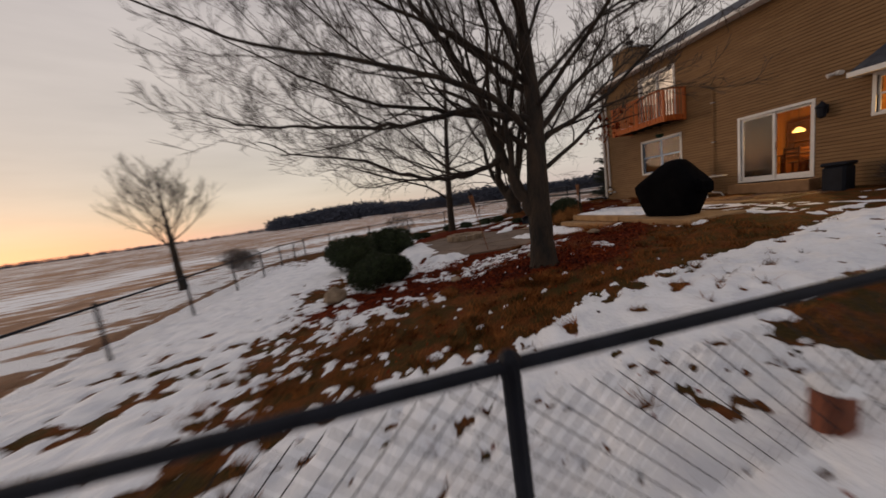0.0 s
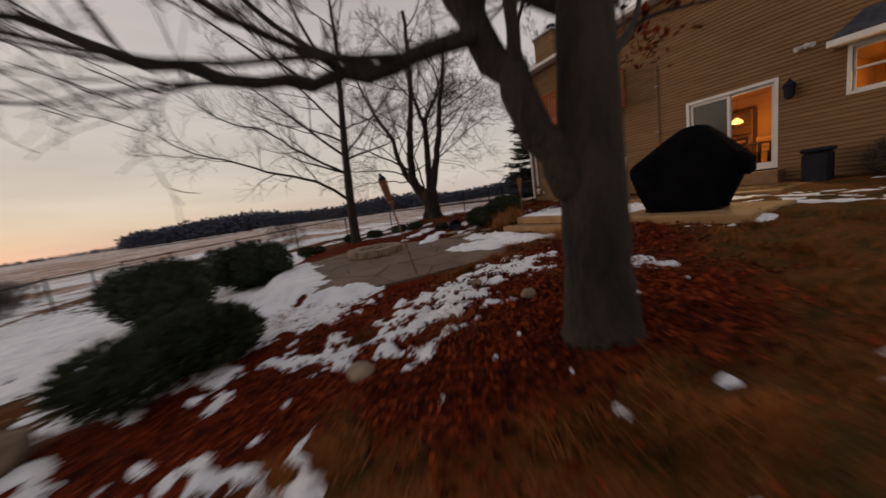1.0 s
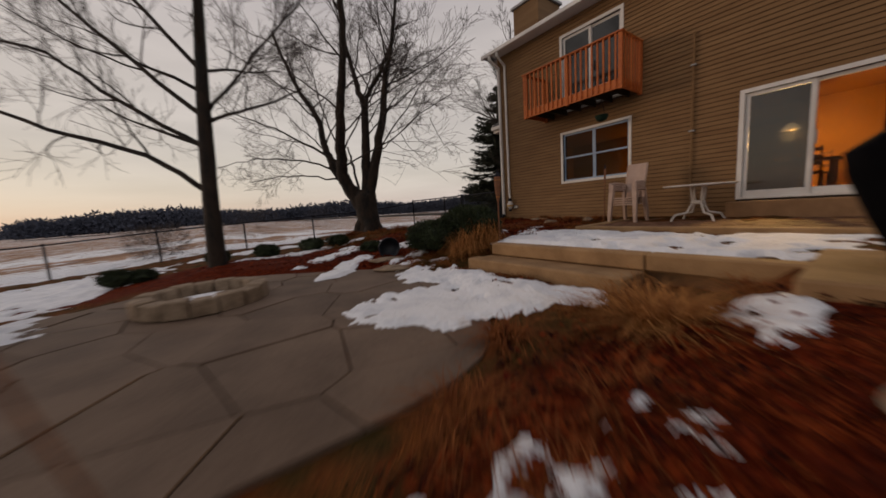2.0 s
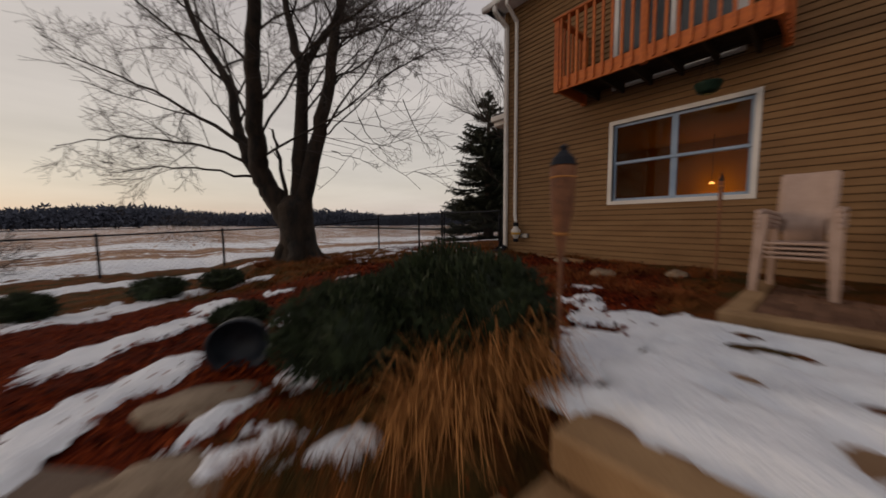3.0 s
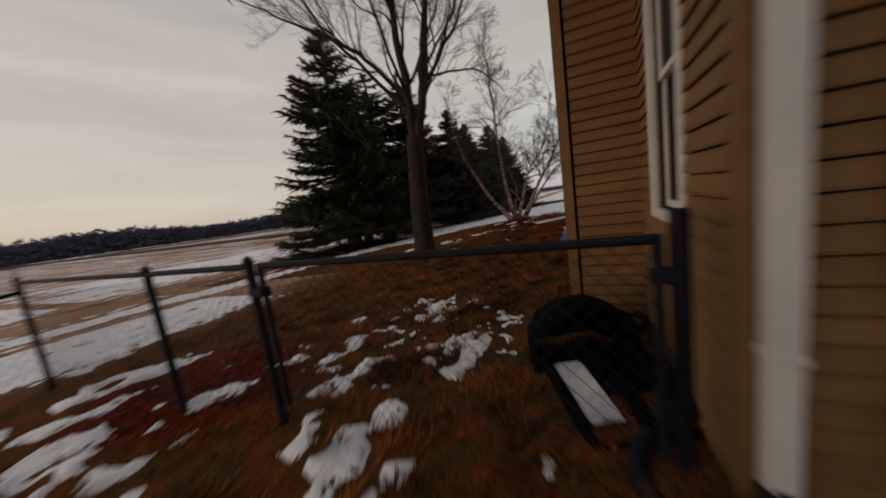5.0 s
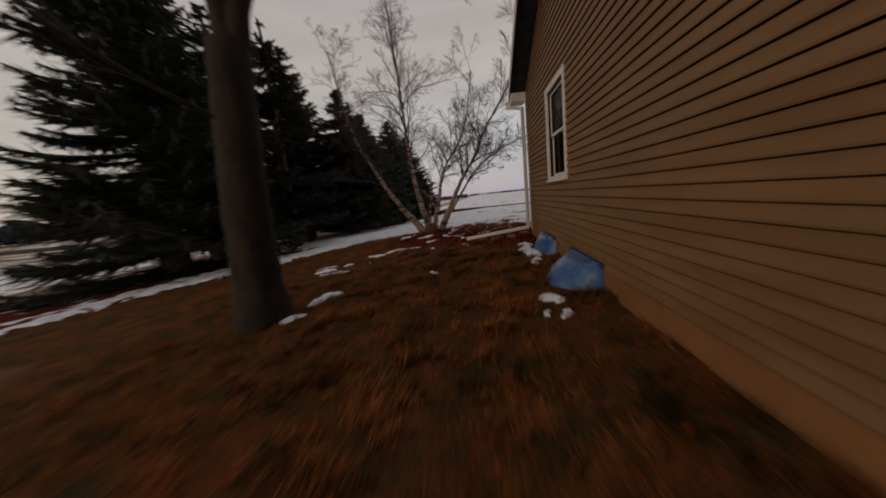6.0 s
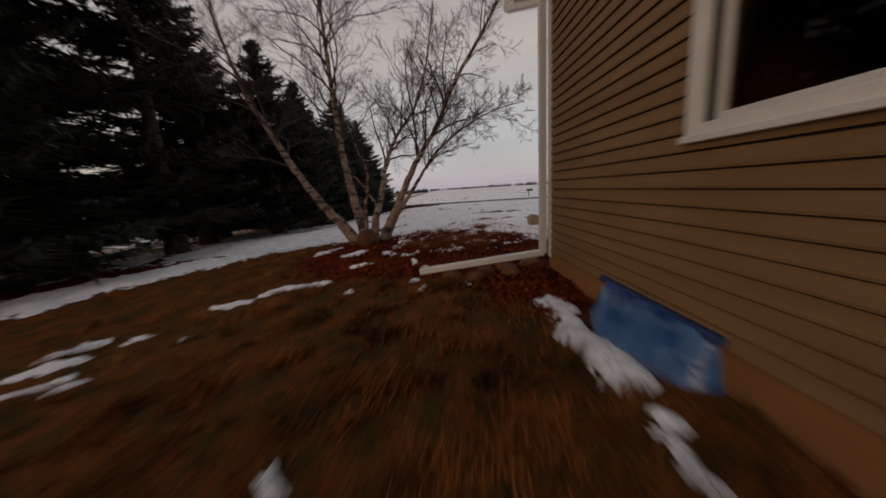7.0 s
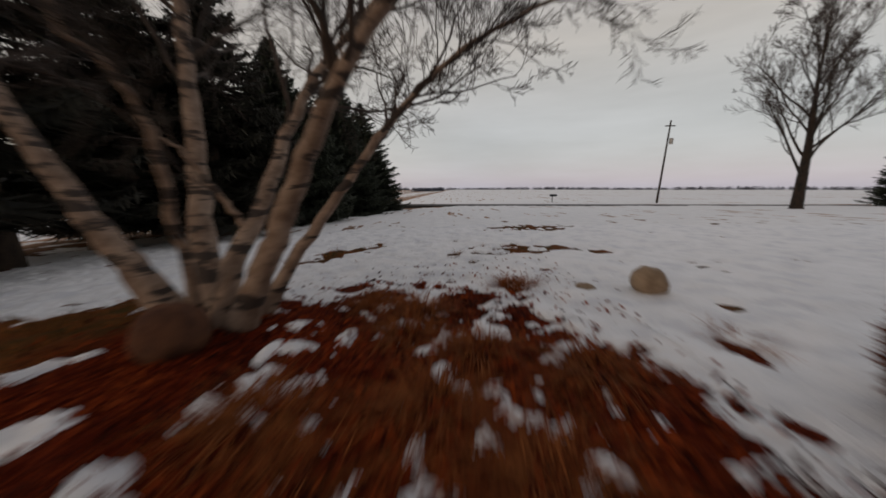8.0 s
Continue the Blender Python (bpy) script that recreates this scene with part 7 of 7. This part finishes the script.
boulder("boulder", -13.76, -8.45, 0.24, 0.36, 1, "tan boulder beside the low yew")
boulder("boulder", 15.9, -0.55, 0.19, 0.32, 2, "rounded tan boulder on the snow")
boulder("flat_stone", 16.1, 0.05, 0.11, 0.09, 3, "small flat brown stone on the snow")
boulder("flat_stone", -6.32, -2.72, 0.27, 0.09, 4, "flat tan garden stone in the mulch", "stepping stones", stretch_=(1.2, 0.8))
boulder("flat_stone", -6.48, -3.38, 0.30, 0.09, 5, "flat tan garden stone in the mulch", "stepping stones", stretch_=(1.2, 0.8))
boulder("flat_stone", -9.64, -9.74, 0.066, 0.10, 7, "pale small stone among the fallen leaves", "stones in the leaves")
boulder("flat_stone", -7.4, -8.7, 0.15, 0.12, 8, "pale small stone among the fallen leaves", "stones in the leaves")
boulder("flat_stone", -11.2, -9.45, 0.12, 0.12, 9, "pale small stone among the fallen leaves", "stones in the leaves")
boulder("flat_stone", -9.5, -8.6, 0.10, 0.08, 10, "pale small stone among the fallen leaves", "stones in the leaves")
boulder("flat_stone", -1.5, -3.1, 0.18, 0.14, 11, "tan stone in the mulch below the window", "bed stones")
boulder("flat_stone", -1.0, -3.9, 0.14, 0.12, 12, "tan stone in the mulch below the window", "bed stones")
boulder("flat_stone", -0.62, -1.9, 0.14, 0.10, 13, "tan stone in the mulch below the window", "bed stones")
M_RUST = material("rusty_stone", (0.085, 0.030, 0.010), (0.19, 0.074, 0.026), 9, 0.9, 0.6)
for k, (x, y, r) in enumerate(((11.45, 0.85, 0.13), (11.47, 1.15, 0.14), (11.36, 1.45, 0.13), (11.68, 0.76, 0.12), (11.75, 1.15, 0.09), (11.28, 1.88, 0.12), (11.20, 1.15, 0.12), (11.12, 1.62, 0.11))):
    boulder("flat_stone", x, y, r, 0.13, 80 + k, "rusty brown stone by the foot of the downspout", "stones by the downspout", mat=M_RUST, sink=0.45)
boulder("boulder", 14.58, 3.66, 0.24, 0.46, 14, "brown mossy stone mound at the birch foot", mat=material("mossy_stone", (0.060, 0.022, 0.010), (0.125, 0.052, 0.024), 7, 0.9, 0.6), sink=0.5)
curb = bmesh.new()
arc = [(-0.05, -1.02), (-0.16, -1.15), (-0.27, -1.45), (-0.38, -1.8), (-0.50, -2.15), (-0.55, -2.35)]
for (xa, ya), (xb, yb) in zip(arc, arc[1:]):
    plate(curb, [(xa, ya, -0.3), (xa - 0.09, ya, -0.3), (xa - 0.09, ya, 0.0), (xa, ya, 0.0)], [(xb, yb, -0.3), (xb - 0.09, yb, -0.3), (xb - 0.09, yb, 0.0), (xb, yb, 0.0)])
slabk = tagged(part("splash_edging", curb, M_FOUND), "curved concrete edging at the house wall", "edging", kind="structure")
sp = thing("splash_block", (-0.60, -0.26, z_at(-0.60, -0.26)), "grey concrete splash block below the corner downspout", "splash block", turn=35)
part("block", boxes((-0.20, 0.20, -0.09, 0.09, -0.04, 0.05), bevel=0.015), M_STONE, sp)

pot = thing("black_pot", (-6.03, -2.25, z_at(-6.03, -2.25) + 0.20), "black round metal pot tipped on its side", "pot")
pot.matrix_world = pose(-6.03, -2.25, z_at(-6.03, -2.25) + 0.2, 98, 0, -12)
part("bowl", lathe(bmesh.new(), ((0.04, -0.16), (0.14, -0.14), (0.21, -0.05), (0.235, 0.06), (0.22, 0.065), (0.19, -0.03), (0.12, -0.11), (0.03, -0.13)), sides=20), M_POT, pot, "", True)
part("handle", bend(bmesh.new(), [(0.22, 0.06, 0.05), (0.30, 0.0, 0.07), (0.22, -0.06, 0.05)], 0.009, 6), M_POT, pot)

planter = thing("wooden_planter", (-10.28, -14.56, z_at(-10.28, -14.56)), "red-brown cedar planter tub with a snow cap", "planter", turn=10)
for k in range(10):
    a = 2 * math.pi * k / 10
    bm = bmesh.new()
    box(bm, -0.028, 0.028, 0.073, 0.090, 0.0, 0.27, 0.005)
    bmesh.ops.transform(bm, matrix=Matrix.Rotation(a, 4, "Z"), verts=bm.verts)
    part("stave", bm, M_REDWOOD, planter)
part("snow_cap", lathe(bmesh.new(), ((0.085, 0.25), (0.115, 0.27), (0.105, 0.295), (0.055, 0.31), (0.015, 0.315)), sides=16), M_SNOW, planter, "cap of snow", True)


# ---- window wells with blue covers ----
def well_cover(x0, x1, d, label):
    ob_ = thing("window_well_cover", ((x0 + x1) / 2, 0.66, z_at((x0 + x1) / 2, 1.0)), label, "well cover", "blue window well covers")
    w, top = (x1 - x0) / 2, 0.20 - z_at((x0 + x1) / 2, 1.0)
    bm_ = bmesh.new()
    rows_ = []
    rng = np.random.default_rng(int(x0 * 10))
    for i in range(7):
        t = i / 6
        rows_.append([bm_.verts.new((-w * math.cos(math.pi * j / 16) * (0.90 + 0.12 * t), max(0.0, d * math.sin(math.pi * j / 16) * (0.25 + 0.75 * t ** 0.6)) + rng.normal(0, 0.008),
                                     top * (1 - t) + 0.03 * math.sin(3 * j) * t - 0.03 * t)) for j in range(17)])
    for a_, b_ in zip(rows_, rows_[1:]):
        for j in range(16):
            bm_.faces.new((a_[j], a_[j + 1], b_[j + 1], b_[j]))
    bm_.faces.new(rows_[0])
    part("dome", bm_, M_TARP, ob_, "", True)
    part("flange", boxes((-w, w, -0.005, 0.05, top - 0.03, top + 0.015), bevel=0.006), material("dark_blue_edge", (0.010, 0.03, 0.09), (0.02, 0.05, 0.13), 3, 0.5, 0.0), ob_, "dark blue rim")
    return ob_


well_cover(6.58, 7.75, 0.50, "large blue plastic window well cover on the foundation")
well_cover(8.70, 9.86, 0.30, "blue plastic window well cover with snow beside it")

# ---- tipped yard cart and drain hose by the gate ----
cart_z = z_at(0.8, 0.45)
cart = thing("yard_cart", (0.68, 0.40, cart_z), "black plastic yard cart tipped over with snow in its tray", "cart", turn=26)
tilt = Matrix.Rotation(radians(-8), 4, "Y")
for name, rows, mat, label in (
        ("tray", ((-0.42, 0.40, -0.32, 0.32, 0.01, 0.035),), M_COVER, ""),
        ("tray_rim", ((-0.44, -0.40, -0.34, 0.34, 0.01, 0.09), (-0.40, 0.40, 0.30, 0.34, 0.01, 0.10), (-0.40, 0.40, -0.34, -0.24, 0.01, 0.12)), M_COVER, ""),
        ("tray_rib", ((-0.40, 0.40, -0.05, 0.05, 0.03, 0.12),), M_COVER, "thick black rib between the two halves"),
        ("snow_fill", ((-0.26, 0.26, 0.08, 0.27, 0.035, 0.065),), M_SNOW, "snow lying in the tray")):
    bm = boxes(*rows, bevel=0.012)
    bmesh.ops.transform(bm, matrix=tilt, verts=bm.verts)
    part(name, bm, mat, cart, label)
bm = bmesh.new()
rows_w = []
for i in range(9):                      # a rounded hood, open towards the tray
    t = i / 8
    hx, hw, hh = 0.30 + 0.52 * t, 0.38 - 0.10 * t * t, (0.30 + 0.16 * math.sin(math.pi * (0.25 + 0.6 * t))) * (1 - 0.55 * t ** 4)
    rows_w.append([bm.verts.new((hx + 0.02 * math.sin(3 * j), -hw * math.cos(math.pi * j / 12), 0.02 + hh * max(0.0, math.sin(math.pi * j / 12)) ** 0.6)) for j in range(13)])
for lo_, hi_ in zip(rows_w, rows_w[1:]):
    for j in range(12):
        bm.faces.new((lo_[j], lo_[j + 1], hi_[j + 1], hi_[j]))
bm.faces.new(rows_w[-1])
hood = part("tub", bm, M_COVER, cart, "rounded black tub", True)
part("tub_rim", bend(bmesh.new(), [(0.30, -0.38 * math.cos(math.pi * j / 8), 0.02 + 0.42 * math.sin(math.pi * j / 8) ** 0.6) for j in range(9)], 0.022, 8), M_COVER, hood)
part("grip", bend(bmesh.new(), [(0.34, -0.28, 0.30), (0.28, -0.36, 0.36), (0.24, -0.40, 0.30), (0.28, -0.38, 0.24)], 0.020, 8), M_COVER, cart)
hose = thing("drain_hose", (0, 0, 0), "black corrugated drain hose running from the downspout boot", "hose")
hose_pts, hose_rad = led_limb(np.random.default_rng(6), ((-0.17, -0.01, 0.0), (-0.20, 0.16, -0.03), (-0.10, 0.30, -0.04), (0.10, 0.34, -0.03), (0.30, 0.26, -0.02)), 0.05, 0.05, 0.0)
fine_t = np.linspace(0, len(hose_pts) - 1, 90)
ridged = Tubes()
ridged.add(np.stack([np.interp(fine_t, np.arange(len(hose_pts)), hose_pts[:, i]) for i in range(3)], 1), 0.047 + 0.006 * np.sin(np.arange(90) * 2.1), 12)
ridged.done("pipe", M_BLACK, hose)


# ---- dry grasses ----
def blades(name, x, y, r, h, count, seed, label, mat=M_STRAW, droop=0.6, width=0.006, category="grass", group=""):
    """A clump of arching dry blades."""
    rng = np.random.default_rng(seed)
    ob_ = thing(name, (x, y, z_at(x, y)), label, category, group)
    a, q = rng.random(count) * 2 * math.pi, r * 0.35 * np.sqrt(rng.random(count))
    base = np.stack((q * np.cos(a), q * np.sin(a), np.full(count, -0.02)), 1)
    b = a + rng.normal(0, 0.95, count)
    out_ = np.stack((np.cos(b), np.sin(b), 0 * b), 1)
    side = np.stack((-np.sin(b), np.cos(b), 0 * b), 1) * width
    hh, reach = h * (0.35 + 0.75 * rng.random(count)), r * (0.15 + 1.05 * rng.random(count))
    fall, sway = droop * (0.55 + 0.75 * rng.random(count)), rng.normal(0, 0.35, count) * reach
    v, f, n = [], [], 0
    for t in (0, 0.35, 0.7, 1.0):
        p = base + out_ * (reach * t ** 1.6)[:, None] + side * (sway * t * t / width)[:, None] + np.stack((0 * hh, 0 * hh, np.maximum(hh * (t * 1.35 - fall * t ** 3), 0.01)), 1)
        w = 1 - 0.85 * t
        v.append(np.stack((p - side * w, p + side * w), 1))
    v = np.stack(v, 1).reshape(-1, 3)
    k = np.arange(count)[:, None] * 8
    f = np.concatenate([np.stack((k[:, 0] + 2 * i, k[:, 0] + 2 * i + 1, k[:, 0] + 2 * i + 3, k[:, 0] + 2 * i + 2), 1) for i in range(3)])
    array_part("blade_tuft", v, f, mat, ob_, kind="stuff")
    return ob_


for k, (x, y, r, h, count) in enumerate(((-5.26, -4.02, 0.40, 0.72, 420), (-5.02, -4.10, 0.38, 0.78, 420), (-5.45, -3.92, 0.32, 0.58, 260), (-4.80, -4.14, 0.32, 0.70, 320))):
    blades("ornamental_grass", x, y, r, h, count, 1 + k, "tan dried ornamental grass drooping over the step timber", droop=1.25, width=0.006, group="dried grasses before the juniper")
blades("ornamental_grass", -6.6, -7.6, 0.6, 0.34, 700, 3, "pale flattened dried grass by the terrace")
for k, (x, y, r, h) in enumerate(((-5.9, -8.0, 0.4, 0.25), (-1.6, -2.4, 0.45, 0.2), (-2.6, -2.9, 0.4, 0.22), (-0.9, -3.3, 0.4, 0.25), (-3.6, 1.6, 0.5, 0.34), (-4.9, 3.0, 0.45, 0.3), (-2.2, -4.2, 0.35, 0.2),
                                   (-3.3, -1.8, 0.35, 0.2), (-1.4, -0.9, 0.3, 0.2), (-8.2, -7.4, 0.4, 0.2), (-7.4, -6.9, 0.35, 0.2), (15.6, 2.4, 0.4, 0.26), (14.6, 1.4, 0.4, 0.22), (16.2, 0.9, 0.35, 0.24), (14.0, 1.7, 0.5, 0.20), (14.9, 2.0, 0.45, 0.22), (13.9, 2.6, 0.45, 0.18), (15.3, 1.9, 0.4, 0.30), (14.3, 0.7, 0.45, 0.18), (13.5, 1.2, 0.5, 0.16))):
    blades("dry_perennial", x, y, r, h, 260, 20 + k, "dry brown perennial stalks lying in the bed", mat=M_STALK, droop=1.1, group="dead perennials in the beds", category="plant")

for k, (x, y, r, h) in enumerate(((-8.1, -9.5, 0.75, 0.20), (-8.5, -9.95, 0.70, 0.16), (-8.8, -9.7, 0.6, 0.16), (-7.0, -9.0, 0.6, 0.24), (-5.75, -7.0, 0.55, 0.34), (-7.7, -7.9, 0.55, 0.20), (-8.3, -8.0, 0.5, 0.16), (-11.6, -6.9, 0.6, 0.16),
                                   (-10.3, -9.6, 0.5, 0.18), (-2.1, -2.1, 0.55, 0.18), (-2.7, -2.7, 0.55, 0.20), (-1.9, -2.95, 0.5, 0.26), (-1.4, -3.2, 0.45, 0.30), (-2.3, -3.7, 0.5, 0.22), (-4.8, -0.95, 0.5, 0.24),
                                   (-4.5, -0.35, 0.45, 0.26), (-5.57, -2.66, 0.35, 0.30), (-1.95, -3.3, 0.45, 0.30), (-0.9, -4.1, 0.40, 0.30), (-4.0, 2.25, 0.40, 0.30), (13.6, 2.2, 0.5, 0.20), (16.1, 0.75, 0.35, 0.30), (14.7, -0.5, 0.4, 0.16))):
    blades("dry_stalks", x, y, r, h, 80, 60 + k, "long tan dry stalks fallen over in the leaf bed", mat=M_STALK, droop=1.15, width=0.0045, group="fallen stalks in the beds", category="plant")


# ---- loose leaves and turf ----
def along(rng, count, reach):
    """Random places on the ground within reach of the line that the lawn is seen from."""
    line = np.array(((-12.6, -14.2), (-11.6, -12.0), (-10.5, -10.2), (-8.4, -7.6), (-6.4, -5.3), (-4.0, -2.1), (-1.4, 0.5), (1.5, 1.7), (5.0, 2.2), (9.8, 1.9), (12.5, 1.6), (16.5, 1.6)))
    seg = np.diff(line, axis=0)
    cum = np.concatenate(([0], np.cumsum(np.hypot(seg[:, 0], seg[:, 1]))))
    s = rng.random(count) * cum[-1]
    p = np.stack((np.interp(s, cum, line[:, 0]), np.interp(s, cum, line[:, 1])), 1)
    return p + rng.normal(0, reach, (count, 2))


def free(p):
    """Keeps places that are neither inside the house nor on paving."""
    x, y = p[:, 0], p[:, 1]
    bad = ((x > -0.02) & (y < 0.02)) | ((x > 1.98) & (x < 11.4) & (y < 0.66)) | ((x > tx - 0.7) & (y < ty1 + 0.1) & (y > ty0)) | (blob(x, y, *PATIO) > -0.02)
    return p[~bad]


def turf(count, seed):
    rng = np.random.default_rng(seed)
    p = free(along(rng, count, 2.2))
    x, y = p[:, 0], p[:, 1]
    tuft = fbm(x, y, 4.6, 2, 5.0)
    ok = (litter_cover(x, y) < 0.35) & (snow_cover(x, y) < 0.03) & (rng.random(len(x)) < np.clip(0.20 + 4.0 * tuft, 0.04, 1))
    x, y = x[ok], y[ok]
    n = len(x)
    clump = 0.5 + 2.6 * np.clip(fbm(x, y, 4.6, 2, 5.0) + 0.22, 0, 1)
    h = (0.028 + 0.045 * rng.random(n)) * clump
    a = 9.0 * fbm(x, y, 1.1, 2, 41.0) + rng.normal(0, 1.3, n)
    lean = 0.6 + 1.2 * rng.random(n)
    base = np.stack((x, y, land(x, y) - 0.005), 1)
    side = np.stack((-np.sin(a), np.cos(a), 0 * a), 1) * 0.006
    tip = base + np.stack((np.cos(a) * h * lean, np.sin(a) * h * lean, h), 1)
    v = np.stack((base - side, base + side, tip), 1).reshape(-1, 3)
    return tagged(array_part("lawn_turf", v, np.arange(3 * n).reshape(-1, 3), M_LAWN), "matted brown winter grass blades of the lawn", "grass", kind="stuff")


def leaves(count, seed):
    rng = np.random.default_rng(seed)
    p = free(along(rng, count, 2.0))
    x, y = p[:, 0], p[:, 1]
    c = litter_cover(x, y)
    ok = (rng.random(len(x)) < np.clip(c * 1.2 + 0.05, 0.03, 1)) & ((snow_cover(x, y) < 0.05) | (rng.random(len(x)) < 0.10))
    x, y = x[ok], y[ok]
    n = len(x)
    on_snow = np.clip(snow_cover(x, y) / 0.22, 0, 1) * 0.05
    a, s = rng.random(n) * 2 * math.pi, 0.012 + 0.024 * rng.random(n)
    u = np.stack((np.cos(a), np.sin(a), rng.normal(0, 0.35, n)), 1) * s[:, None]
    w = np.stack((-np.sin(a), np.cos(a), rng.normal(0, 0.35, n)), 1) * (s * 0.62)[:, None]
    c0 = np.stack((x, y, land(x, y) + 0.012 + on_snow + 0.02 * rng.random(n)), 1)
    curl = np.stack((0 * s, 0 * s, s * (0.2 + 0.5 * rng.random(n))), 1)
    v = np.stack((c0 - u + curl * 0.6, c0 - w * 0.9 + curl * 0.3, c0 + u * 0.9 + curl * 0.8, c0 + w + curl * 0.4, c0), 1).reshape(-1, 3)
    k = np.arange(n) * 5
    f = np.concatenate([np.stack((k + i, k + (i + 1) % 4, k + 4), 1) for i in range(4)])
    return tagged(array_part("leaf_litter", v, f, M_LEAF), "curled reddish-brown fallen leaves in the beds", "leaves", kind="stuff")


turf(800000, 91)
leaves(190000, 92)
